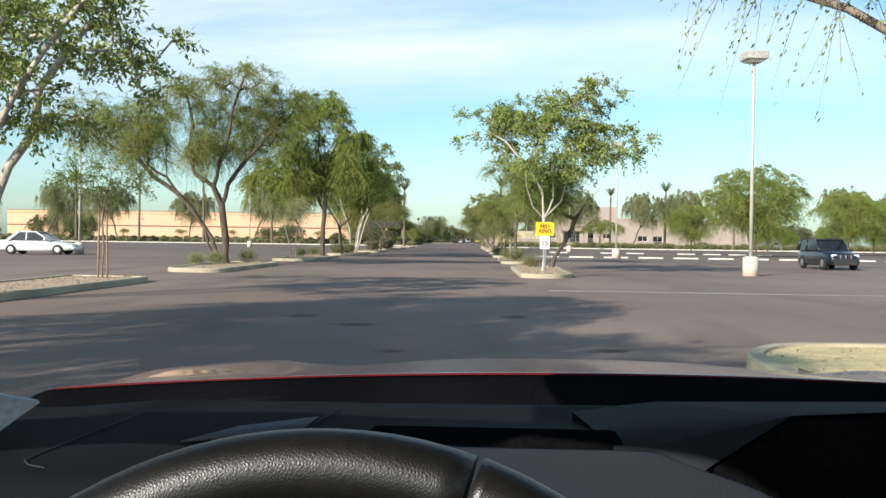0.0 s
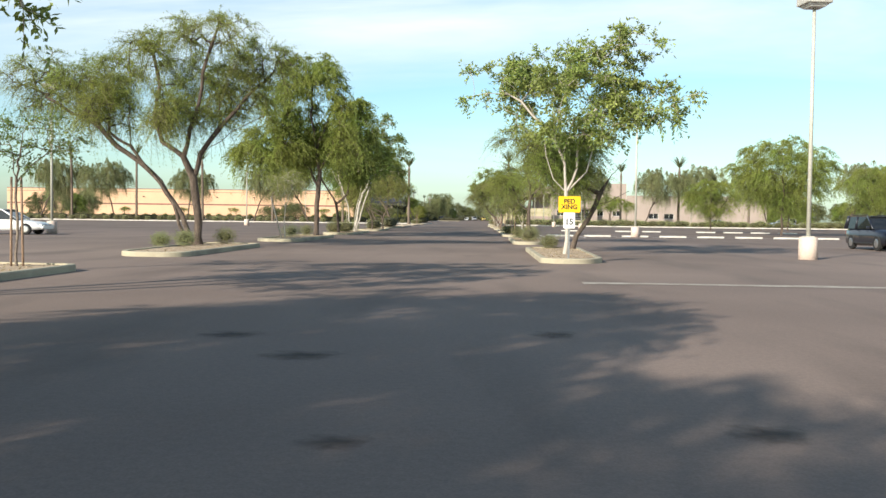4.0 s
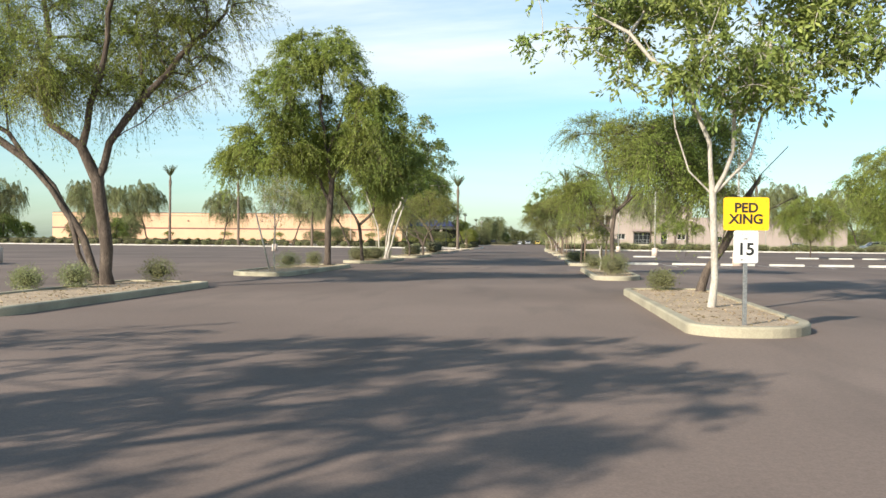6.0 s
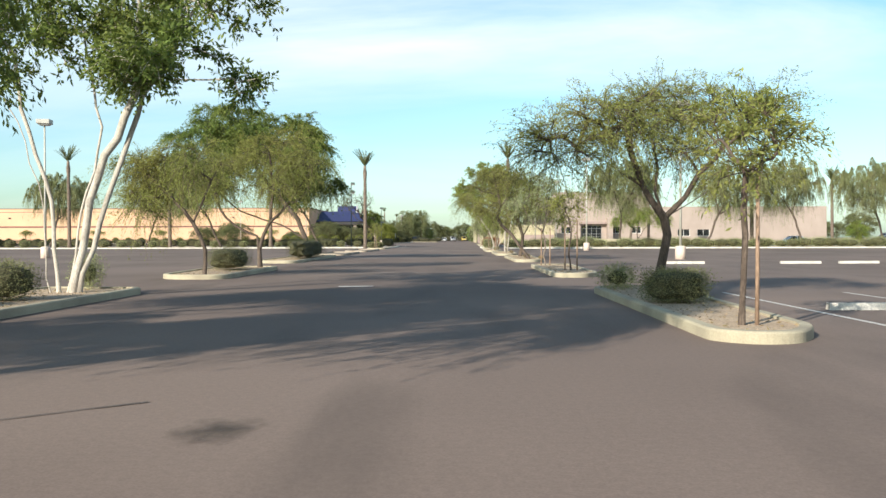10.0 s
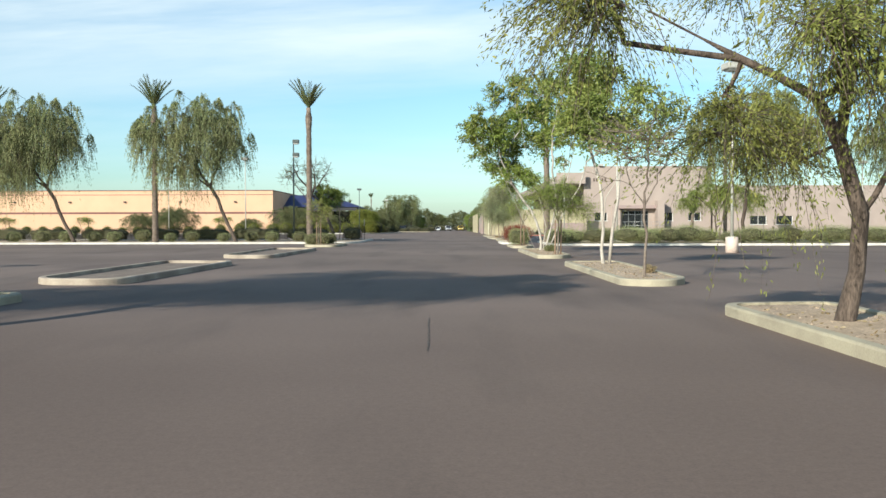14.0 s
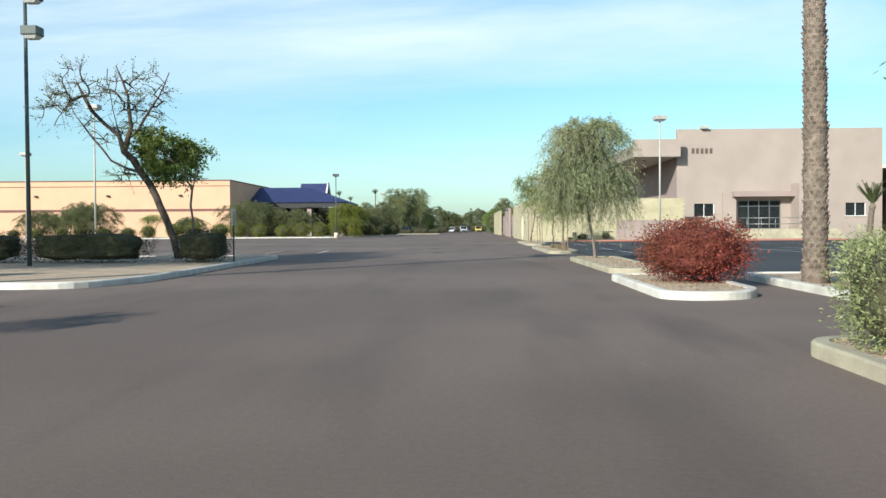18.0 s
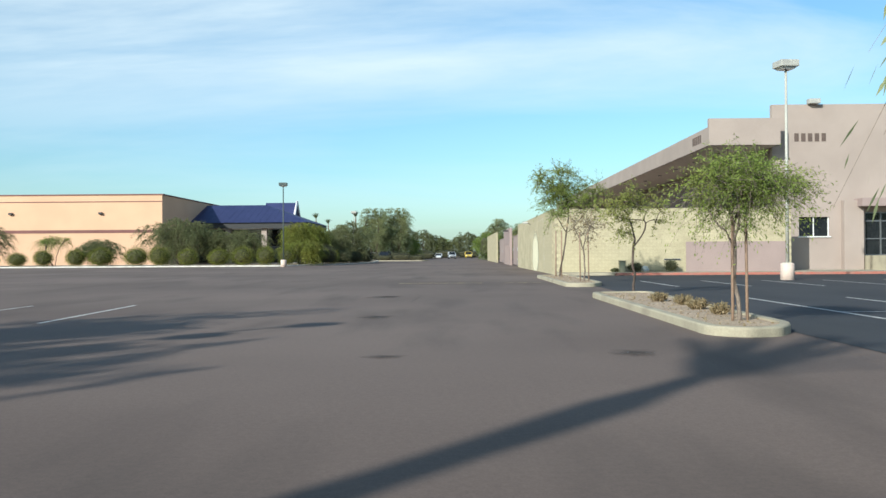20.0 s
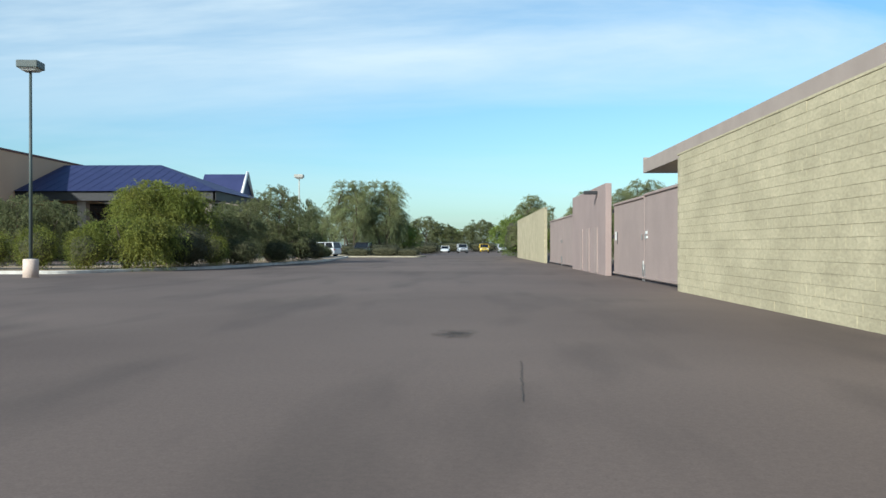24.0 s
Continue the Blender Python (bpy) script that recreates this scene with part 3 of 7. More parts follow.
    for i in range(len(nodes) - 1, -1, -1):
        load[i] += 1 if i in tips else 0
        if parent[i] >= 0 and parent[i] < i:
            load[parent[i]] += load[i]
    share = len(pts) / (grounded or (1 if fork else max(1, stems)))
    radius = np.maximum(0.008 * min(1, width / 4), trunk * np.minimum(1.15, (load / share)) ** 0.5)
    nst = stems + (1 if fork else 0)
    bm = bmesh.new()
    for ids in lines[:nst]:
        rr = [radius[i] for i in ids]
        if parent[ids[0]] < 0:
            rr[0] *= 1.35
        elif limbs:
            rr[0] = min(rr[0], rr[1] * 1.2)
        tube([Vector(nodes[i]) for i in ids], rr, 9, bm, cap=False)
    part("trunk", bm, bark, top)
    bm = bmesh.new()
    for ids in lines[nst:]:
        rr = [min(radius[ids[0]], radius[ids[1]] * 1.25)] + [radius[i] for i in ids[1:]]
        tube([Vector(nodes[i]) for i in ids], rr, 5, bm, cap=False)
    # twigs and leaves
    n = len(pts)
    cen = np.repeat(pts, ntw, 0)
    out = np.repeat(np.array(outs), ntw, 0) if lobes else (cen - c) / rad
    d = rng.normal(size=cen.shape) * 0.75 + out * 0.8
    d[:, 2] = d[:, 2] * 0.7 + 0.15
    d /= np.linalg.norm(d, axis=1, keepdims=True) + 1e-9
    le = tl * rng.uniform(0.55, 1.3, (len(cen), 1))
    if style == "weep":
        d[:, :2] *= 0.55
    sag = droop * rng.uniform(0.5, 1.3, (len(cen), 1)) * le
    if twig_lines:
        tv, tf = [], []
        w = (0.011 if style == "bare" else 0.006) if height > 4 else 0.004
        ss = (0.0, 0.5, 1.0)
        p3 = [cen + d * le * s - np.array([0, 0, 1.0]) * sag * s * s for s in ss]
        side = np.cross(d, rng.normal(size=d.shape)); side /= np.linalg.norm(side, axis=1, keepdims=True) + 1e-9
        tv = np.stack([p3[0] - side * w, p3[0] + side * w, p3[1] + side * w * 0.8, p3[1] - side * w * 0.8, p3[2] + side * w * 0.3, p3[2] - side * w * 0.3], 1).reshape(-1, 3)
        base = np.arange(len(cen))[:, None] * 6
        tf = np.concatenate([base + np.array([0, 1, 2, 3]), base + np.array([3, 2, 4, 5])])
        tm = quads("twigs", tv, tf)
        bm.from_mesh(tm)
        bpy.data.meshes.remove(tm)
    part("branch", bm, bark, top)["kind"] = "stuff"
    s = rng.uniform(0.08, 1.05, (len(cen), nlf, 1))
    pos = cen[:, None] + d[:, None] * le[:, None] * s - np.array([0, 0, 1.0]) * (sag[:, None] * s * s)
    way = d[:, None] - np.array([0, 0, 2.0]) * (droop * s) + rng.normal(size=pos.shape) * scat
    pos = (pos + rng.normal(size=pos.shape) * 0.03).reshape(-1, 3)
    part("crown", leaf_mesh("crown", rng, pos, way.reshape(-1, 3), ll, lw), leaf, top)["kind"] = "stuff"
    return top


def staked(top, height, seed, gap=0.22, count=2, tilt=0.0):
    """Wooden stakes beside a young tree, as parts of it."""
    rng = random.Random(seed)
    for k in range(count):
        a = rng.uniform(0, 0.9) + math.pi * k
        x, y = gap * math.cos(a), gap * math.sin(a)
        part("stake", tube([(x, y, -0.15), (x + tilt + rng.uniform(-.03, .03), y + rng.uniform(-.03, .03), height)], [0.026, 0.024], 8), M_STAKE, top, "round brown wooden stake")


def palm(at, height, seed, label, crown=1.7, trunk=0.2, group="palms", fronds=30):
    """A tall fan palm with a swollen neck and a tuft of stiff fronds."""
    rng = np.random.default_rng(seed)
    top = thing("palm_tree", (*at, 0.05), label, "palm tree", group)
    k = 26
    zs = np.linspace(-0.1, height, k)
    rad = [trunk * (1.5 if i == 0 else 1.15 - 0.35 * i / k) * (1 + (0.10 if i % 2 else -0.04)) for i in range(k)]
    for i in (k - 4, k - 3):
        rad[i] *= 1.35
    bend = rng.normal(size=2) * 0.12
    part("trunk", tube([(bend[0] * (z / height) ** 2, bend[1] * (z / height) ** 2, z) for z in zs], rad, 14), M_BARK_PALM, top)
    if group == "palms":   # stubs of old fronds all the way up
        v, f = [], []
        for ring, z in enumerate(np.arange(0.15, height - 0.3, 0.105)):
            r = float(np.interp(z, zs, rad)); cx, cy = bend * (z / height) ** 2
            for s in range(11):
                a = 6.283 * (s + 0.5 * (ring % 2)) / 11 + rng.uniform(-0.08, 0.08)
                out, wid, up = rng.uniform(0.012, 0.05), rng.uniform(0.16, 0.25), rng.uniform(0.05, 0.11)
                b = len(v)
                for da, rr, dz in ((-wid, r - 0.02, -0.03), (wid, r - 0.02, -0.03), (wid * 0.6, r + out, up), (-wid * 0.6, r + out, up), (0, r - 0.02, up + 0.02)):
                    v.append((cx + rr * math.cos(a + da), cy + rr * math.sin(a + da), z + dz))
                f += [(b, b + 1, b + 2, b + 3), (b + 2, b + 4, b + 3), (b + 1, b + 4, b + 2), (b, b + 3, b + 4)]
        me = bpy.data.meshes.new("frond_base")
        me.from_pydata(v, [], f)
        part("frond_base", me, M_BARK_PALM, top)["kind"] = "stuff"
    v, f = [], []
    o = np.array([bend[0], bend[1], height - 0.15])
    for i in range(fronds):
        a, e = rng.uniform(0, 6.283), rng.uniform(0.95, 1.35)
        flat = np.array([math.cos(a), math.sin(a), 0])
        side = np.array([-math.sin(a), math.cos(a), 0])
        ln = crown * rng.uniform(0.95, 1.25)
        bow = rng.uniform(0.05, 0.22)
        line = [o + flat * ln * t * math.cos(e) + np.array([0, 0, 1.0]) * ln * (t * math.sin(e) - bow * t * t) + flat * bow * ln * t * t * 0.6 for t in np.linspace(0, 1, 9)]
        for p, q, t in zip(line, line[1:], np.linspace(0, 0.88, 8)):
            w = 0.03 * (1 - t) + 0.006
            b = len(v); v += [p - side * w, p + side * w, q + side * w * .85, q - side * w * .85]; f.append((b, b + 1, b + 2, b + 3))
            if t < 0.1:
                continue
            d = (q - p) / np.linalg.norm(q - p)
            for u in (0.0, 0.25, 0.5, 0.75):
                for sgn in (-1, 1):
                    m = d * 0.85 + side * sgn * rng.uniform(0.35, 0.62) + np.array([0, 0, rng.normal() * 0.1])
                    m /= np.linalg.norm(m)
                    l2 = crown * 0.24 * (1.15 - 0.6 * t) * rng.uniform(0.8, 1.15)
                    k = np.cross(m, (0, 0, 1.0)); k /= np.linalg.norm(k) + 1e-6
                    r0 = p + (q - p) * u; b = len(v)
                    v += [r0, r0 + m * l2 * 0.4 + k * 0.022, r0 + m * l2, r0 + m * l2 * 0.4 - k * 0.022]; f.append((b, b + 1, b + 2, b + 3))
    part("crown", quads("crown", np.array(v), np.array(f)), M_LEAF_PALM, top)
    return top


def bush(at, size, seed, leaf, label, n=2200, leaf_size=(0.07, 0.035), square=0.0, name="bush", group="bushes", category="bush", z=0.1, turn=0.0, loose=0.08, core=0.76, core_mat=None):
    """A shrub: a solid dark core that paints in the inner shade, and a shell of leaves; square > 0 gives a clipped
    block.
    """
    rng = np.random.default_rng(seed)
    top = thing(name, (*at, z), label, category, group, turn=turn)
    half = np.array(size) / 2
    d = rng.normal(size=(n, 3)); d /= np.linalg.norm(d, axis=1, keepdims=True)
    p = 2 + 6 * square
    k = (np.abs(d) ** p).sum(1, keepdims=True) ** (-1 / p)
    shell = d * k
    lump = np.array([1 + 0.16 * noise.noise(Vector(q * 2.3 + seed)) + 0.10 * noise.noise(Vector(q * 5.1 - seed)) for q in shell])[:, None]
    r = rng.uniform(0.72, 1.0, (n, 1)) + rng.normal(size=(n, 1)) * loose
    pos = shell * lump * r * half
    pos[:, 2] += half[2]
    pos = pos[pos[:, 2] > 0.02]
    way = pos - np.array([0, 0, half[2] * 0.6]) + rng.normal(size=pos.shape) * half * 0.8
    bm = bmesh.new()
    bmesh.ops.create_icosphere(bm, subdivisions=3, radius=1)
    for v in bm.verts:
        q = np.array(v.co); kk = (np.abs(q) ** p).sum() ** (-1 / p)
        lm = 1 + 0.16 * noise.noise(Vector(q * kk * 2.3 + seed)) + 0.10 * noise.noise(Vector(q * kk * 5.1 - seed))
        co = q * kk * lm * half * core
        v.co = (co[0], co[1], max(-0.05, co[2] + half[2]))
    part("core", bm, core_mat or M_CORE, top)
    part("foliage", leaf_mesh("foliage", rng, pos, way, *leaf_size), leaf, top)["kind"] = "stuff"
    return top


def tuft(at, seed, leaf, label, size=0.5, n=420, height=0.55, name="grass_clump"):
    """A dry, loose clump of thin stalks."""
    rng = np.random.default_rng(seed)
    top = thing(name, (*at, 0.1), label, "shrub", "dry shrubs")
    a = rng.uniform(0, 6.283, n); r = np.sqrt(rng.uniform(0, 1, n))
    base = np.stack([np.cos(a) * r * size * 0.25, np.sin(a) * r * size * 0.25, np.zeros(n)], 1)
    way = np.stack([np.cos(a) * r * 0.6, np.sin(a) * r * 0.6, np.full(n, 0.8)], 1) + rng.normal(size=(n, 3)) * 0.2
    part("stalk", leaf_mesh("stalk", rng, base, way, height, 0.02), leaf, top)
    pos = base + way / np.linalg.norm(way, axis=1, keepdims=True) * height * rng.uniform(0.4, 1, (n, 1))
    part("foliage", leaf_mesh("foliage", rng, np.repeat(pos, 3, 0), rng.normal(size=(3 * n, 3)), 0.06, 0.025), leaf, top)
    return top


# ---- ground ----
def sheet(name, x0, x1, y0, y1, z, material, label, category, cuts=1):
    bm = bmesh.new()
    bmesh.ops.create_grid(bm, x_segments=cuts, y_segments=cuts, size=1, matrix=Matrix.Translation(((x0 + x1) / 2, (y0 + y1) / 2, z)) @ Matrix.Diagonal(((x1 - x0) / 2, (y1 - y0) / 2, 1, 1)))
    return tagged(part(name, bm, material), label, category, kind="structure")


sheet("ground", -2500, 2500, -1500, 3500, -0.05, M_DESERT, "dry pale desert soil reaching the horizon", "ground", 4)
sheet("parking_lot", -170, 120, -60, 520, 0.0, M_ASPHALT, "worn grey-brown asphalt of an empty parking lot", "asphalt", 8)
sheet("front_parking_lot", 3.4, 70, 171, 226, 0.006, M_ASPHALT_NEW, "newly sealed black asphalt before the pink building", "asphalt", 2)


def strip(name, a, b, width, material, label, z=0.006, seed=0, wobble=0.0, parts=1, group=""):
    """A painted line, seam or stain on the ground, with ragged edges."""
    rng = random.Random(seed)
    a, b = Vector(a), Vector(b)
    d = (b - a).normalized(); s = Vector((-d.y, d.x))
    k = max(2, parts)
    bm = bmesh.new()
    rows = []
    for i in range(k + 1):
        p = a.lerp(b, i / k) + s * rng.uniform(-wobble, wobble)
        w = width * (1 + (rng.uniform(-0.4, 0.4) if wobble else rng.uniform(-0.06, 0.06)))
        rows.append((bm.verts.new((*(p + s * w / 2), z)), bm.verts.new((*(p - s * w / 2), z))))
    for q, r in zip(rows, rows[1:]):
        bm.faces.new((q[0], q[1], r[1], r[0]))
    return tagged(part(name, bm, material), label, name.replace("_", " "), group, "structure")


def stain(at, rx, ry, seed, material=None, z=0.007, label="dark oil-stained patch on the asphalt"):
    rng = random.Random(seed)
    bm = bmesh.new()
    n = 26
    ph = [rng.uniform(0, 6.3) for _ in range(4)]
    vs = []
    for i in range(n):
        a = 2 * math.pi * i / n
        r = 1 + sum(0.06 * math.sin((k + 2) * a + ph[k]) for k in range(4)) + rng.uniform(-0.05, 0.05)
        vs.append(bm.verts.new((1.3 * r * math.cos(a), 1.3 * r * math.sin(a), 0)))
    bm.faces.new(vs)
    ob = part("asphalt_stain", bm, material or M_OIL)
    ob.location, ob.scale = (at[0], at[1], z), (rx, ry, 1)
    return tagged(ob, label, "stain", "stains", "structure")


strip("pale_seam", (1.9, 22.4), (34, 21.7), 0.42, M_SEAM, "pale worn concrete seam across the asphalt", seed=1, parts=20, wobble=0.02)
for k, (x0, x1) in enumerate(((-2.75, -2.0), (-1.35, 1.25))):
    strip("yellow_line", (x0, 52.5), (x1, 52.5), 0.24, M_SEAM, "faded pale line painted across the drive", seed=k, parts=16, wobble=0.004, group="yellow lines")
for k, (x0, x1) in enumerate(((-4.25, -2.55), (-2.5, -0.72), (0.25, 1.8))):
    strip("yellow_line", (x0, 214.75 + 0.04 * k), (x1, 214.80 + 0.04 * k), 0.26, M_LINE_YEL, "faded yellow line painted across the drive", seed=5 + k, parts=16, wobble=0.004, group="yellow lines")
strip("white_dash", (-4.7, 77.2), (-3.8, 77.3), 0.28, M_LINE, "worn white dash on the drive", seed=3, group="white dashes")
strip("stall_line", (-9.6, 193.5), (-9.9, 199.3), 0.1, M_LINE, "worn white parking stall line", seed=6, group="stall lines")
for k, x in enumerate((-12.3, -15.0, -17.7, -20.4)):
    strip("stall_line", (x, 193.5), (x - 0.2, 199.3), 0.08, M_LINE, "worn white parking stall line", seed=16 + k, group="stall lines")
for k, (x, y, rx, ry) in enumerate(((-2.7, 14.1, 0.45, 0.35), (-1.7, 12.8, 0.5, 0.35), (-0.9, 9.8, 0.3, 0.22), (0.7, 14.5, 0.35, 0.4), (-3.4, 194.7, 0.5, 0.6), (-2.7, 187.9, 0.4, 0.25),
                                    (0.4, 188.2, 0.42, 0.5), (-3.9, 202.7, 0.7, 0.6), (-3.8, 203.2, 0.62, 0.6), (-4.6, 57.6, 0.5, 0.4), (-3.2, 60.0, 0.4, 0.5), (-1.2, 226, 0.4, 0.4), (-2.2, 246, 0.45, 0.8), (1.6, 10.2, 0.35, 0.3), (-6.2, 92.5, 0.9, 0.5), (-7.6, 90.6, 1.2, 0.35))):
    stain((x, y), rx, ry, k)
# cracks and tar seams
for k, (a, b, w) in enumerate((((-3.0, 200.3), (-2.85, 203.4), 0.05), ((-2.85, 203.4), (-3.1, 205.0), 0.04), ((-7.5, 92.2), (-4.9, 99.5), 0.07), ((-9.5, 91), (-7.5, 92.2), 0.06),
                               ((-8.3, 57.5), (-4.0, 61.0), 0.06), ((-7, 143), (-5.0, 150), 0.05), ((-4.85, 213), (-4.75, 216.7), 0.035), ((-4.75, 216.7), (-5.55, 224.4), 0.035), ((-2.66, 107.6), (-2.72, 110.8), 0.035), ((-1.6, 240.5), (-1.45, 243), 0.022))):
    strip("crack", a, b, w * 0.42, M_TAR, "dark crack in the asphalt", seed=30 + k, parts=34, wobble=0.012 + 0.002 * (k % 4), z=0.008, group="cracks")


# ---- planted islands ----
def island(outline, label, kerb=None, soil=None, r=0.5, h=0.15, group="planter islands", bare=False, name="planter_island", fill=0.115):
    """A raised island: a concrete kerb round a bed of gravel."""
    cx = sum(p[0] for p in outline) / len(outline); cy = sum(p[1] for p in outline) / len(outline)
    loc = [(x - cx, y - cy) for x, y in outline]
    top = thing(name, (cx, cy, 0), label, "planter island", group)
    o = rounded(loc, r, 6)
    i1, i2 = inset(o, 0.025), inset(o, 0.16)
    bm = bmesh.new()
    rings = [[bm.verts.new((x, y, z)) for x, y in ring] for ring, z in ((o, -0.02), (o, h - 0.03), (i1, h), (i2, h), (i2, 0.02))]
    n = len(o)
    for a, b in zip(rings, rings[1:]):
        for k in range(n):
            f = bm.faces.new((a[k], a[(k + 1) % n], b[(k + 1) % n], b[k]))
            f.smooth = a is rings[1]
    part("kerb", bm, kerb or M_KERB, top)
    bm = bmesh.new()
    f = bm.faces.new([bm.verts.new((x, y, 0.06 if bare else fill)) for x, y in inset(o, 0.155)])
    part("soil", bm, soil or (M_BARE if bare else M_SOIL), top)
    if not bare:
        litter(top, inset(o, 0.2), fill, int(abs(cx * 7 + cy * 13)) + len(o))
    return top


def inside(poly, x, y):
    hit = False
    for (x0, y0), (x1, y1) in zip(poly, poly[1:] + poly[:1]):
        if (y0 > y) != (y1 > y) and x < x0 + (x1 - x0) * (y - y0) / (y1 - y0):
            hit = not hit
    return hit


def litter(top, poly, z, seed):
    """Loose stones and fallen leaves on a bed."""
    rng = np.random.default_rng(seed)
    xs, ys = [p[0] for p in poly], [p[1] for p in poly]
    area = (max(xs) - min(xs)) * (max(ys) - min(ys))
    count = int(min(420, 14 * area))
    base = np.array([(1, 0, 0), (0.2, 0.95, 0), (-0.9, 0.3, 0), (-0.4, -0.85, 0), (0.6, -0.7, 0), (0.1, 0.1, 0.8)])
    tri = [(0, 1, 5), (1, 2, 5), (2, 3, 5), (3, 4, 5), (4, 0, 5)]
    verts, faces, leaves = [], [], []
    for k in range(3 * count):
        x, y = rng.uniform(min(xs), max(xs)), rng.uniform(min(ys), max(ys))
        if not inside(poly, x, y):
            continue
        if len(faces) < 5 * count and k % 2:
            r = float(rng.uniform(0.008, 0.026)) * (1.8 if rng.random() < 0.06 else 1)
            a = float(rng.uniform(0, 6.28)); c, s = math.cos(a), math.sin(a)
            n0 = len(verts)
            for q in base * rng.uniform(0.75, 1.25, (6, 3)):
                verts.append((x + r * (c * q[0] - s * q[1]), y + r * (s * q[0] + c * q[1]), z - 0.004 + r * q[2]))
            faces += [tuple(i + n0 for i in f) for f in tri]
        else:
            leaves.append((x, y, z + 0.008))
    me = bpy.data.meshes.new("gravel")
    me.from_pydata(verts, [], faces)
    part("gravel", me, M_STONES, top)["kind"] = "stuff"
    pos = np.array(leaves)
    way = rng.normal(size=pos.shape); way[:, 2] = rng.uniform(-0.02, 0.25, len(pos))
    part("leaf_litter", leaf_mesh("leaf_litter", rng, pos, way, 0.06, 0.025), M_LEAF_DRY, top)["kind"] = "stuff"


def side_island(x0, x1, y0, y1, flip, label, **kw):
    """One of the islands along the drive; flip: its slant near end lies on the other side."""
    pts = [(x0, y0 + 0.4), (x0 + 0.45, y0), (x1 - 0.5, y0 + 0.1), (x1, y0 + 0.9), (x1 + 0.32, y1 + 0.3), (x0 + 0.05, y1)]
    if flip:
        pts = [(-x, y) for x, y in pts][::-1]
    return island(pts, label, r=[0.5, 0.3, 0.5, 0.5, 0.5, 0.5] if not flip else 0.5, **kw)


for x0, x1, y0, y1 in ((1.6, 3.45, 29.7, 39.7), (1.5, 3.12, 47.1, 57.2), (1.42, 2.92, 64.6, 74.7), (1.45, 2.95, 82.0, 92.0), (1.4, 2.92, 99.6, 111.6), (1.22, 2.78, 117.2, 127.6), (1.05, 2.5, 133.6, 144.6), (1.3, 2.6, 150.8, 157.3)):
    side_island(x0, x1, y0, y1, False, "raised gravel island with a pale concrete kerb beside the drive")
side_island(1.4, 3.3, 163.4, 169.6, False, "small raised island with a red-leaved shrub", kerb=M_KERB_WHITE)
side_island(1.9, 3.5, 172.0, 182.2, False, "raised gravel island with a pale concrete kerb beside the drive")
side_island(1.95, 3.45, 190.1, 202.4, False, "raised gravel island with a pale concrete kerb beside the drive")
side_island(2.25, 3.75, 209.7, 222.6, False, "raised gravel island with a pale concrete kerb beside the drive")
island([(2.6, 1.0), (14, 1.0), (14, 10.4), (3.4, 10.15), (2.7, 9.1)], "raised corner bed of dry yellow grass and soil", soil=M_STRAW, r=[0.5, 0.5, 0.5, 0.9, 0.9], kerb=M_KERB)
for y0, y1, bare in ((-3.6, 7.0, False), (14.0, 24.0, False), (30.4, 40.0, False), (46.8, 57.8, False), (64.8, 74.6, False), (81.3, 90.0, False), (98.6, 114.0, False), (118.0, 128.6, True), (134.6, 147.4, True), (155.4, 161.9, False)):
    pad = -0.9 if y0 > 95 else 0.0
    side_island(8.75 - pad * 1.0, 11.0 - pad * 1.0, y0, y1, True, "empty kerbed island with bare soil" if bare else "raised gravel island with a pale concrete kerb beside the drive", bare=bare, kerb=M_KERB_DIM if bare else None)
# beds along the cross aisle
island([(-150, 167.0), (-10.2, 167.0), (-9.6, 169.5), (-9.9, 186.5), (-150, 186.5)], "long gravel bed with clipped shrubs and palms", kerb=M_KERB_WHITE, r=[0.3, 1.2, 1.2, 1.2, 0.3], name="planting_bed", group="planting beds")
island([(4.3, 157.6), (100, 154.6), (100, 168.5), (4.6, 170)], "long gravel bed with low green shrubs", kerb=M_KERB_WHITE, r=0.8, name="planting_bed", group="planting beds")
island([(-170, 273), (-20.5, 273), (-16.0, 283), (-13.8, 305), (-15.5, 335), (-22, 335), (-27, 286), (-170, 284)], "gravel bed with dense shrubs before the orange store", kerb=M_KERB_WHITE, r=1.5, name="planting_bed", group="planting beds")


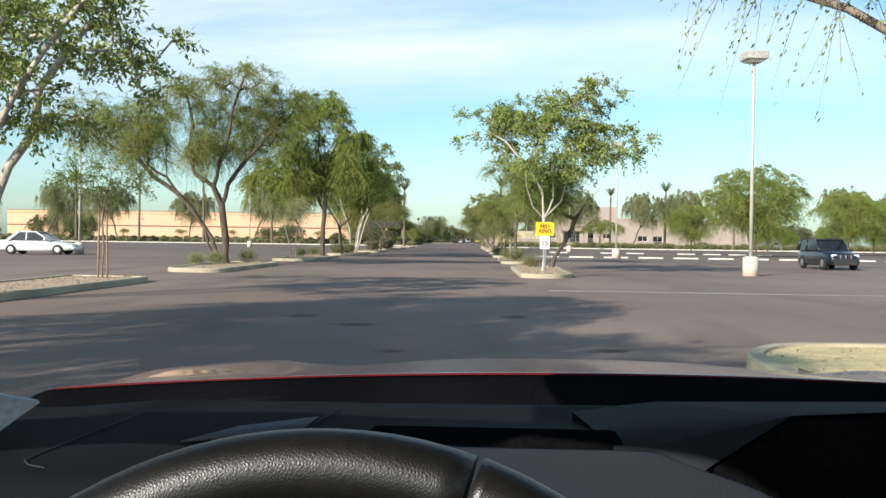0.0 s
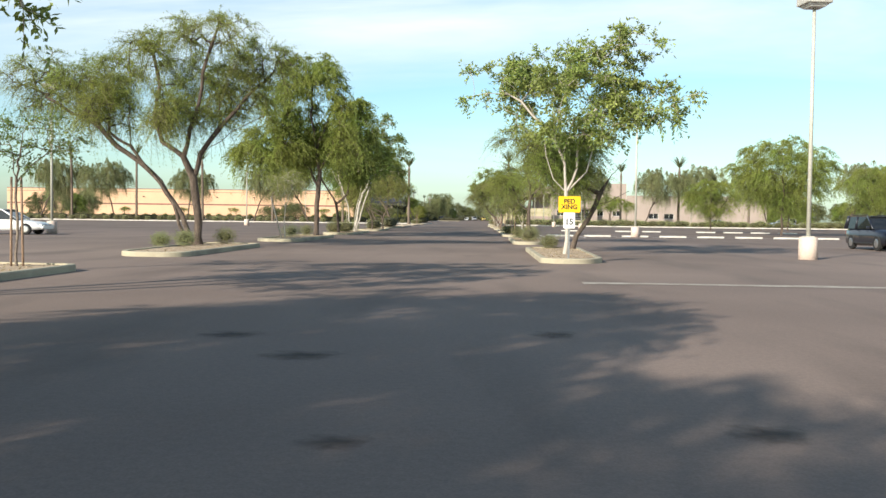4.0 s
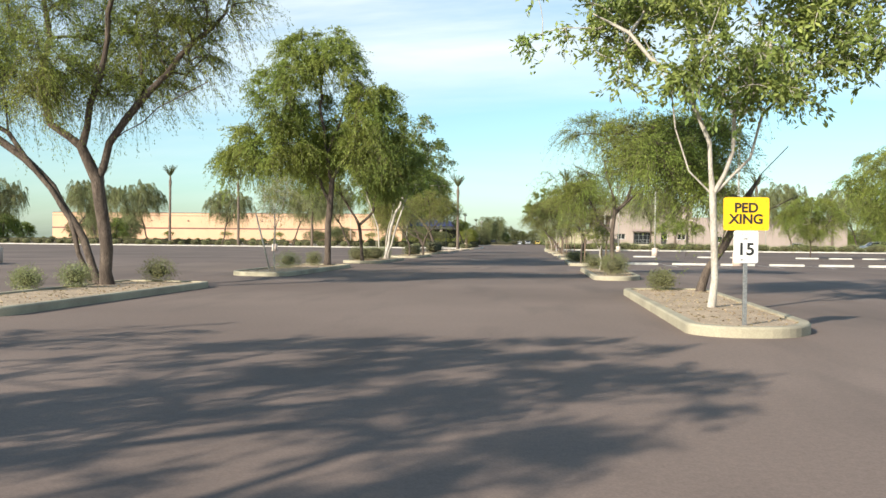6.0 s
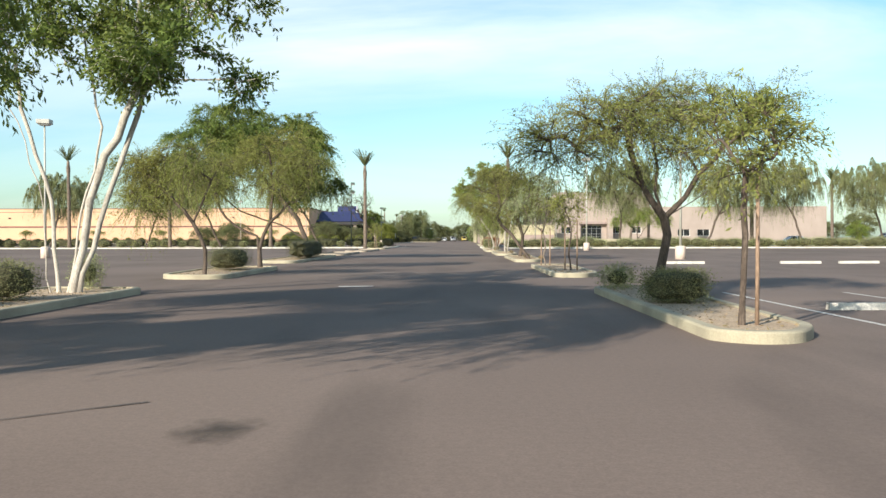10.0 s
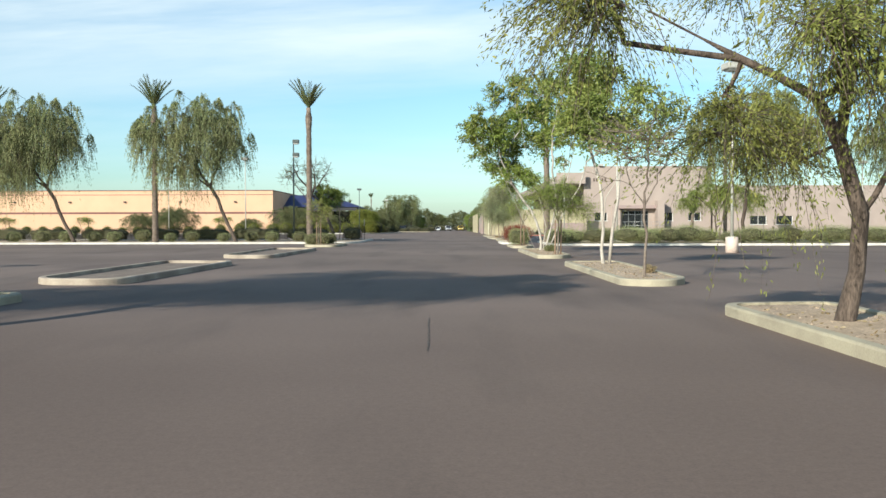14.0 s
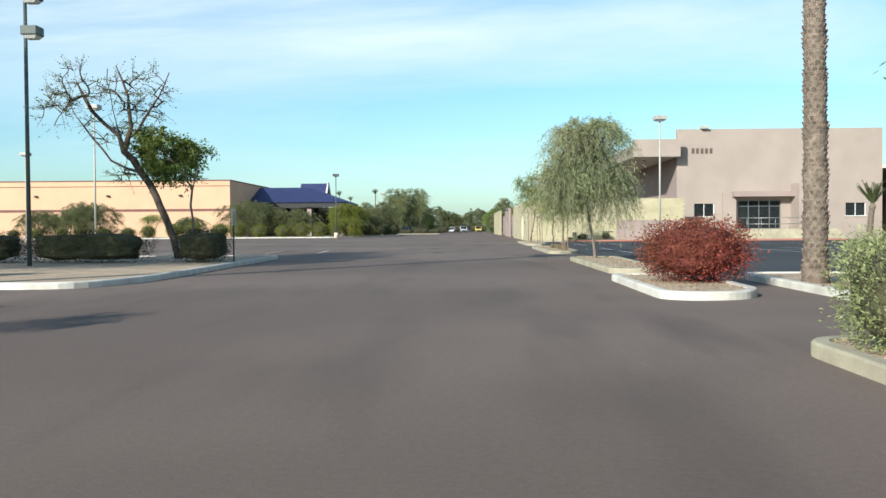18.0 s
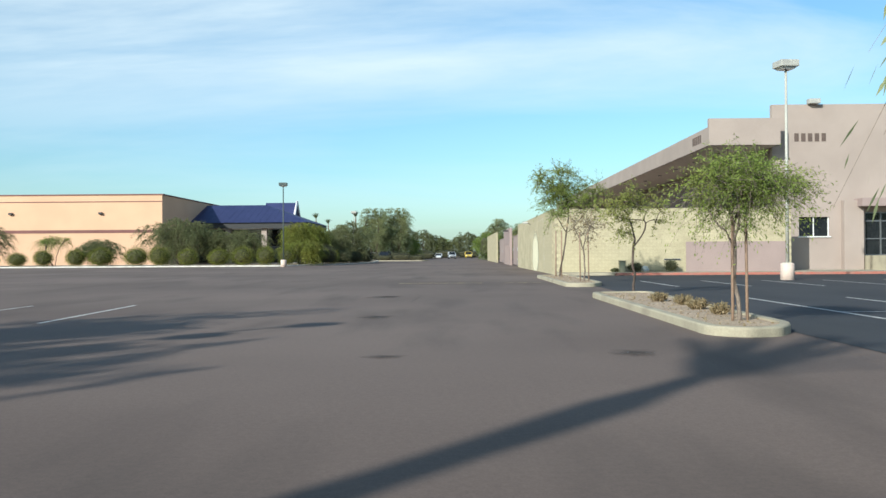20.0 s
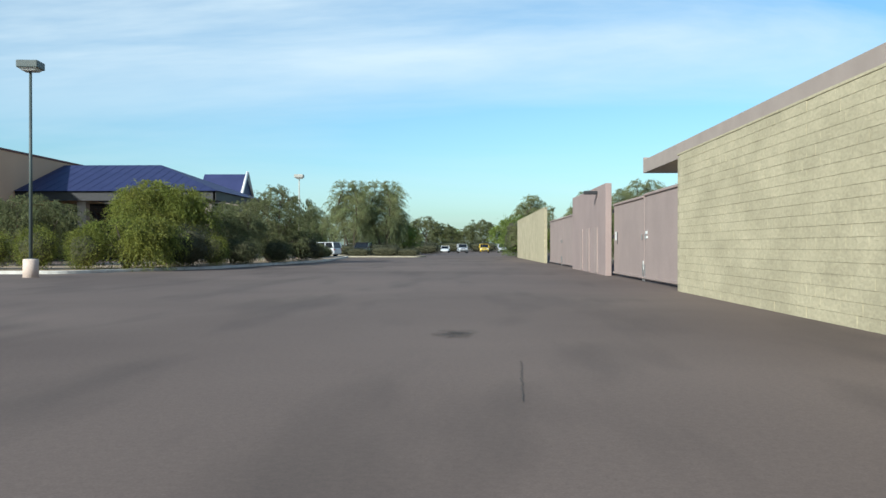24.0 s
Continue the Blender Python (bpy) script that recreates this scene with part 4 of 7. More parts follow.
# ---- lights, signs, wheel stops ----
def lamp_post(at, height, dark=False, heads=1, turn=0.0, base=True, label="", base_h=0.75):
    top = thing("street_lamp", (*at, 0), label, "street lamp", "parking lot lamps", turn=turn)
    m = M_POLE_DARK if dark else M_POLE
    if base:
        bm = tube([(0, 0, -0.1), (0, 0, base_h - 0.03), (0, 0, base_h)], [0.31, 0.30, 0.27], 20)
        part("base", bm, M_POLE_BASE, top, "painted round concrete base")
        part("base_plate", box((0.3, 0.3, 0.03), (0, 0, base_h), 0.005), m, top)
    bm = tube([(0, 0, base_h if base else 0), (0, 0, height)], [0.075, 0.055], 10)
    part("pole", bm, m, top)
    for k in range(heads):
        sx = 0 if heads == 1 else 0.22
        hz = height - 1.15 * k
        hw = 0.27 if heads > 1 else 0.42
        bm = box((2 * hw, 2 * hw, 0.30), (sx, 0, hz), 0.04)
        head = part("lamp_head", bm, M_LAMP if not dark else M_POLE_DARK, top, "box-shaped lamp head")
        bm = bmesh.new()
        bmesh.ops.create_cone(bm, cap_ends=True, segments=4, radius1=hw * 0.85, radius2=hw * 1.22, depth=0.10, matrix=Matrix.Translation((sx, 0, hz - 0.05)) @ pose(0, 0, 0, 0, 0, 45))
        part("lens", bm, M_GLASSY, head)
        if heads > 1:
            part("arm", tube([(0, 0, hz + 0.1), (sx, 0, hz + 0.12)], [0.03, 0.03], 6), m, top)
    return top


POLE_LABEL = "tall pale parking lot lamp on a painted concrete base"
for x, y, h in ((10.8, 34.9, 8.4), (11.1, 69.5, 8.7), (11.3, 105.5, 8.8), (11.2, 141.5, 8.8), (12.85, 216.5, 9.4), (-26.0, 57.5, 8.7), (-28.6, 112.0, 8.8)):
    lamp_post((x, y), h, label=POLE_LABEL, turn=8)
lamp_post((12.0, 175.0), 8.7, label="tall lamp with a dark upper pole over the shrubs", base=False)
lamp_post((-16.15, 176.8), 8.7, dark=True, heads=2, label="dark green twin-headed lamp among the shrubs", base=False)
lamp_post((-19.7, 268.8), 8.45, dark=True, label="tall dark lamp on a white round base beside the shrubs", turn=5)
lamp_post((-17.9, 317), 7.8, label=POLE_LABEL)
lamp_post((-28.1, 210.2), 9.8, label=POLE_LABEL)
lamp_post((-46, 236), 8.8, label=POLE_LABEL)
lamp_post((47, 205), 8.8, label=POLE_LABEL)


def text_mesh(body, size, parent, material, at, label):
    cu = bpy.data.curves.new("lettering", "FONT")
    cu.body, cu.size, cu.align_x, cu.align_y, cu.extrude, cu.offset = body, size, "CENTER", "CENTER", 0.001, 0.006 if size > 0.1 else 0.001
    cu.space_line = 0.85
    ob = bpy.data.objects.new("lettering", cu)
    me = bpy.data.meshes.new_from_object(ob)
    bpy.data.objects.remove(ob)
    p = part("lettering", me, material, parent, label)
    p.matrix_local = pose(*at, 90, 0, 0)
    return p


M_FADED = mat("sign_faded_ink", (0.42, 0.42, 0.41), rough=0.6, bump=0)
sign = thing("road_sign", (2.42, 30.35, 0.1), "yellow pedestrian crossing sign over a white speed sign on a post", "road sign")
part("post", box((0.055, 0.045, 1.85), (0, 0.03, -0.1), 0.004), M_METAL, sign)
yb = part("warning_board", prism(rounded([(-0.31, -0.23), (0.31, -0.23), (0.31, 0.23), (-0.31, 0.23)], 0.04), -0.003, 0.003), M_SIGN_YEL, sign, "yellow board with black words")
yb.matrix_local = pose(0, 0, 1.57, 90, 0, 0)
text_mesh("PED\nXING", 0.185, sign, M_INK, (0, -0.006, 1.57), "black words")
wb = part("speed_board", prism(rounded([(-0.165, -0.225), (0.165, -0.225), (0.165, 0.225), (-0.165, 0.225)], 0.03), -0.003, 0.003), M_SIGN_WHITE, sign, "white board with a black number")
wb.matrix_local = pose(0, 0, 1.11, 90, 0, 0)
text_mesh("15", 0.24, sign, M_INK, (0, -0.006, 1.07), "black number")
text_mesh("SPEED", 0.062, sign, M_FADED, (0, -0.006, 1.285), "faded grey words")
text_mesh("LIMIT", 0.062, sign, M_FADED, (0, -0.006, 1.225), "faded grey words")
text_mesh("M.P.H.", 0.055, sign, M_FADED, (0, -0.006, 0.93), "faded grey words")


def wheel_stop(at, turn=0.0):
    top = thing("wheel_stop", (*at, 0.0), "pale concrete wheel stop on the asphalt", "wheel stop", "wheel stops", turn=turn)
    o = [(-0.09, 0), (0.09, 0), (0.06, 0.12), (-0.06, 0.12)]
    bm = bmesh.new()
    a = [bm.verts.new((-0.95, x, z)) for x, z in o]; b = [bm.verts.new((0.95, x, z)) for x, z in o]
    bm.faces.new(a[::-1]); bm.faces.new(b)
    for k in range(4):
        bm.faces.new((a[k], a[(k + 1) % 4], b[(k + 1) % 4], b[k]))
    bmesh.ops.recalc_face_normals(bm, faces=bm.faces)
    part("block", bm, M_STOP, top)
    for x in (-0.6, 0.6):
        part("pin", tube([(x, 0, 0.119), (x, 0, 0.128)], [0.02, 0.02], 8), M_DARK, top)
    return top


stop = wheel_stop((5.7, 69.6))
for k in range(1, 12):
    copy_thing(stop, pose(5.7 + 2.7 * k, 69.6 - 0.03 * k, 0, 0, 0, (k * 37) % 5 - 2))
for k in range(9):
    if k not in (1, 4):
        copy_thing(stop, pose(9.2 + 2.75 * k, 96.5, 0, 0, 0, (k * 23) % 5 - 2))
for k in range(8):
    strip("stall_line", (4.4 + 2.7 * k, 65.2), (4.4 + 2.7 * k, 74.4), 0.09, M_LINE, "worn white parking stall line", seed=60 + k, group="stall lines")
# stalls before the pink building
for k in range(14):
    strip("stall_line", (6.05 + 2.65 * k, 189.5), (6.05 + 2.65 * k, 201.2), 0.1, M_LINE, "white parking stall line on black asphalt", z=0.012, seed=80 + k, group="stall lines")
    strip("stall_line", (6.25 + 2.65 * k, 209.4), (6.25 + 2.65 * k, 216.0), 0.1, M_LINE, "white parking stall line on black asphalt", z=0.012, seed=100 + k, group="stall lines")
strip("stall_line", (6.05, 195.4), (40.5, 195.4), 0.1, M_LINE, "white parking stall line on black asphalt", z=0.0125, seed=79, group="stall lines")


# ---- cars ----
def wheel(parent, x, y, r, w, side):
    t = part("wheel", tube([(x - w / 2, y, r), (x - w / 2 + 0.03, y, r), (x + w / 2 - 0.03, y, r), (x + w / 2, y, r)], [r * 0.93, r, r, r * 0.93], 24), M_TYRE, parent, "black rubber tyre")
    s = x + side * (w / 2 + 0.004)
    bm = bmesh.new()
    bmesh.ops.create_cone(bm, cap_ends=True, segments=20, radius1=r * 0.66, radius2=r * 0.5, depth=0.03, matrix=Matrix.Translation((s, y, r)) @ pose(0, 0, 0, 0, 90 * side, 0))
    part("rim", bm, M_RIM, t, "silver wheel rim")


def loft(sections, bm=None):
    """A closed skin through cross-sections given as lists of points."""
    bm = bm or bmesh.new()
    rings = [[bm.verts.new(p) for p in s] for s in sections]
    n = len(rings[0])
    for a, b in zip(rings, rings[1:]):
        for k in range(n):
            f = bm.faces.new((a[k], a[(k + 1) % n], b[(k + 1) % n], b[k])); f.smooth = True
    bm.faces.new(rings[0][::-1]); bm.faces.new(rings[-1])
    bmesh.ops.recalc_face_normals(bm, faces=bm.faces)
    return bm


def ring(y, half, low, high, round_top=0.12, tuck=0.05):
    return [(-half + tuck, y, low), (-half, y, low + 0.18), (-half, y, (low + high) / 2 + 0.05), (-half + 0.03, y, high - round_top), (-half + round_top + 0.06, y, high),
            (0, y, high + 0.02), (half - round_top - 0.06, y, high), (half - 0.03, y, high - round_top), (half, y, (low + high) / 2 + 0.05), (half, y, low + 0.18), (half - tuck, y, low)]


def car(at, turn, paint_mat, label, suv=False, category="car", name="car"):
    """A parked car, its nose to +y of its own axes."""
    top = thing(name, (*at, 0), label, category, "parked cars", turn=turn)
    ln, hw = (4.9, 0.93) if suv else (4.75, 0.89)
    belt, roof, r = (1.12, 1.78, 0.38) if suv else (0.90, 1.42, 0.32)
    f, b = ln / 2, -ln / 2
    hood = belt - 0.04 if suv else belt - 0.12
    body = [ring(b, hw - 0.14, 0.42, belt - 0.18), ring(b + 0.12, hw - 0.05, 0.3, belt - 0.02), ring(b + 0.7, hw, 0.26, belt), ring(-0.4, hw + 0.01, 0.22, belt), ring(f - 1.75, hw, 0.24, belt - 0.01),
            ring(f - 1.3, hw, 0.26, hood + 0.03), ring(f - 0.5, hw - 0.03, 0.28, hood - 0.06), ring(f - 0.12, hw - 0.1, 0.3, hood - 0.18), ring(f, hw - 0.22, 0.36, hood - 0.34)]
    part("body", loft(body), paint_mat, top)
    y0, y1, y2, y3 = (b + 0.08, b + 0.3, f - 2.35, f - 1.55) if suv else (b + 0.75, b + 1.45, f - 2.35, f - 1.45)
    q = hw - 0.16
    zb = belt - 0.02
    glass = [[(-hw + 0.06, y0, zb), (hw - 0.06, y0, zb)], [(-q - 0.02, y1, roof - 0.03), (q + 0.02, y1, roof - 0.03)], [(-q - 0.02, y2, roof - 0.03), (q + 0.02, y2, roof - 0.03)], [(-hw + 0.08, y3, zb), (hw - 0.08, y3, zb)]]
    for nm, i, j in (("rear_window", 0, 1), ("windscreen", 2, 3)):
        bm = bmesh.new()
        bm.faces.new([bm.verts.new(p) for p in (glass[i][0], glass[i][1], glass[j][1], glass[j][0])])
        part(nm, bm, M_PANE, top, "dark tinted glass")
    for s in (0, 1):
        side_row = [g_[s] for g_ in glass]
        ym = (y1 + y2) / 2 - 0.05
        mid = [(side_row[0][0], ym, zb), (side_row[1][0], ym, roof - 0.03)]
        for poly in ([side_row[0], side_row[1], mid[1], mid[0]], [mid[0], mid[1], side_row[2], side_row[3]]):
            bm = bmesh.new()
            bm.faces.new([bm.verts.new(p) for p in poly])
            part("side_window", bm, M_PANE, top, "dark tinted glass")
    bm = prism(rounded([(-q - 0.04, y1 - 0.08), (q + 0.04, y1 - 0.08), (q + 0.04, y2 + 0.1), (-q - 0.04, y2 + 0.1)], 0.12), roof - 0.03, roof + 0.02, bevel=0.015)
    part("roof", bm, paint_mat, top)
    if suv:
        for s in (-1, 1):
            part("roof_rail", tube([(s * (q - 0.08), y1 + 0.1, roof + 0.06), (s * (q - 0.08), y2 - 0.2, roof + 0.06)], [0.02, 0.02], 6), M_DARK, top)
    for s in (-1, 1):
        ym = (y1 + y2) / 2 - 0.05
        for (ya, za, xa), (yb, zbb, xb), wd in (((y3, zb, hw - 0.06), (y2, roof, q + 0.015), 0.05), ((ym, zb, hw - 0.05), (ym, roof, q + 0.015), 0.06), ((y0, zb, hw - 0.05), (y1, roof, q + 0.015), 0.11)):
            part("pillar", tube([(s * xa, ya, za), (s * xb, yb, zbb)], [wd, wd * 0.8], 6), paint_mat, top)
        part("mirror", box((0.18, 0.1, 0.13), (s * (hw + 0.08), y3 - 0.25, belt), 0.03), paint_mat, top, "door mirror")
        for yw in (f - 0.95, b + 0.95):
            wheel(top, s * (hw - 0.08), yw, r, 0.22, s)
        part("headlight", box((0.36, 0.16, 0.16), (s * (hw - 0.32), f - 0.16, hood - 0.33), 0.04), M_HEADLIGHT, top, "clear headlight")
        part("tail_light", box((0.22, 0.1, 0.18), (s * (hw - 0.2), b + 0.04, belt - 0.32), 0.03), M_TAIL, top, "red tail light")
        for yd in (-0.25, 0.75):
            part("door_handle", box((0.03, 0.16, 0.03), (s * (hw + 0.012), yd - 0.35, belt - 0.14), 0.008), paint_mat, top)
    grille = part("grille", box((0.95 if suv else 0.8, 0.07, 0.24 if suv else 0.16), (0, f - 0.05, hood - 0.42 if suv else hood - 0.36), 0.02), M_DARK, top, "dark front grille")
    if suv:
        for x in (-0.3, 0, 0.3):
            part("grille_bar", box((0.07, 0.03, 0.22), (x, f - 0.005, hood - 0.41), 0.01), M_RIM, grille, "chrome bar")
        part("lower_grille", box((1.3, 0.08, 0.2), (0, f - 0.03, 0.30), 0.03), M_DARK, top, "dark air intake")
        for s in (-1, 1):
            part("running_board", box((0.14, 2.2, 0.07), (s * (hw + 0.02), 0.0, 0.33), 0.02), M_DARK, top)
    part("bumper", box((1.56, 0.16, 0.14), (0, f - 0.07, 0.50 if suv else 0.36), 0.04), M_DARK if suv else paint_mat, top)
    return top


suv_car = car((18.3, 46.4), 181, M_CAR_BLUE, "dark blue off-roader parked alone on the asphalt", suv=True, category="off-roader", name="off_roader")
suv_car.scale = (0.87, 0.87, 0.87)
sedan = car((-27.3, 54.8), -86, M_CAR_WHITE, "white saloon car on the empty asphalt", name="saloon_car")


# ---- pink office building and its yard ----
def slab(name, size, at, material, parent, label="", bevel=0.0):
    """A box from its low corner, as a part."""
    return part(name, box(size, (at[0] + size[0] / 2, at[1] + size[1] / 2, at[2]), bevel), material, parent, label)


def window(parent, x, y, z, w, h, panes=2, label="dark window in a pale frame"):
    win = part("window", box((w + 0.16, 0.14, h + 0.16), (x, y - 0.03, z - 0.08), 0.01), M_STUCCO, parent, label)
    for k in range(panes):
        pw = w / panes
        part("pane", box((pw - 0.05, 0.03, h - 0.05), (x - w / 2 + pw * (k + 0.5), y - 0.11, z + 0.025)), M_PANE, win)
    part("sill", box((w + 0.2, 0.16, 0.05), (x, y - 0.1, z - 0.13), 0.008), M_TRIM, win)
    return win


office = thing("office_building", (0, 0, 0), "pink stucco office building with a wide canopy and dark windows", "building")
FY = 232.4
# front walls with window openings: solid blocks between, above and below
def front_wall(x0, x1, z1, holes, y=FY, depth=0.4):
    """A wall along x with openings (x0, x1, z0, z1) through it."""
    bm = bmesh.new()
    xs = sorted({x0, x1, *[h[0] for h in holes], *[h[1] for h in holes]})
    for a, b in zip(xs, xs[1:]):
        inside = [h for h in holes if h[0] <= a + 1e-6 and h[1] >= b - 1e-6]
        zs, last = [], -0.1
        for h in sorted(inside, key=lambda q: q[2]):
            zs.append((last, h[2])); last = h[3]
        zs.append((last, z1))
        for za, zb in zs:
            if zb > za + 0.01:
                box((b - a, depth, zb - za), ((a + b) / 2, y + depth / 2, za), bm=bm)
    bmesh.ops.remove_doubles(bm, verts=bm.verts, dist=0.0005)
    return bm


WIN = [(19.5, 21.4, 2.2, 3.4), (23.6, 27.6, 1.0, 3.7), (29.4, 31.3, 2.2, 3.4), (33.6, 35.5, 2.2, 3.4)]
part("front_wall", front_wall(17.9, 37.0, 10.4, WIN), M_STUCCO, office)
WIN2 = [(x, x + 2.45, 1.6, 2.85) for x in (42.5, 46.4)]
part("low_front_wall", front_wall(37.0, 72.0, 7.4, WIN2, y=FY - 1.2), M_STUCCO, office)
# the shade under the canopy is put into this wall's darker stucco colour
slab("side_wall", (0.4, 80, 9.2), (17.9, FY + 0.4, -0.1), M_STUCCO_DARK, office, "wall under the canopy, its shade put into a darker stucco")
slab("end_wall", (0.4, 79, 7.4), (71.6, FY - 0.8, -0.1), M_STUCCO, office)
slab("step_wall", (0.4, 78, 10.3), (36.6, FY + 0.4, -0.1), M_STUCCO, office)
slab("roof", (18.3, 79.6, 0.3), (18.3, FY + 0.4, 9.5), M_SOFFIT, office)
slab("low_roof", (34.6, 79, 0.3), (37.0, FY - 0.8, 6.6), M_SOFFIT, office)
slab("back_wall", (54.1, 0.4, 9.2), (17.9, FY + 80, -0.1), M_STUCCO, office)
for x0, x1, z0, z1 in WIN + WIN2:
    y = FY if x0 < 37 else FY - 1.2
    if z0 < 1.5:
        door = part("entrance", box((x1 - x0, 0.06, z1 - z0), ((x0 + x1) / 2, y + 0.25, z0)), M_PANE, office, "glazed entrance doors")
        for k in range(5):
            part("door_frame", box((0.07, 0.1, z1 - z0), (x0 + 0.035 + (x1 - x0 - 0.07) * k / 4, y + 0.18, z0)), M_METAL, door)
        for z in (z0, z0 + 1.0, z0 + 2.1, z1 - 0.08):
            part("door_rail", box((x1 - x0, 0.08, 0.06), ((x0 + x1) / 2, y + 0.19, z)), M_METAL, door)
    else:
        win = part("window", box((x1 - x0, 0.05, z1 - z0), ((x0 + x1) / 2, y + 0.2, z0)), M_PANE, office, "dark window in a pale frame")
        for x, w, za, h in ((x0 + .03, .06, z0, z1 - z0), (x1 - .03, .06, z0, z1 - z0), ((x0 + x1) / 2, .05, z0, z1 - z0)):
            part("frame", box((w, 0.09, h), (x, y + 0.16, za)), M_TRIM, win)
        part("sill", box((x1 - x0 + 0.1, 0.3, 0.07), ((x0 + x1) / 2, y + 0.05, z0 - 0.07), 0.008), M_TRIM, win)
# canopy over the yard side
canopy = part("canopy", box((4.3, 80.4, 1.13), (15.75, FY - 1.1 + 40.2, 7.75)), M_STUCCO, office, "deep stucco canopy with a flat soffit")
part("front_parapet", box((4.31, 0.32, 1.62), (15.745, FY - 1.262, 7.745)), M_STUCCO, canopy)
part("end_parapet", box((4.31, 0.32, 1.36), (15.745, FY + 79.462, 7.745)), M_STUCCO, canopy)
part("soffit", box((4.1, 80.0, 0.02), (15.75, FY - 1.0 + 40.1, 7.735)), M_SOFFIT, canopy)
for k in range(9):
    part("soffit_light", tube([(15.4, FY + 3 + 5.5 * k, 7.69), (15.4, FY + 3 + 5.5 * k, 7.74)], [0.16, 0.18], 14), M_DARK, canopy, "round recessed light")
for k in range(5):   # number on the front, as bars
    part("number_bar", box((0.26, 0.03, 0.5), (19.4 + 0.42 * k, FY - 0.015, 8.1)), M_BAR, office)
    part("number_bar", box((0.03, 0.26, 0.5), (13.59, FY + 0.5 + 0.42 * k, 8.1)), M_BAR, canopy)
part("roof_light", box((0.7, 0.5, 0.3), (20.4, FY - 0.2, 10.4), 0.03), M_LAMP, office, "floodlight box on the roof edge")
part("roof_light", box((0.7, 0.5, 0.3), (31.4, FY - 0.2, 10.4), 0.03), M_LAMP, office, "floodlight box on the roof edge")
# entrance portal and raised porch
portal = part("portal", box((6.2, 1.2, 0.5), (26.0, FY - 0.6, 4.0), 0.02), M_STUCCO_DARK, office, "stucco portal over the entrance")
part("wing_wall", box((1.0, 2.2, 5.2), (29.0, FY - 1.1, 0), 0.02), M_STUCCO, portal)
part("wing_wall", box((1.2, 0.5, 4.4), (22.7, FY - 0.25, 0), 0.02), M_STUCCO, portal)
porch = part("porch", box((6.6, 3.0, 1.0), (26.7, FY - 1.7, 0), 0.02), M_KERB, office, "raised concrete porch")
for z in (1.45, 2.0):
    part("rail", tube([(23.5, FY - 3.0, z), (29.9, FY - 3.0, z)], [0.025, 0.025], 6), M_METAL, porch)
for k in range(6):
    part("rail_post", tube([(23.5 + 1.28 * k, FY - 3.0, 1.0), (23.5 + 1.28 * k, FY - 3.0, 2.0)], [0.025, 0.025], 6), M_METAL, porch)
for k in range(5):
    part("step", box((2.2, 0.32, 0.2 * (5 - k)), (31.1, FY - 2.0 - 0.32 * k, 0), 0.01), M_KERB, porch)
part("red_kerb", box((24, 0.22, 0.15), (19, 226.2, -0.01), 0.02), M_KERB_RED, office, "red-painted kerb")
part("kerb_face", box((2.9, 0.22, 0.15), (5.5, 226.2, -0.01), 0.02), M_KERB, office)
slab("walkway", (27, 6.0, 0.14), (4.1, 226.32, -0.01), M_KERB, office, "concrete walkway")

# yard wall beyond the blocks: gates, pier
yard = thing("yard_gates", (4.1, 271, 0), "pink steel yard gates between stucco piers", "gate")
for k, (y0, y1, z1) in enumerate(((258.6, 265.1, 3.15), (265.2, 271.6, 3.1), (283.8, 292.2, 3.2), (292.3, 300.6, 3.2))):
    leaf_ob = part("gate_leaf", box((0.07, y1 - y0, z1 - 0.08), (0.25, (y0 + y1) / 2 - 271, 0.08), 0.01), M_GATE, yard, "plain pink steel gate leaf")
    for z in (0.12, z1 - 0.1):
        part("gate_rail", box((0.06, y1 - y0 - 0.04, 0.07), (0.185, (y0 + y1) / 2 - 271, z), 0.01), M_GATE, leaf_ob)
    part("latch", box((0.03, 0.09, 0.2), (0.18, (y1 if k % 2 == 0 else y0) - 271 + (-0.25 if k % 2 == 0 else 0.25), 1.5), 0.01), M_METAL, leaf_ob)
    part("drop_bolt", box((0.04, 0.05, 0.6), (0.19, (y1 if k % 2 == 0 else y0) - 271 + (-0.1 if k % 2 == 0 else 0.1), 0.02)), M_METAL, leaf_ob)
    for z in (0.5, 1.6, 2.7):
        part("hinge", box((0.06, 0.06, 0.16), (0.18, (y0 if k % 2 == 0 else y1) - 271, z)), M_DARK, leaf_ob)
for y, z, sy, sz, m, name in ((271.1, 1.52, 0.28, 0.36, M_SIGN_WHITE, "notice"), (270.75, 1.36, 0.12, 0.5, M_DARK, "pull_slot"), (264.75, 1.70, 0.34, 0.10, M_SIGN_WHITE, "notice"), (264.75, 1.54, 0.34, 0.09, M_SIGN_WHITE, "notice"), (265.3, 0.42, 0.10, 0.32, M_SIGN_WHITE, "bolt_plate")):
    part(name, box((0.012, sy, sz), (0.206, y - 271, z)), m, yard, "small white notice plate" if name == "notice" else "")
part("pier", box((0.26, 11.9, 4.05), (0.0, 277.7 - 271, -0.05), 0.02), M_STUCCO_DARK, yard, "pink stucco pier wall")
for yy in (274.5, 277.2, 279.6):
    part("door_recess", box((0.05, 0.95, 2.1), (-0.145, yy - 271, 0.05), 0.01), M_GATE, yard, "narrow recessed door")
part("wall_lamp", box((0.62, 0.25, 0.16), (-0.44, 274.2 - 271, 3.65), 0.03), M_DARK, yard, "wall lamp on an arm")


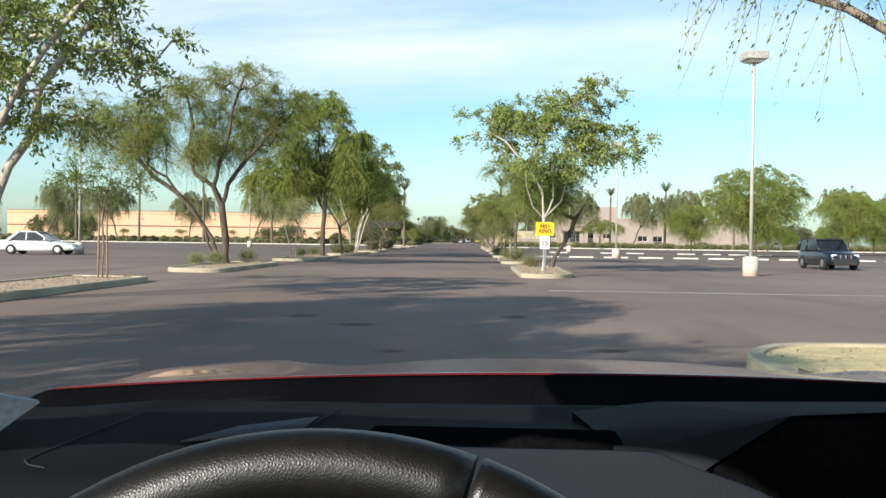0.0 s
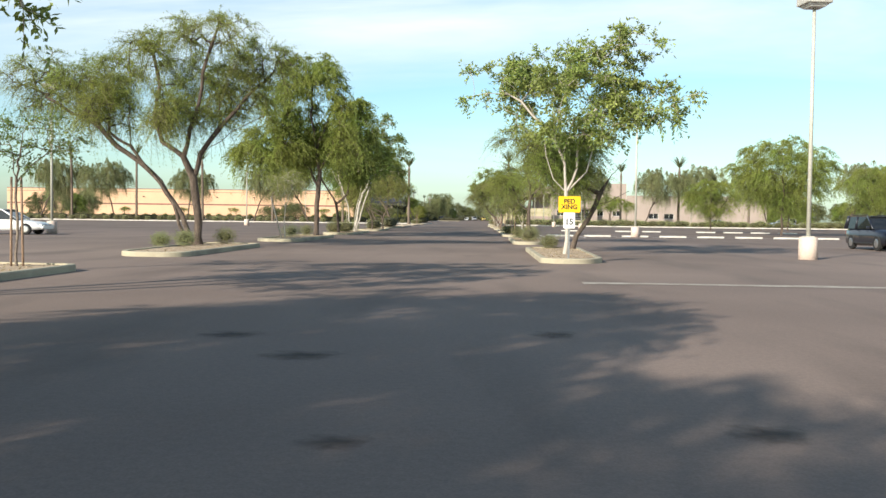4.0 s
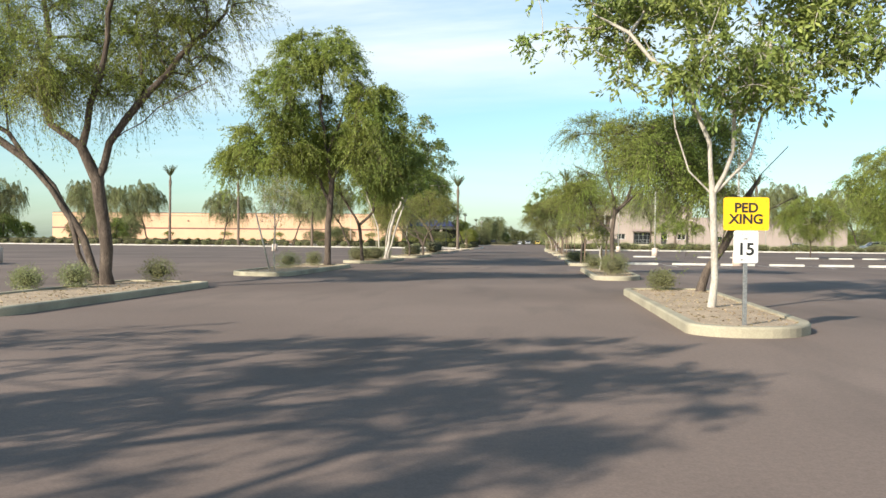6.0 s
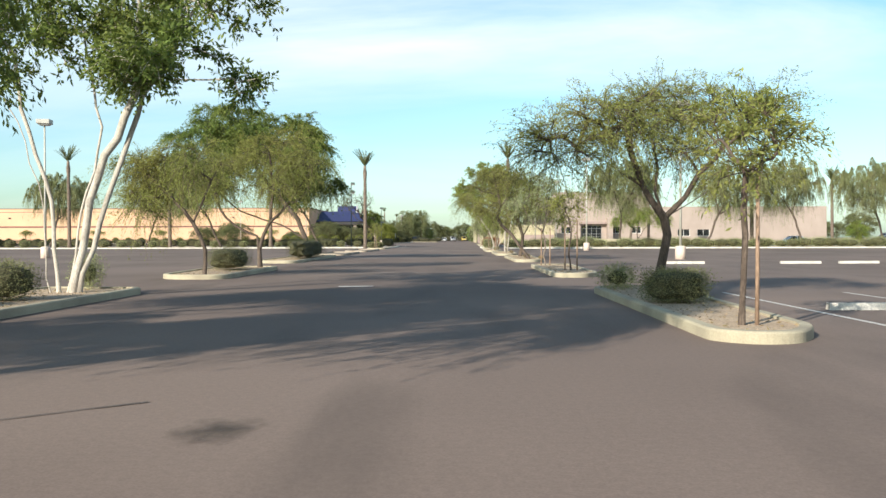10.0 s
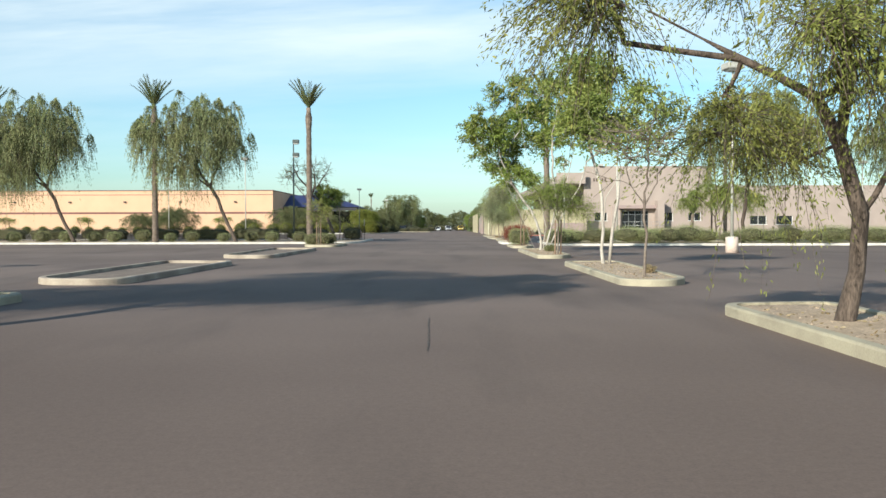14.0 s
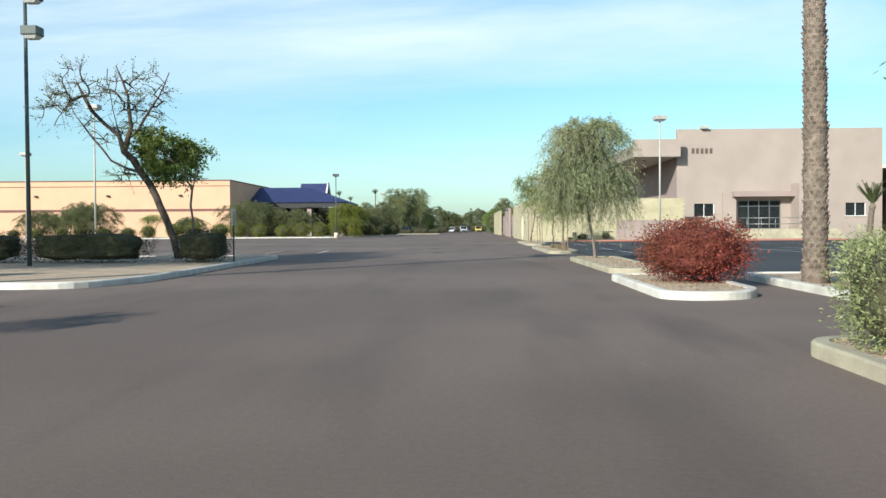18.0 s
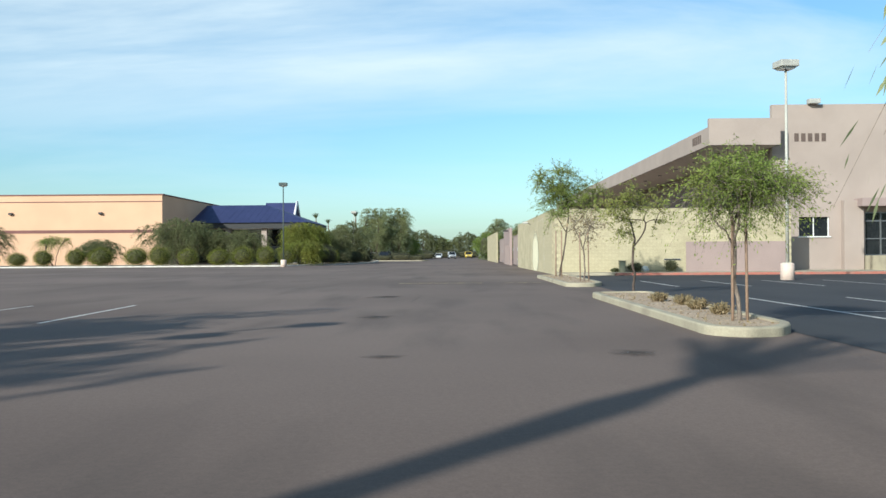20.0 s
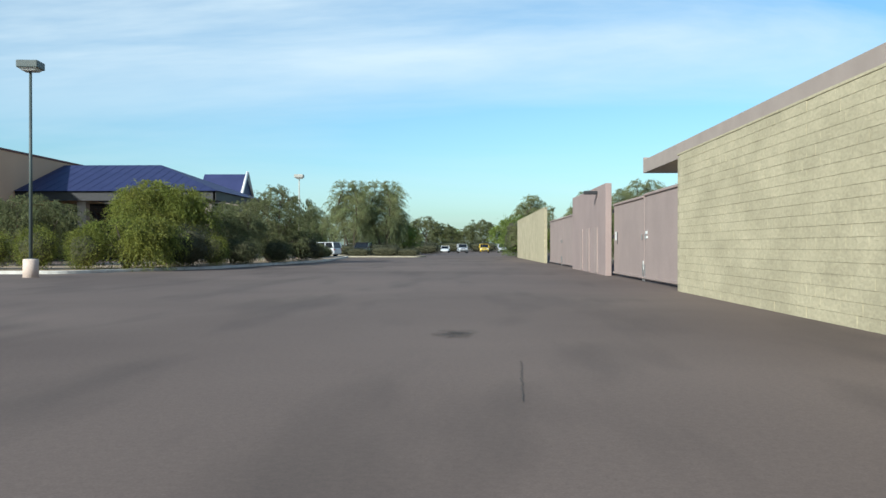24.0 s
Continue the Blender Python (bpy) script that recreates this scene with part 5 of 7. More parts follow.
# ---- orange store ----
store = thing("store_building", (0, 0, 0), "large orange stucco store with brown bands and a blue roof", "building")
SX, SY = -42.3, 298.7
slab("front_wall", (118, 0.5, 9.75), (SX - 118, SY, -0.1), M_ORANGE, store)
slab("side_wall", (0.5, 95, 9.75), (SX - 0.5, SY + 0.5, -0.1), M_ORANGE, store)
slab("roof", (117.4, 94, 0.3), (SX - 118, SY + 0.5, 8.8), M_SOFFIT, store)
slab("back_wall", (118, 0.5, 9.7), (SX - 118, SY + 95.5, -0.1), M_ORANGE, store)
slab("brown_band", (118.1, 0.06, 0.42), (SX - 118, SY - 0.06, 4.45), M_BAND, store, "brown band")
slab("upper_line", (118.1, 0.04, 0.12), (SX - 118, SY - 0.04, 8.7), M_BAND, store)
slab("coping", (118.2, 0.7, 0.16), (SX - 118, SY - 0.1, 9.65), M_BAND, store)
slab("brown_band", (0.06, 95, 0.42), (SX, SY + 0.5, 4.45), M_BAND, store)
slab("coping", (0.7, 95.5, 0.16), (SX - 0.6, SY + 0.6, 9.66), M_BAND, store)
for k in range(9):
    part("wall_light", box((0.5, 0.35, 0.3), (SX - 8.5 - 12.5 * k, SY - 0.2, 7.0), 0.04), M_DARK, store, "dark wall light")


def hip(x0, x1, y0, y1, z0, z1, end):
    """A hip roof that butts against the store at x0, with its ridge along x."""
    bm = bmesh.new()
    ym = (y0 + y1) / 2
    e = [bm.verts.new(p) for p in ((x0, y0, z0), (x1, y0, z0), (x1, y1, z0), (x0, y1, z0))]
    a, b = bm.verts.new((x0, ym, z1)), bm.verts.new((x1 - end, ym, z1))
    bm.faces.new((e[0], e[1], b, a)); bm.faces.new((e[1], e[2], b)); bm.faces.new((e[2], e[3], a, b)); bm.faces.new((e[3], e[0], a)); bm.faces.new(e[::-1])
    return bm


blue = part("blue_roof", hip(SX, -24.0, 311, 331, 6.2, 9.4, 8.5), M_ROOF_BLUE, store, "blue metal hip roof over the entrance")
for k in range(18):
    x = SX + 0.6 + k
    t = min(1, (-24.0 - x) / 8.5)
    part("roof_seam", tube([(x, 311, 6.22), (x, 311 + 10 * t, 6.22 + 3.2 * t)], [0.012, 0.012], 4), M_ROOF_BLUE, blue)
slab("fascia", (18.0, 0.25, 0.85), (SX, 311.3, 5.35), M_DARK, store, "dark fascia under the eaves")
slab("fascia", (0.25, 19.4, 0.85), (-24.5, 311.3, 5.35), M_DARK, store, "dark fascia under the eaves")
for k in range(3):
    slab("column", (0.8, 0.8, 5.4), (-25.6, 312 + 8.6 * k, -0.05), M_STUCCO, store, "stucco column")
for k in range(2):
    slab("column", (0.8, 0.8, 5.4), (-31.5 - 5.5 * k, 312, -0.05), M_STUCCO, store, "stucco column")
slab("entrance_front", (17.0, 0.12, 5.2), (SX + 0.4, 316.2, 0.1), M_PANE, store, "dark entrance glazing")
slab("entrance_glass", (0.1, 34, 3.6), (SX + 0.3, 315, 0.1), M_PANE, store, "dark entrance glazing")
gable = thing("gable_roof", (-41.1, 376, 0), "blue gabled roof with white rafters beyond the store entrance", "roof")
bm = bmesh.new()
g = [bm.verts.new(p) for p in ((-3.4, -4, 9.2), (3.4, -4, 9.2), (3.4, 4, 9.2), (-3.4, 4, 9.2), (-3.4, 0, 13.0), (3.4, 0, 13.0))]
bm.faces.new((g[0], g[1], g[5], g[4])); bm.faces.new((g[2], g[3], g[4], g[5])); bm.faces.new((g[0], g[4], g[3])); bm.faces.new((g[1], g[2], g[5])); bm.faces.new((g[3], g[2], g[1], g[0]))
part("roof", bm, M_ROOF_BLUE, gable)
for s in (-1, 1):
    part("rafter", tube([(3.6, s * 4.4, 8.8), (3.6, 0, 13.3)], [0.3, 0.3], 4), M_TRIM, gable, "white rafter")
part("walls", box((6.2, 7.2, 9.3), (0, 0, -0.05)), M_STUCCO, gable)


# ---- trees along the drive ----
G = "trees along the drive"
MESQ = "feathery green mesquite tree with dark leaning trunks on an island"
WHITE = "multi-stemmed tree with pale smooth trunks and green leaves on an island"
YOUNG = "young staked tree with thin green foliage on an island"
tree((2.75, 33.9), WHITE, 6.9, 7.0, "broad", M_LEAF_WHITE, M_BARK_PALE, 11, clumps=170, trunk=0.09, group=G, thin=0.06,
     limbs=(((-0.1, 0.1), (-0.05, 1.2), (-0.1, 2), (-0.15, 2.95), (-0.45, 3.65), (-0.55, 4.45)), ((-0.15, 1.85), (-0.5, 2.45), (-0.75, 3.2), (-0.85, 3.9), (-1.35, 4.85)), ((-0.05, 1.95), (0.25, 2.8), (0.25, 3.55), (0.8, 4.7)), ((0, 2.2), (0.55, 2.7), (0.75, 3.45), (1.55, 4.2), (2.5, 4.8)), ((-0.45, 3.65), (-1.6, 4.95), (-2.3, 5.35))),
     lobes=((-2.3, 5.4, 1.55, 1.2, 3), (0.25, 4.85, 1.6, 1.55, 5), (-0.7, 6.2, 1.4, 0.9, 2), (1.25, 6.1, 1.65, 1.15, 2.5), (2.3, 4.95, 1.35, 1.0, 2)))
tree((3.1, 39.2), MESQ, 6.6, 7.0, "mesquite", M_LEAF_MESQ, M_BARK_DARK, 12, clumps=200, trunk=0.15, group=G,
     limbs=(((0.3, -0.1), (0.5, 0.5), (0.95, 1.15), (1.25, 1.75), (1.4, 2.15), (1.85, 2.85), (2.45, 3.5)), ((1.35, 2.05), (0.9, 2.35), (0.75, 2.95), (0.45, 3.8), (0.2, 4.45)), ((1.25, 1.75), (1.7, 1.8), (2.5, 2.25))),
     lobes=((-1.0, 3.87, 0.68, 0.39, 1.5), (-0.13, 3.55, 1.01, 0.68, 3), (0.72, 3.89, 0.9, 0.79, 3), (-0.32, 3.0, 0.68, 0.39, 1.5), (0.59, 2.91, 0.79, 0.56, 3), (-0.98, 3.27, 0.51, 0.28, 1), (0.45, 2.42, 0.79, 0.28, 1.5), (1.38, 3.25, 0.68, 0.79, 2.5), (1.1, 5.4, 1.6, 0.7, 2)))
tree((2.5, 50.9), MESQ, 6.1, 6.6, "mesquite", M_LEAF_MESQ, M_BARK_DARK, 13, clumps=205, trunk=0.12, thin=0.04, group=G,
     limbs=(((-0.1, 0.05), (-0.1, 0.95), (-0.1, 1.55), (0, 2.25), (-0.05, 2.85), (-0.25, 3.55), (-0.4, 4.2)), ((0.05, 2.25), (0.4, 2.65), (1, 3.2), (1.6, 3.5), (2.35, 4.1)), ((-0.1, 1.5), (-0.6, 1.95), (-0.75, 2.4), (-1.15, 3)), ((0.3, 2.6), (0.6, 3.25), (0.85, 4.25)), ((-0.25, 3.55), (-1, 3.8), (-1.6, 4.1))),
     lobes=((-1.6, 3.7, 0.95, 1.05, 2.5), (-0.25, 4.6, 1.3, 0.9, 3), (1.15, 4.85, 1.3, 0.8, 2.5), (2.35, 4.05, 1.0, 0.65, 2.2), (0.6, 3.9, 1.1, 0.55, 2), (-1.05, 3.1, 0.8, 0.5, 1), (-0.85, 5.4, 1.1, 0.6, 1.5)))
t = tree((2.26, 54.8), YOUNG, 2.1, 1.2, "sapling", M_LEAF_OLIVE, M_BARK_PALE, 14, stems=3, clumps=26, trunk=0.045, clear=0.42, fork=0.4, flat=0.28, group=G)
part("stake", tube([(0.17, 0, -0.15), (0.34, 0.4, 2.0)], [0.032, 0.03], 8), M_STAKE, t, "round brown wooden stake")
part("stake", tube([(0.07, 0.1, -0.15), (0.05, 0.12, 1.0)], [0.03, 0.03], 8), M_STAKE, t, "round brown wooden stake")
tree((2.4, 72.2), "low spreading olive-green palo verde on an island", 4.8, 6.2, "feather", M_LEAF_OLIVE, M_BARK_DARK, 15, clumps=170, trunk=0.13, group=G,
     limbs=(((-0.05, 0.15), (0.15, 0.7), (0.25, 1.2), (0.2, 1.55), (-0.1, 1.95), (-0.25, 2.25), (-0.65, 2.45), (-0.95, 2.7), (-1.6, 3.05)), ((0.1, 1.65), (0, 2.1), (0.05, 2.55), (-0.1, 3.3)), ((0.25, 1.5), (0.6, 1.95), (0.85, 2.45), (1.2, 2.75), (1.5, 3.3)), ((0.4, 1.7), (0.8, 1.9), (1.1, 2.1)), ((-0.25, 2.25), (-0.5, 2.95), (-0.6, 3.6))),
     lobes=((-2, 2.95, 0.85, 0.55, 2.5), (-1, 3.45, 0.95, 0.65, 3), (0.05, 3.85, 1.05, 0.65, 3.5), (1.1, 3.95, 0.95, 0.65, 2.5), (1.7, 3.4, 0.7, 0.6, 2), (0.7, 3, 0.8, 0.4, 1.5)))
t = tree((2.05, 65.8), YOUNG, 3.3, 2.0, "sapling", M_LEAF_OLIVE, M_BARK_DARK, 16, stems=3, clumps=34, trunk=0.055, clear=0.5, fork=0.6, flat=0.24, group=G)
part("stake", tube([(0.2, 0.0, -0.15), (0.23, 0.05, 2.05)], [0.028, 0.026], 8), M_STAKE, t, "round brown wooden stake")
t = tree((2.05, 90.8), YOUNG, 3.9, 3.0, "sapling", M_LEAF_GREY, M_BARK_GREY, 17, stems=3, clumps=60, trunk=0.045, clear=0.36, fork=0.35, flat=0.34, group=G, lean=(-0.2, 0))
staked(t, 1.55, 17, gap=0.2)
t = tree((2.4, 85.5), YOUNG, 3.0, 1.6, "sapling", M_LEAF_OLIVE, M_BARK_DARK, 18, stems=2, clumps=30, trunk=0.04, clear=0.5, fork=0.5, flat=0.28, group=G)
staked(t, 1.8, 18)
tree((2.3, 102.8), "crooked palo verde with a dark leaning trunk on an island", 5.0, 4.6, "wispy", M_LEAF_OLIVE, M_BARK_DARK, 19, clumps=230, trunk=0.13, group=G,
     limbs=(((0.1, 0), (-0.4, 0.65), (-0.9, 1.35), (-1.45, 1.85), (-1.7, 2.3), (-1.5, 2.85), (-1.55, 3.4), (-1.75, 4.15), (-1.85, 4.9)), ((-1.55, 3.4), (-2, 3.65), (-2.55, 3.75), (-3, 4.4)), ((-1.5, 3.1), (-1.05, 3.45), (-0.25, 3.45), (0.4, 3.75), (1.05, 4)), ((-1.5, 2.9), (-0.85, 3.15), (-0.05, 3.05)), ((-1.65, 4.05), (-1.15, 4.4), (-0.15, 4.7))),
     lobes=((-2.55, 4.2, 0.9, 0.6, 2), (-1.75, 4.6, 1.1, 0.55, 2), (-0.55, 4.5, 1.2, 0.55, 2.5), (0.5, 4.05, 0.8, 0.45, 1.5), (-2.45, 2.85, 0.95, 0.55, 2.5), (-0.75, 3.55, 1.2, 0.5, 1.5), (0.35, 3.2, 0.85, 0.6, 2.5)))
# dark bark here carries the shade on the trunk as colour
tree((2.3, 109.4), "palo verde with drooping olive foliage on an island", 5.8, 8.2, "mesquite", M_LEAF_OLIVE, M_BARK_DARK, 20, clumps=110, trunk=0.15, group=G,
     limbs=(((0, -0.1), (0.15, 0.6), (0.2, 1.3), (-0.05, 2.15), (-0.35, 2.7), (-1.25, 3.15), (-1.7, 3.4), (-2.35, 3.75)), ((0.15, 1.15), (0.6, 1.95), (1.25, 2.8)), ((-0.05, 2.25), (0.05, 3.05), (-0.1, 3.7)), ((-1.25, 3.15), (-2, 3.25), (-2.65, 3.35))),
     lobes=((-0.3, 4.9, 1.7, 0.55, 2.5), (-2.6, 3.6, 1.15, 0.5, 3), (-1.1, 3.6, 1, 0.6, 3), (-1.4, 2.45, 0.5, 0.55, 2), (-0.5, 2.1, 0.4, 0.6, 1.5), (0.15, 2.9, 1, 0.75, 3), (1.4, 3.05, 1.1, 0.8, 3), (-0.3, 4.25, 1.7, 0.6, 3)))
t = tree((2.15, 126.2), WHITE, 6.6, 3.6, "broad", M_LEAF_WHITE, M_BARK_PALE, 21, clumps=112, trunk=0.075, group=G, thin=0.04,
     limbs=(((0.2, 0), (0.2, 1.05), (0.15, 2.05), (-0.05, 2.95), (-0.25, 3.75), (-0.25, 4.75), (-0.45, 5.75)), ((0.2, 1.25), (0.25, 2.05), (0.65, 2.65), (1.05, 3), (1.45, 3.85)), ((0.1, 2.35), (-0.3, 3.15), (-0.45, 3.55), (-0.75, 4.25)), ((-0.25, 3.75), (0.25, 4.55), (0.45, 5.35))),
     lobes=((-0.25, 4.45, 0.85, 0.9, 4), (-0.65, 5.15, 0.9, 0.7, 2), (0.45, 5.15, 0.9, 0.9, 2), (1.45, 4.75, 0.9, 0.9, 1.3), (-0.25, 5.95, 1.1, 0.7, 2)))
part("stem", tube([(0.36, 0, -0.15), (0.48, 0, 1.1), (0.62, -0.1, 2.0), (0.66, -0.2, 3.0)], [0.055, 0.05, 0.045, 0.035], 9), M_BARK_PALE, t, "leaning bare cut stem")
t = tree((2.0, 118.9), "thin half-bare young tree on an island", 4.2, 2.8, "bare", M_LEAF_OLIVE, M_BARK_GREY, 23, stems=3, clumps=50, trunk=0.04, clear=0.4, fork=0.4, flat=0.32, group=G)
tree((2.25, 142.3), WHITE, 8.2, 8.2, "broad", M_LEAF_GREEN, M_BARK_PALE, 24, clumps=330, thin=0.06, trunk=0.06, depth=-0.36, group=G,
     limbs=(((-0.35, -0.05), (-0.85, 0.9), (-1.25, 1.75), (-1.75, 2.8), (-2.05, 3.5), (-2.7, 4.5)), ((-0.2, -0.05), (-0.25, 0.9), (-0.7, 1.95), (-1.6, 3.2), (-2.3, 4.8)), ((-0.05, -0.05), (0.05, 1.15), (-0.2, 2.25), (-0.6, 3.6), (-1.1, 5.05), (-1.25, 6.25)), ((0.05, 0), (0.3, 1.15), (0.5, 2.35), (0.25, 3.85), (0.2, 5.6), (0.5, 7.05)), ((0.15, 0.05), (0.8, 1.7), (1.6, 3.05), (1.95, 4.3), (2.5, 4.75), (3.4, 5.7)), ((0.3, 1.3), (1, 3.3), (1.3, 5.15), (1.7, 6.65))),
     lobes=((-3.05, 5.85, 1.1, 1.1, 3), (-2.2, 4.8, 1.3, 1.0, 2.6), (-0.7, 6.25, 1.6, 1.2, 4), (0.6, 5.3, 1.1, 0.95, 1.5), (1.7, 6.5, 1.6, 1.1, 3), (3.4, 5.55, 1, 0.95, 2.5), (-0.2, 7.7, 2.7, 0.95, 4), (-1.4, 3.6, 0.95, 0.65, 1.5)))
t = tree((2.1, 135.6), YOUNG, 3.3, 2.6, "wispy", M_LEAF_MESQ, M_BARK_GREY, 25, clumps=95, trunk=0.05, group=G,
     limbs=(((-0.01, 0), (-0.02, 0.8), (-0.03, 1.33), (-0.22, 1.87), (-0.49, 2.27), (-0.75, 2.47)), ((0.0, 1.3), (0.04, 1.67), (0.37, 2.0), (0.77, 2.13)), ((-0.03, 1.4), (-0.09, 2.13), (-0.05, 2.7))),
     lobes=((-0.8, 2.33, 0.45, 0.45, 2), (-0.75, 2.87, 0.4, 0.4, 1.5), (-0.16, 2.6, 0.5, 0.45, 2), (-0.22, 1.97, 0.5, 0.3, 2), (0.31, 2.73, 0.5, 0.4, 2), (0.42, 2.13, 0.55, 0.4, 2.5), (0.95, 1.9, 0.45, 0.32, 2)))
for x in (-0.13, 0.105):
    part("stake", tube([(x, 0.02, -0.15), (x + 0.02, 0.03, 1.45)], [0.034, 0.03], 8), M_STAKE, t, "round brown wooden stake")
t = tree((2.1, 153.5), YOUNG, 3.4, 2.1, "wispy", M_LEAF_MESQ, M_BARK_GREY, 26, stems=3, clumps=42, trunk=0.04, clear=0.45, fork=0.42, flat=0.28, group=G)
staked(t, 1.95, 26, gap=0.12, count=2)
tree((2.9, 181.4), "weeping grey-green willow-leaved tree on an island", 6.5, 4.0, "willow", M_LEAF_GREY, M_BARK_GREY, 27, clumps=150, trunk=0.08, group=G,
     limbs=(((-0.05, 0), (-0.15, 0.65), (-0.3, 1.4), (-0.4, 2.05), (-0.7, 2.75), (-0.9, 3.6)), ((-0.4, 2.15), (0.05, 2.85), (0.55, 3.45)), ((-0.45, 2.2), (-0.35, 3.15), (-0.25, 4.2))),
     lobes=((-1.35, 3.2, 0.75, 0.8, 3), (-0.45, 3.4, 0.9, 0.95, 4), (0.35, 3.2, 0.65, 0.85, 2.5), (-0.8, 4.5, 0.95, 0.8, 3), (0.05, 4.4, 0.75, 0.8, 2.5)))
t = tree((3.4, 203.2), YOUNG, 3.5, 2.2, "sapling", M_LEAF_OLIVE, M_BARK_DARK, 28, stems=2, clumps=45, trunk=0.05, clear=0.4, fork=0.4, flat=0.28, group=G)
t = tree((2.9, 191.9), YOUNG, 3.05, 2.5, "wispy", M_LEAF_MESQ, M_BARK_GREY, 29, lean=(-0.15, 0), stems=4, clumps=90, trunk=0.05, clear=0.5, fork=0.4, flat=0.26, group=G)
staked(t, 2.1, 29, gap=0.15)
t = tree((3.1, 220.6), YOUNG, 5.8, 3.9, "airy", M_LEAF_MESQ, M_BARK_DARK, 30, clumps=118, trunk=0.055, group=G,
     limbs=(((0.15, 0), (0.3, 0.9), (0.45, 1.7), (0.5, 2.15), (0.6, 2.85), (0.5, 3.9), (0.2, 4.75)), ((0.45, 1.95), (0.8, 2.35), (1.2, 2.85), (1.75, 3.5)), ((0.5, 2.25), (-0.15, 3.25), (-0.65, 4.3))),
     lobes=((-0.05, 4.1, 0.75, 0.75, 4), (0.7, 4.55, 0.85, 0.6, 2.5), (1.1, 3.5, 0.8, 0.55, 2.5), (1.85, 4.1, 0.7, 0.85, 2), (-0.8, 4.8, 0.5, 0.3, 1), (-0.15, 2.9, 0.45, 0.3, 0.8), (0.15, 4.95, 0.8, 0.4, 1.5)))
for x in (-0.02, 0.26):
    part("stake", tube([(x, 0, -0.15), (x + 0.02, 0.02, 2.25)], [0.034, 0.03], 8), M_STAKE, t, "round brown wooden stake")
t = tree((3.4, 213.3), "thin bare young tree between stakes on an island", 3.2, 1.6, "bare", M_LEAF_DRY, M_BARK_GREY, 31, stems=2, clumps=40, trunk=0.045, clear=0.4, fork=0.4, flat=0.3, group=G)
staked(t, 2.0, 31, gap=0.2)

# the next two trees stay out of view, added to shade the drive
tree((-9.9, -4.2), MESQ, 8.6, 9.6, "lot", M_LEAF_MESQ, M_BARK_DARK, 39, lean=(0.0, 0), stems=3, clumps=340, trunk=0.2, clear=0.3, fork=0.26, flat=0.36, group=G)
tree((-9.8, 4.6), MESQ, 8.2, 8.4, "lot", M_LEAF_MESQ, M_BARK_DARK, 40, lean=(0.4, 0), stems=3, clumps=280, trunk=0.15, clear=0.34, fork=0.26, flat=0.34, group=G)
tree((-9.6, 15.4), WHITE, 6.9, 7.2, "broad", M_LEAF_WHITE, M_BARK_PALE, 41, lean=(1.0, 0.6), stems=4, clumps=120, trunk=0.11, clear=0.42, spread=0.2, flat=0.31, group=G, thin=0.1)
t = tree((-9.9, 23.3), YOUNG, 3.6, 2.9, "sapling", M_LEAF_DARK, M_BARK_GREY, 42, stems=3, clumps=40, trunk=0.035, clear=0.5, fork=0.5, flat=0.24, group=G)
staked(t, 1.9, 42, gap=0.12)
tree((-10.5, 38.3), MESQ, 8.7, 10.0, "mesquite", M_LEAF_MESQ, M_BARK_DARK, 43, clumps=500, trunk=0.17, group=G,
     limbs=(((-0.32, 0.02), (-0.32, 1.37), (-0.41, 2.54), (-0.76, 3.32), (-0.47, 4.29), (-0.03, 5.36), (0.29, 6.86), (0.73, 7.92)), ((-0.54, 0.06), (-1.03, 1.13), (-1.92, 2.41), (-2.7, 3.1), (-3.71, 3.75), (-4.38, 4.51), (-5.06, 5.38), (-5.51, 6.25)), ((-0.71, 0.06), (-1.36, 1.6), (-2.25, 2.76), (-3.03, 3.75), (-3.93, 4.29)), ((-0.36, 2.3), (-0.23, 3.43), (0.52, 4.5), (1.39, 5.57), (2.48, 6.63)), ((-0.76, 3.32), (-1.58, 3.86), (-1.92, 4.72), (-1.81, 6.01), (-2.14, 7.3)), ((-4.38, 4.51), (-5.51, 5.05), (-6.42, 5.6)), ((-0.23, 3.43), (0.96, 4.29), (2.16, 4.93))),
     lobes=((-5.17, 6.03, 1.69, 1.58, 4), (-3.59, 5.05, 1.37, 1.05, 2.5), (-2.03, 5.05, 1.47, 0.95, 2.5), (-0.54, 6.22, 1.69, 1.26, 3), (-2.03, 7.2, 1.37, 1.05, 2), (1.06, 6.11, 1.47, 1.37, 2.5), (2.26, 6.95, 1.37, 1.05, 2), (0.29, 7.82, 1.69, 0.84, 2), (-3.93, 6.56, 1.16, 0.95, 2), (-0.25, 5.04, 1.26, 0.74, 1.5), (-7.32, 6.47, 1.47, 1.47, 2.5)))
tree((-9.9, 57.5), "dense green mesquite with drooping foliage on an island", 9.9, 8.6, "dense", M_LEAF_MESQ, M_BARK_DARK, 44, clumps=380, trunk=0.22, group=G,
     limbs=(((0, 0.1), (0.05, 1.85), (0.25, 3.85), (0, 5.05), (-0.25, 7.1), (-0.1, 8.9)), ((0.15, 3.05), (-0.85, 4.65), (-2.3, 5.85), (-3.95, 5.2)), ((0.25, 4.05), (1.2, 5.3), (2.4, 6.5)), ((0, 5.05), (-1.5, 6.85), (-2.15, 8.05)), ((0, 4.85), (0.75, 7.1), (1.55, 8.3))),
     lobes=((-0.25, 7.5, 3, 2, 6), (-0.3, 9.5, 2.2, 1.2, 3), (-3.95, 4.9, 1.6, 0.8, 2), (-2.1, 5.45, 1.8, 1.4, 3), (0.2, 5.3, 1.6, 1.2, 3), (2.3, 6.3, 1.5, 1.9, 3.5)))
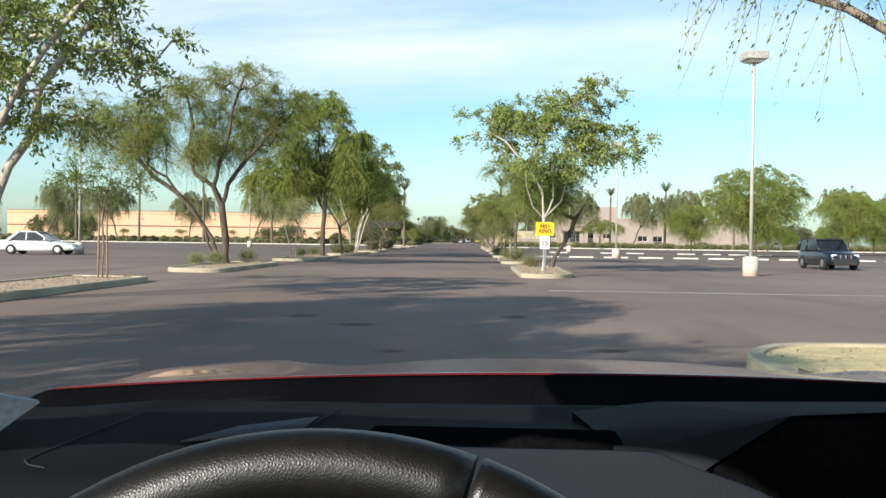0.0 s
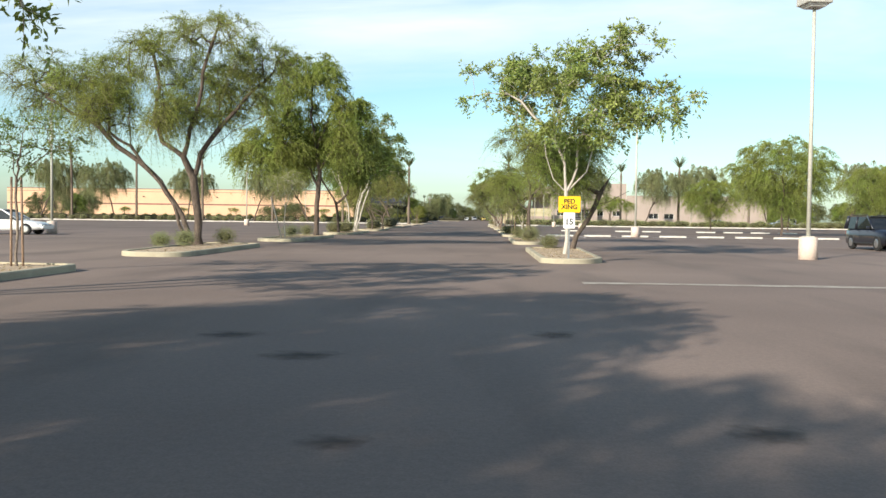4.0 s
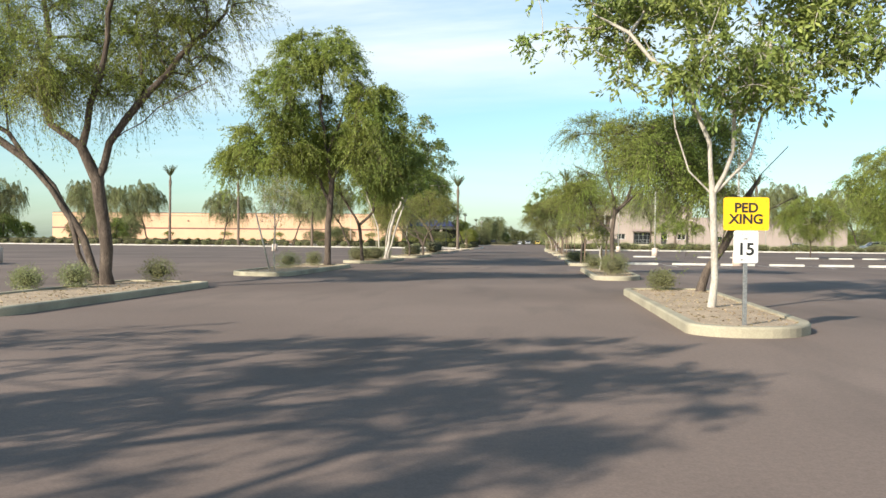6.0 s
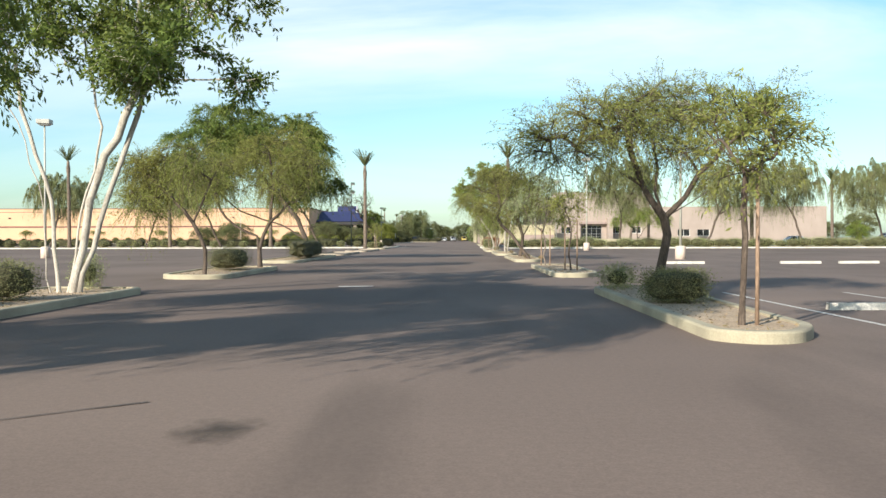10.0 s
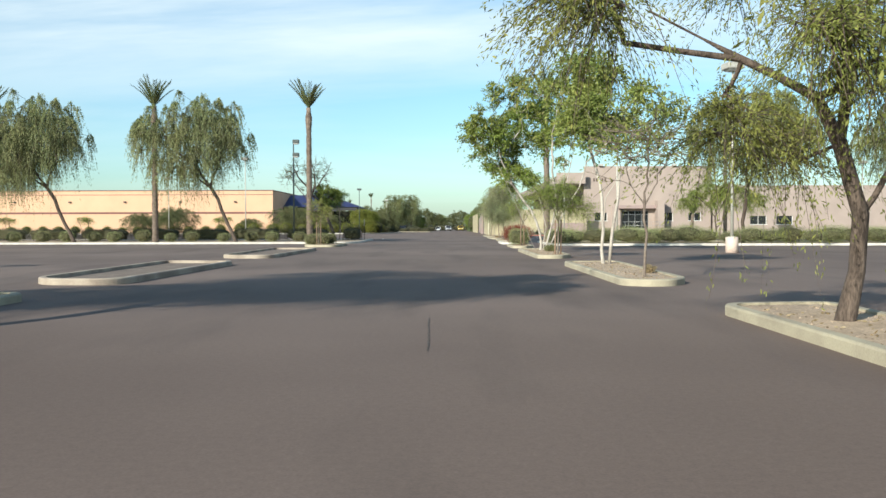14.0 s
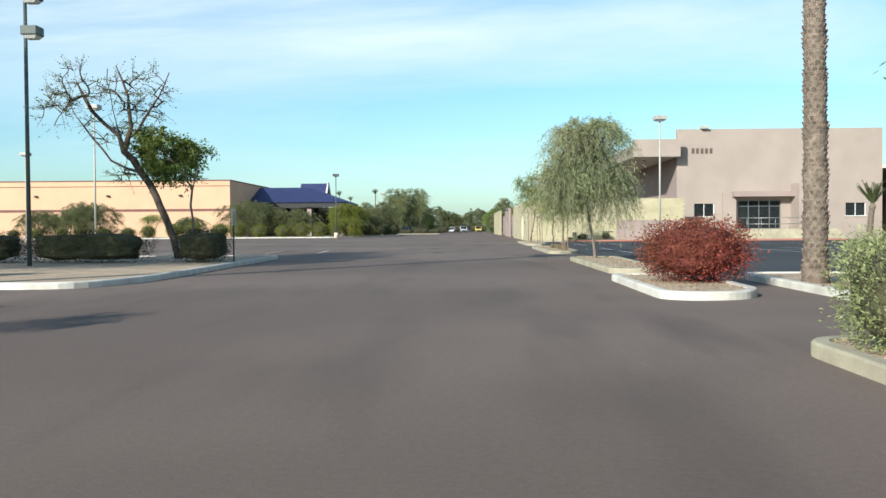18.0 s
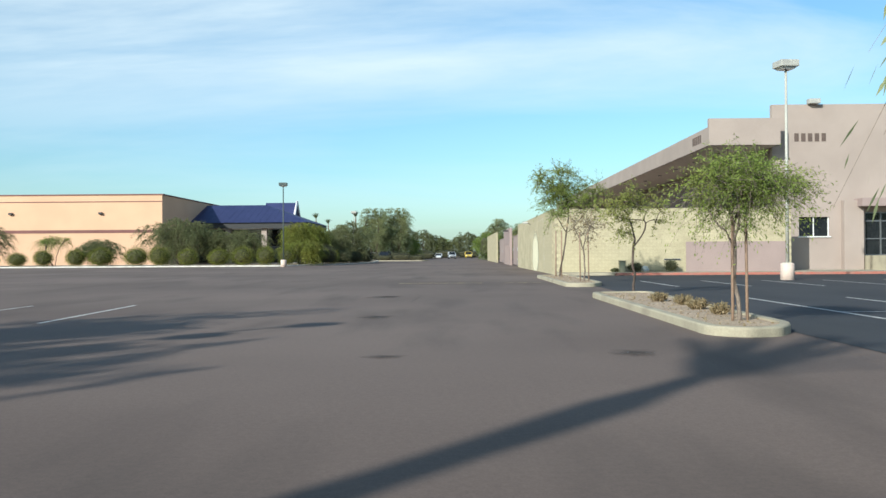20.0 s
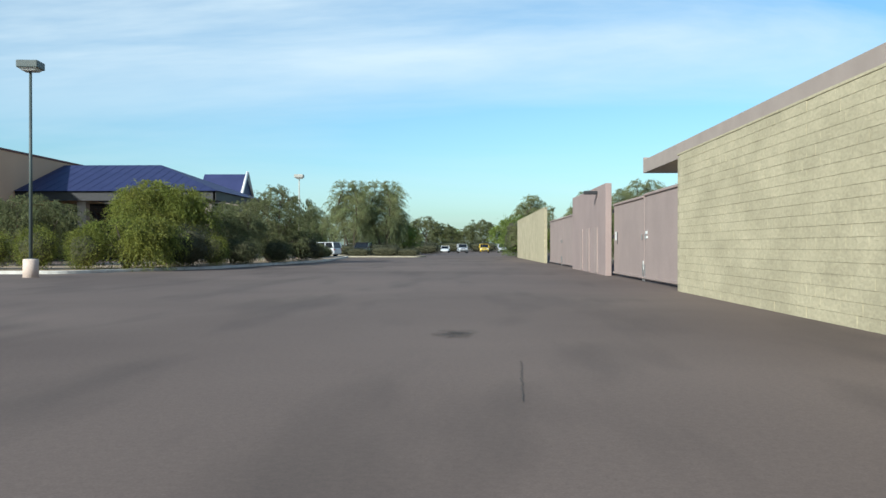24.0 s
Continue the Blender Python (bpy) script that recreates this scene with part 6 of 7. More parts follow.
t = tree((-10.0, 49.5), YOUNG, 3.9, 1.8, "wispy", M_LEAF_OLIVE, M_BARK_PALE, 45, stems=3, clumps=42, trunk=0.035, clear=0.42, fork=0.4, flat=0.28, group=G)
part("stake", tube([(-0.15, 0, -0.1), (-0.75, 0.1, 2.1)], [0.035, 0.03], 8), M_BARK_PALE, t, "leaning pale stake")
tree((-9.8, 65.4), MESQ, 8.6, 8.2, "dense", M_LEAF_MESQ, M_BARK_DARK, 46, clumps=270, trunk=0.14, group=G,
     limbs=(((0, 0.05), (-0.05, 1.1), (-0.15, 2), (-0.35, 2.4), (-1.1, 3.6), (-1.9, 4.15), (-2.85, 4.2), (-3.65, 4.65)), ((-0.05, 1.9), (0.6, 2.7), (0.8, 3.9), (1.4, 4.9), (2.2, 5.75)), ((-1.1, 3.6), (-1.35, 4.9), (-2, 5.95)), ((0.65, 3), (-0.1, 4.45), (-0.2, 5.65))),
     lobes=((-1.3, 5.3, 1.45, 1.05, 4), (-2.85, 5.15, 1.2, 1.2, 3), (0.15, 5, 1.45, 1.05, 4), (2.1, 5.35, 1.45, 0.95, 4), (-0.05, 6.6, 2.65, 0.95, 5), (1.25, 3.9, 0.95, 0.55, 1)))
tree((-10.0, 73.0), WHITE, 8.2, 7.2, "broad", M_LEAF_DARK, M_BARK_PALE, 47, clumps=185, trunk=0.08, group=G,
     limbs=(((-0.25, 0.1), (-0.5, 1.8), (-0.95, 3.25), (-1.35, 4.1), (-1.9, 5.1)), ((-0.1, 0.1), (-0.35, 1.95), (-1.1, 4), (-1.35, 5.25)), ((0.05, 0.1), (0.35, 2.15), (0.65, 3.6), (0.3, 4.9), (-0.05, 6.35)), ((0.3, 0.1), (0.8, 1.95), (1.4, 3.85), (1.95, 5.55), (2.9, 6.8)), ((0.2, 0.15), (0.5, 1.95), (1.4, 4.3), (1.45, 6.3))),
     lobes=((2.65, 4.75, 1.1, 0.65, 2.5), (1.1, 5.1, 1.2, 0.8, 2.5), (-0.6, 5.2, 0.95, 0.9, 2), (3.7, 4.5, 0.55, 0.4, 0.8), (-0.2, 6.35, 1.65, 1.45, 3), (1.8, 6.85, 1.8, 1.45, 4), (3.25, 6.25, 1.35, 1.3, 3), (2.5, 4.85, 1.45, 0.8, 2), (1.1, 8.3, 2.35, 1.1, 3), (-1.7, 6, 1.3, 1.3, 1.5)))
tree((-9.7, 81.9), "small crooked olive tree on an island", 4.9, 3.2, "mesquite", M_LEAF_OLIVE, M_BARK_DARK, 48, clumps=90, trunk=0.09, group=G,
     limbs=(((0.15, 0), (0.2, 0.8), (-0.2, 1.65), (-0.5, 2.05), (-1.1, 2.65), (-1.65, 3.2)), ((-0.3, 1.85), (0.2, 2.5), (0.6, 3.35))),
     lobes=((-1.55, 3.2, 1.2, 0.85, 4), (-0.25, 3.65, 1.15, 0.8, 3), (-1.65, 2.35, 0.85, 0.55, 1.5), (-2.4, 3.45, 0.65, 0.5, 1)))
# leaf colour darkened to stand in for this crown's backlit shade
tree((-10.6, 106.6), "broad dark mesquite leaning over a clipped bush", 9.2, 11.6, "dense", M_LEAF_DARK, M_BARK_DARK, 49, clumps=430, trunk=0.22, group=G,
     limbs=(((0.25, -0.1), (0.05, 1.15), (-0.45, 2.3), (-1.2, 3.2), (-2.2, 4.35), (-3.15, 5.8)), ((0.1, 0.9), (-0.5, 1.4), (-1.4, 1.95), (-2.5, 2.3), (-3.8, 2.8), (-5.05, 3.75)), ((-1, 3), (-0.1, 3.7), (0.7, 5)), ((-1.7, 3.9), (-1.25, 5.8), (-0.9, 7.25))),
     lobes=((-3.15, 6.15, 2.25, 1.9, 6), (-0.9, 7.25, 1.9, 1.45, 4), (0.55, 5.8, 1.3, 1.75, 4), (-1.05, 4.7, 1.45, 0.95, 2.5), (-5.55, 5.8, 2.4, 2.25, 5), (1.15, 4.5, 0.7, 0.65, 1), (-3.75, 7.9, 3.2, 1.45, 5)))
tree((-10.2, 89.2), "spreading olive mesquite with crossing limbs on an island", 6.2, 5.6, "mesquite", M_LEAF_OLIVE, M_BARK_DARK, 50, clumps=130, trunk=0.13, group=G,
     limbs=(((0.8, -0.1), (0.75, 0.7), (0.65, 1.25), (-0.2, 1.65), (-0.85, 2.35), (-1.1, 3.35)), ((0.75, 0.8), (1.15, 1.8), (1.95, 2.65), (2.7, 3.75)), ((1.15, 1.75), (1.35, 3.15), (1.15, 4.5))),
     lobes=((-0.7, 3.6, 1.4, 1.15, 3), (1.35, 4.6, 1.7, 1.05, 4), (1.2, 3.35, 1.35, 0.75, 1.5), (2.7, 4.0, 0.9, 1, 1.5)))
t = tree((-10.9, 156.0), YOUNG, 3.2, 1.9, "sapling", M_LEAF_OLIVE, M_BARK_GREY, 51, stems=3, clumps=45, trunk=0.035, clear=0.45, fork=0.4, flat=0.28, group=G)
staked(t, 1.9, 51, gap=0.14)
tree((6.1, 8.9), "tree with drooping sprays of small leaves over the corner bed", 6.0, 9.4, "spray", M_LEAF_WHITE, M_BARK_GREY, 52, stems=5, clumps=170, trunk=0.14, clear=0.62, fork=0.45, spread=0.36, flat=0.16, group=G)
tree((-12.76, 183.6), "small dark-leaved tree with a thin grey stem beside the hedge", 5.0, 3.2, "broad", M_LEAF_DARK, M_BARK_GREY, 54, clumps=90, trunk=0.07,
     limbs=(((-0.26, 0.32), (-0.14, 1.51), (-0.15, 2.78), (-0.74, 3.69), (-1.33, 4.29)), ((-0.15, 2.78), (0.02, 3.83), (-0.27, 4.72))),
     lobes=((-1.33, 4.21, 1.1, 0.95, 4), (-0.28, 4.35, 0.66, 0.66, 2), (-1.93, 4.74, 0.66, 0.66, 1.5), (-0.89, 3.54, 1.03, 0.51, 2)))
tree((-13.31, 183.2), "half-bare leaning tree among clipped hedges", 8.0, 6.0, "bare", M_LEAF_DARK, M_BARK_DARK, 53, clumps=120, trunk=0.2,
     limbs=(((-0.0, 0.01), (-0.43, 1.2), (-0.94, 2.46), (-1.6, 3.46), (-2.26, 4.28), (-2.61, 5.46), (-2.89, 6.64), (-3.02, 7.67)), ((-1.6, 3.46), (-2.79, 3.91), (-3.52, 4.81), (-4.26, 5.77), (-4.62, 6.66)), ((-2.26, 4.28), (-1.94, 5.31), (-1.99, 6.48), (-2.42, 7.66)), ((-2.1, 4.57), (-1.41, 5.59), (-0.8, 6.47), (-0.41, 7.42)), ((-2.62, 5.02), (-3.5, 5.91), (-4.08, 7.1))),
     lobes=((-3.34, 6.79, 1.18, 0.88, 3), (-2.14, 6.78, 0.88, 1.32, 3), (-4.26, 5.77, 0.81, 1.03, 3), (-3.36, 5.32, 1.03, 0.73, 2), (-0.95, 6.47, 0.73, 1.18, 2), (-2.35, 3.32, 0.73, 0.37, 1), (-1.56, 5.6, 0.73, 0.88, 2)))

# weeping trees and palms in the beds
WEEP = "weeping grey-green tree with hanging foliage in a gravel bed"
weep = tree((-19.2, 168.4), WEEP, 11.9, 10.8, "weep", M_LEAF_WEEP, M_BARK_DARK, 61, lean=(-3.3, 0), stems=3, clumps=230, trunk=0.2, clear=0.42, fork=0.36, flat=0.31, group="weeping trees")
for k, (x, y, s, a) in enumerate(((-32.0, 168.4, 1.0, 12), (-44, 175, 0.95, 150), (-57, 174, 0.9, 260), (-71, 175, 1.0, 70), (-86, 174, 1.05, 200), (-101, 175, 1.1, 300),
                                  (18.2, 161, 0.92, 80), (28.5, 162, 0.9, 190), (40, 161, 0.95, 290), (50.5, 162, 0.9, 20), (63, 161, 1.0, 130), (76, 162, 0.95, 230))):
    c2 = copy_thing(weep, pose(x, y, 0.1, 0, 0, a))
    c2.scale = (s, s, s)
for k, (x, y, h, c) in enumerate(((-13.2, 166.9, 10.4, 2.25), (-25.6, 168.3, 10.8, 2.25), (-38.9, 169, 10.6, 2.2), (-52.3, 169.5, 11.4, 2.2), (-65.5, 171, 12.3, 2.2), (-78.5, 172, 12.6, 2.2),
                                  (5.0, 166.2, 11.2, 2.25), (35.5, 166, 10.6, 2.2), (54, 186, 9.6, 2.2))):
    palm((x, y), h, 70 + k, "tall fan palm with a rough brown trunk", crown=c, fronds=22)
tree((28.6, 201.5), "drooping green mesquite with a dark trunk beside the entrance lot", 7.4, 10.0, "dense", M_LEAF_MESQ, M_BARK_DARK, 92, clumps=150, trunk=0.15,
     limbs=(((0, 0), (-0.15, 1.0), (-0.3, 2.2), (-1.2, 3.6), (-2.6, 4.6)), ((-0.1, 0.9), (0.6, 2.2), (1.6, 3.4), (3.0, 4.2)), ((-0.3, 2.2), (0.1, 4.0), (0.2, 5.4))),
     lobes=((-2.8, 4.6, 1.9, 1.3, 3), (-0.6, 5.6, 2.0, 1.5, 3.5), (1.6, 5.0, 2.0, 1.4, 3), (3.7, 4.1, 1.6, 1.2, 2.5), (0.4, 4.0, 1.8, 0.8, 2)))
palm((32.0, 209.4), 12.0, 91, "tall fan palm with arching fronds beside the entrance lot", crown=2.1, fronds=26)
palm((31.4, 222.5), 3.0, 90, "short palm with arching fronds beside the entrance", crown=1.9, trunk=0.22)

# trees out in the lots and in the distance
FAR = "distant green tree beyond the parking lots"
far_a = tree((26.7, 85), "round green mesquite in the open lot", 9.0, 9.6, "lot", M_LEAF_MESQ, M_BARK_DARK, 81, stems=3, clumps=350, trunk=0.15, clear=0.2, fork=0.24, flat=0.4, group="lot trees")
for k, (x, y, s, a) in enumerate(((24.6, 101, 0.66, 200), (45, 108, 0.9, 60), (58, 92, 1.0, 150), (42, 128, 0.85, 250), (60, 135, 0.95, 20), (76, 118, 1.1, 80))):
    c2 = copy_thing(far_a, pose(x, y, 0.0, 0, 0, a)); c2.scale = (s, s, s)
far_b = tree((-60, 420), FAR, 8.5, 9.5, "far", M_LEAF_DUSK, M_BARK_DARK, 82, stems=3, clumps=190, trunk=0.18, clear=0.03, flat=0.47, group="distant trees", twig_lines=False)
far_c = tree((-40, 430), FAR, 7.0, 7.0, "far", M_LEAF_GREEN, M_BARK_DARK, 83, stems=3, clumps=150, trunk=0.15, clear=0.03, flat=0.47, group="distant trees", twig_lines=False)
far_d = tree((-18.8, 362), "tall feathery grey-green tree beyond the shrubs", 11.5, 8.0, "lot", M_LEAF_WEEP, M_BARK_DARK, 84, stems=4, clumps=430, trunk=0.18, clear=0.02, flat=0.48, group="distant trees", twig_lines=False)
rng = random.Random(5)
for k in range(84):
    src = (far_b, far_c, far_b)[k % 3]
    x = -165 + 4.0 * k + rng.uniform(-2.5, 2.5)
    y = 455 + rng.uniform(-22, 40) + (25 if -12 < x < 6 else 0)
    s = rng.uniform(0.75, 1.25)
    c2 = copy_thing(src, pose(x, y, 0, 0, 0, rng.uniform(0, 360))); c2.scale = (s, s, s * rng.uniform(0.85, 1.2))
for k in range(26):   # the lots' far left edge
    src = (far_b, far_c, far_d)[k % 3]
    s = rng.uniform(0.75, 1.15)
    c2 = copy_thing(src, pose(-118 + rng.uniform(-9, 9), 40 + 9.5 * k, 0, 0, 0, rng.uniform(0, 360))); c2.scale = (s, s, s)
for x, y, s in ((12.0, 303, 0.6), (9.8, 300, 0.52), (7.2, 300, 0.5), (8.8, 306, 0.5), (6.8, 352, 0.75), (7.5, 268, 0.42)):   # tops over the yard walls
    c2 = copy_thing(far_d, pose(x, y, 0, 0, 0, 60 * x)); c2.scale = (s, s, s)
for k, (x, y, s) in enumerate(((-14.4, 366, 1.03), (-30, 395, 0.8), (-11.6, 372, 0.72), (-28, 352, 0.7), (12, 352, 0.55), (9, 343, 0.5), (16, 330, 0.6), (10.5, 362, 0.6), (14, 285, 0.55))):
    c2 = copy_thing(far_d if k < 2 else far_c, pose(x, y, 0, 0, 0, 50 * k)); c2.scale = (s, s, s)
for k in range(16):
    s = rng.uniform(0.7, 1.0)
    c2 = copy_thing((far_b, far_c)[k % 2], pose(98 + rng.uniform(-5, 8), 150 + 13 * k, 0, 0, 0, rng.uniform(0, 360))); c2.scale = (s, s, s)
far_palm = palm((-62, 470), 13.5, 95, "distant fan palm beyond the lots", crown=2.0, group="distant palms", fronds=26)
for x, y, s in ((-55, 468, 0.9), (-49, 476, 1.0), (-44, 470, 0.85), (-36, 480, 1.05), (-30, 478, 0.85), (-68, 480, 0.95), (-24, 486, 0.9), (22, 480, 0.8)):
    c2 = copy_thing(far_palm, pose(x, y, 0, 0, 0, 40)); c2.scale = (s, s, s)


# ---- bushes, hedges and shrubs ----
CLIP = "clipped olive-green bush on a gravel island"
DRYB = "dry grey-brown shrub on a gravel island"
SAGE = "low grey-green shrub in a gravel bed"
for k, (x, y, sx, sz, lab) in enumerate(((2.1, 56.3, 0.85, 0.62, 0), (2.5, 53.4, 0.85, 0.68, 0), (2.6, 51.9, 0.85, 0.72, 0), (2.3, 48.9, 1.0, 0.75, 0), (2.57, 39.51, 0.62, 0.5, 0), (1.9, 73.8, 0.8, 0.55, 1),
                                         (-11.3, 35.6, 0.6, 0.5, 1), (-10.9, 36.9, 0.7, 0.55, 1), (-10.3, 40.0, 0.8, 0.6, 0), (-10.3, 52.4, 1.0, 0.65, 1), (-10.2, 56.2, 0.7, 0.6, 0), (-10.0, 74.2, 0.7, 0.8, 1), (2.3, 140.2, 0.5, 0.3, 0))):
    bush((x, y), (sx, sx, sz), 200 + k, M_LEAF_CLIP if lab == 0 else M_LEAF_SAGE, "loose olive-green shrub on a gravel island" if lab == 0 else DRYB, n=3400, leaf_size=(0.05, 0.013), loose=0.2, core=0.55)
for k, (x, y, sx, sy, sz) in enumerate(((2.2, 69.9, 1.15, 1.3, 0.62), (-10.6, 68.6, 1.2, 1.3, 0.75), (-10.1, 70.6, 1.2, 1.3, 0.75), (-9.9, 86.4, 1.5, 2.2, 0.85), 
                                        (-11.5, 157.2, 0.95, 0.95, 0.72), (-11.3, 160.0, 1.05, 1.05, 0.75), (-10.9, 161.3, 0.9, 0.9, 0.7))):
    bush((x, y), (sx, sy, sz), 220 + k, M_LEAF_CLIP, CLIP, n=7000, leaf_size=(0.038, 0.016), square=0.3)
bush((-10.35, 105.7), (1.3, 8.6, 1.15), 239, M_LEAF_BUSH, "long boxy clipped bush under a leaning mesquite", n=15000, leaf_size=(0.05, 0.02), square=0.9)
bush((2.1, 156.4), (1.3, 1.3, 1.05), 240, M_LEAF_SAGE, "dense grey-green bush beside a staked tree", n=9500, leaf_size=(0.045, 0.018), square=0.3)
bush((4.9, 158.6), (1.5, 1.4, 1.0), 241, M_LEAF_SAGE, "dense grey-green bush beside a staked tree", n=8000, leaf_size=(0.045, 0.018), square=0.2)
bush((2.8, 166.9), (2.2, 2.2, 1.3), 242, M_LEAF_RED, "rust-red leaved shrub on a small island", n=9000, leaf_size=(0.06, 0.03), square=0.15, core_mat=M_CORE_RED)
for k, (x, y) in enumerate(((2.9, 197.8), (3.1, 196.4), (3.0, 194.9), (3.0, 193.4))):
    tuft((x, y), 250 + k, M_LEAF_DRY, "dry tufted shrub on a gravel island", 0.34, 150, 0.22)
for k, (x, y) in enumerate(((2.6, 107.2), (2.4, 105.6), (2.9, 101.6), (2.5, 120.6))):
    tuft((x, y), 256 + k, M_LEAF_DRY, "small dry clump under the trees", 0.32, 90, 0.2)

# rows of shrubs in the long beds
proto = [bush((5.5 + 2.2 * k, 160.4), (2.1, 1.9, 1.0 + 0.08 * k), 260 + k, (M_LEAF_SAGE, M_LEAF_CLIP, M_LEAF_SAGE)[k], SAGE, n=11000, leaf_size=(0.055, 0.016), loose=0.2, group="bed shrubs") for k in range(3)]
rng = random.Random(11)
for k in range(3, 68):
    c2 = copy_thing(proto[k % 3], pose(7.2 + 1.42 * k + rng.uniform(-.2, .2), 160.6 - 0.03 * k + rng.uniform(-.4, .5), 0.1, 0, 0, rng.uniform(0, 360)))
    s = rng.uniform(0.8, 1.15); c2.scale = (s, s, s * rng.uniform(0.85, 1.1))
for k, x in enumerate((6.5, 8.7, 10.9, 12.0)):
    c2 = copy_thing(proto[k % 3], pose(x, 161.5 + 0.2 * k, 0.1, 0, 0, 80 * k)); c2.scale = (1.05, 0.9, 0.95)
for k in range(26):
    c2 = copy_thing(proto[(k * 2) % 3], pose(5.8 + 3.4 * k + rng.uniform(-.6, .6), 164.6 - 0.03 * k + rng.uniform(-.8, .8), 0.1, 0, 0, rng.uniform(0, 360)))
    s = rng.uniform(0.75, 1.05); c2.scale = (s, s, s)
rounds = [bush((-14.6 - 2.2 * k, 170.4), (1.1, 1.1, 0.85), 270 + k, (M_LEAF_CLIP, M_LEAF_SAGE)[k], "round clipped shrub in a gravel bed", n=2000, leaf_size=(0.06, 0.03), square=0.1, group="bed shrubs") for k in range(2)]
for k in range(2, 46):
    c2 = copy_thing(rounds[k % 2], pose(-14.6 - 2.1 * k + rng.uniform(-.3, .3), 170.4 + rng.uniform(-.3, .4), 0.1, 0, 0, rng.uniform(0, 360)))
    s = rng.uniform(0.8, 1.2); c2.scale = (s, s, s)
hedge = bush((-15.4, 179.6), (4.6, 1.5, 1.15), 280, M_LEAF_HEDGE, "dark clipped hedge in a gravel bed", n=5200, leaf_size=(0.06, 0.03), square=1.0, name="hedge", group="hedges", category="hedge", loose=0.03)
for k in range(1, 29):
    c2 = copy_thing(hedge, pose(-15.4 - 4.65 * k, 179.6 + rng.uniform(-.15, .15), 0.1, 0, 0, 180 * (k % 2)))
    c2.scale = (1.12, 1, rng.uniform(0.96, 1.03))
end = copy_thing(hedge, pose(-11.3, 179.6, 0.1, 0, 0, 90)); end.scale = (0.5, 1.15, 1.02)
# a signal box on a post by the hedge's end
post = thing("sign_post", (-10.2, 179.6, 0.1), "thin dark sign post seen edge-on beside the hedge", "sign post")
part("post", box((0.05, 0.05, 1.9), (0, 0, -0.1), 0.004), M_DARK, post)
part("board", box((0.03, 0.45, 0.6), (0, 0, 1.3), 0.004), M_METAL, post)

# shrubs before the orange store
big = [tree((-35.2, 284.5), "large loose olive-green shrub before the store", 6.2, 10.5, "lot", M_LEAF_DUSK, M_BARK_DARK, 290, stems=5, clumps=340, trunk=0.1, clear=0.0, flat=0.47, category="shrub", group="store shrubs", name="large_shrub", twig_lines=False),
       tree((-20.3, 286.5), "large rounded yellow-green shrub tree in the bed", 5.7, 6.6, "lot", M_LEAF_STORE, M_BARK_DARK, 291, stems=5, clumps=250, trunk=0.08, clear=0.12, flat=0.42, category="shrub", group="store shrubs", name="large_shrub", twig_lines=False),
       tree((-16.9, 300), "large dusky grey-green shrub at the bed's end", 6.2, 7.4, "lot", M_LEAF_DUSK, M_BARK_DARK, 292, stems=5, clumps=200, trunk=0.08, clear=0.0, flat=0.47, category="shrub", group="store shrubs", name="large_shrub", twig_lines=False)]
for x, y, s, j in ((-28.5, 285.5, 0.75, 0), (-43, 279, 0.55, 0), (-17.8, 292.5, 0.72, 2), (-18.4, 309, 0.6, 2), (-58, 278, 0.95, 0), (-66, 280, 0.75, 0)):
    c2 = copy_thing(big[j], pose(x, y, 0.1, 0, 0, 70 * x)); c2.scale = (s, s, s)
# the bright shrub in front, with lobes of its own
lobes = tree((-19.7, 278.8), "large bright green shrub full to the ground beside the lamp", 3.3, 5.4, "lot", M_LEAF_STORE, M_BARK_DARK, 293, stems=6, clumps=150, trunk=0.05, clear=0.0, flat=0.48, category="shrub", group="store shrubs", name="large_shrub", twig_lines=False)
low = [bush((-23.2, 276.4), (2.1, 2.1, 2.15), 295, M_LEAF_STORE, "round green shrub along the kerb", n=8500, leaf_size=(0.085, 0.034), loose=0.1, group="store shrubs"),
       bush((-25.8, 276.5), (2.5, 2.3, 2.1), 296, M_LEAF_STORE, "broad round green shrub along the kerb", n=9500, leaf_size=(0.085, 0.034), loose=0.1, group="store shrubs"),
       bush((-17.4, 281.6), (3.0, 2.6, 2.3), 297, M_LEAF_HEDGE, "dark dense shrub along the kerb", n=9500, leaf_size=(0.085, 0.034), loose=0.1, group="store shrubs"),
       bush((-16.1, 288.6), (2.4, 2.3, 1.8), 298, M_LEAF_BUSH, "rounded brown-green shrub along the kerb", n=8500, leaf_size=(0.085, 0.034), group="store shrubs")]
for k in range(40):
    x = -28.3 - 3.3 * k + rng.uniform(-.4, .4)
    c2 = copy_thing(low[(1, 0, 0, 1)[k % 4]], pose(x, 276.1 + rng.uniform(-.4, .4), 0.1, 0, 0, rng.uniform(0, 360)))
    s = rng.uniform(0.84, 1.02) * (1 if x > -50 else 0.75); c2.scale = (s * 1.15, s * 1.15, s)
for x, y, s, j in ((-20.9, 276.6, 0.9, 0), (-16.9, 285.0, 0.85, 0), (-18.8, 284.2, 1.15, 1), (-15.3, 295, 0.9, 3), (-15.0, 303, 0.95, 2), (-15.3, 312, 0.8, 3), (-17.6, 322, 0.7, 3), (-17.2, 329, 0.6, 3)):
    c2 = copy_thing(low[j], pose(x, y, 0.1, 0, 0, 50 * x)); c2.scale = (s, s, s)
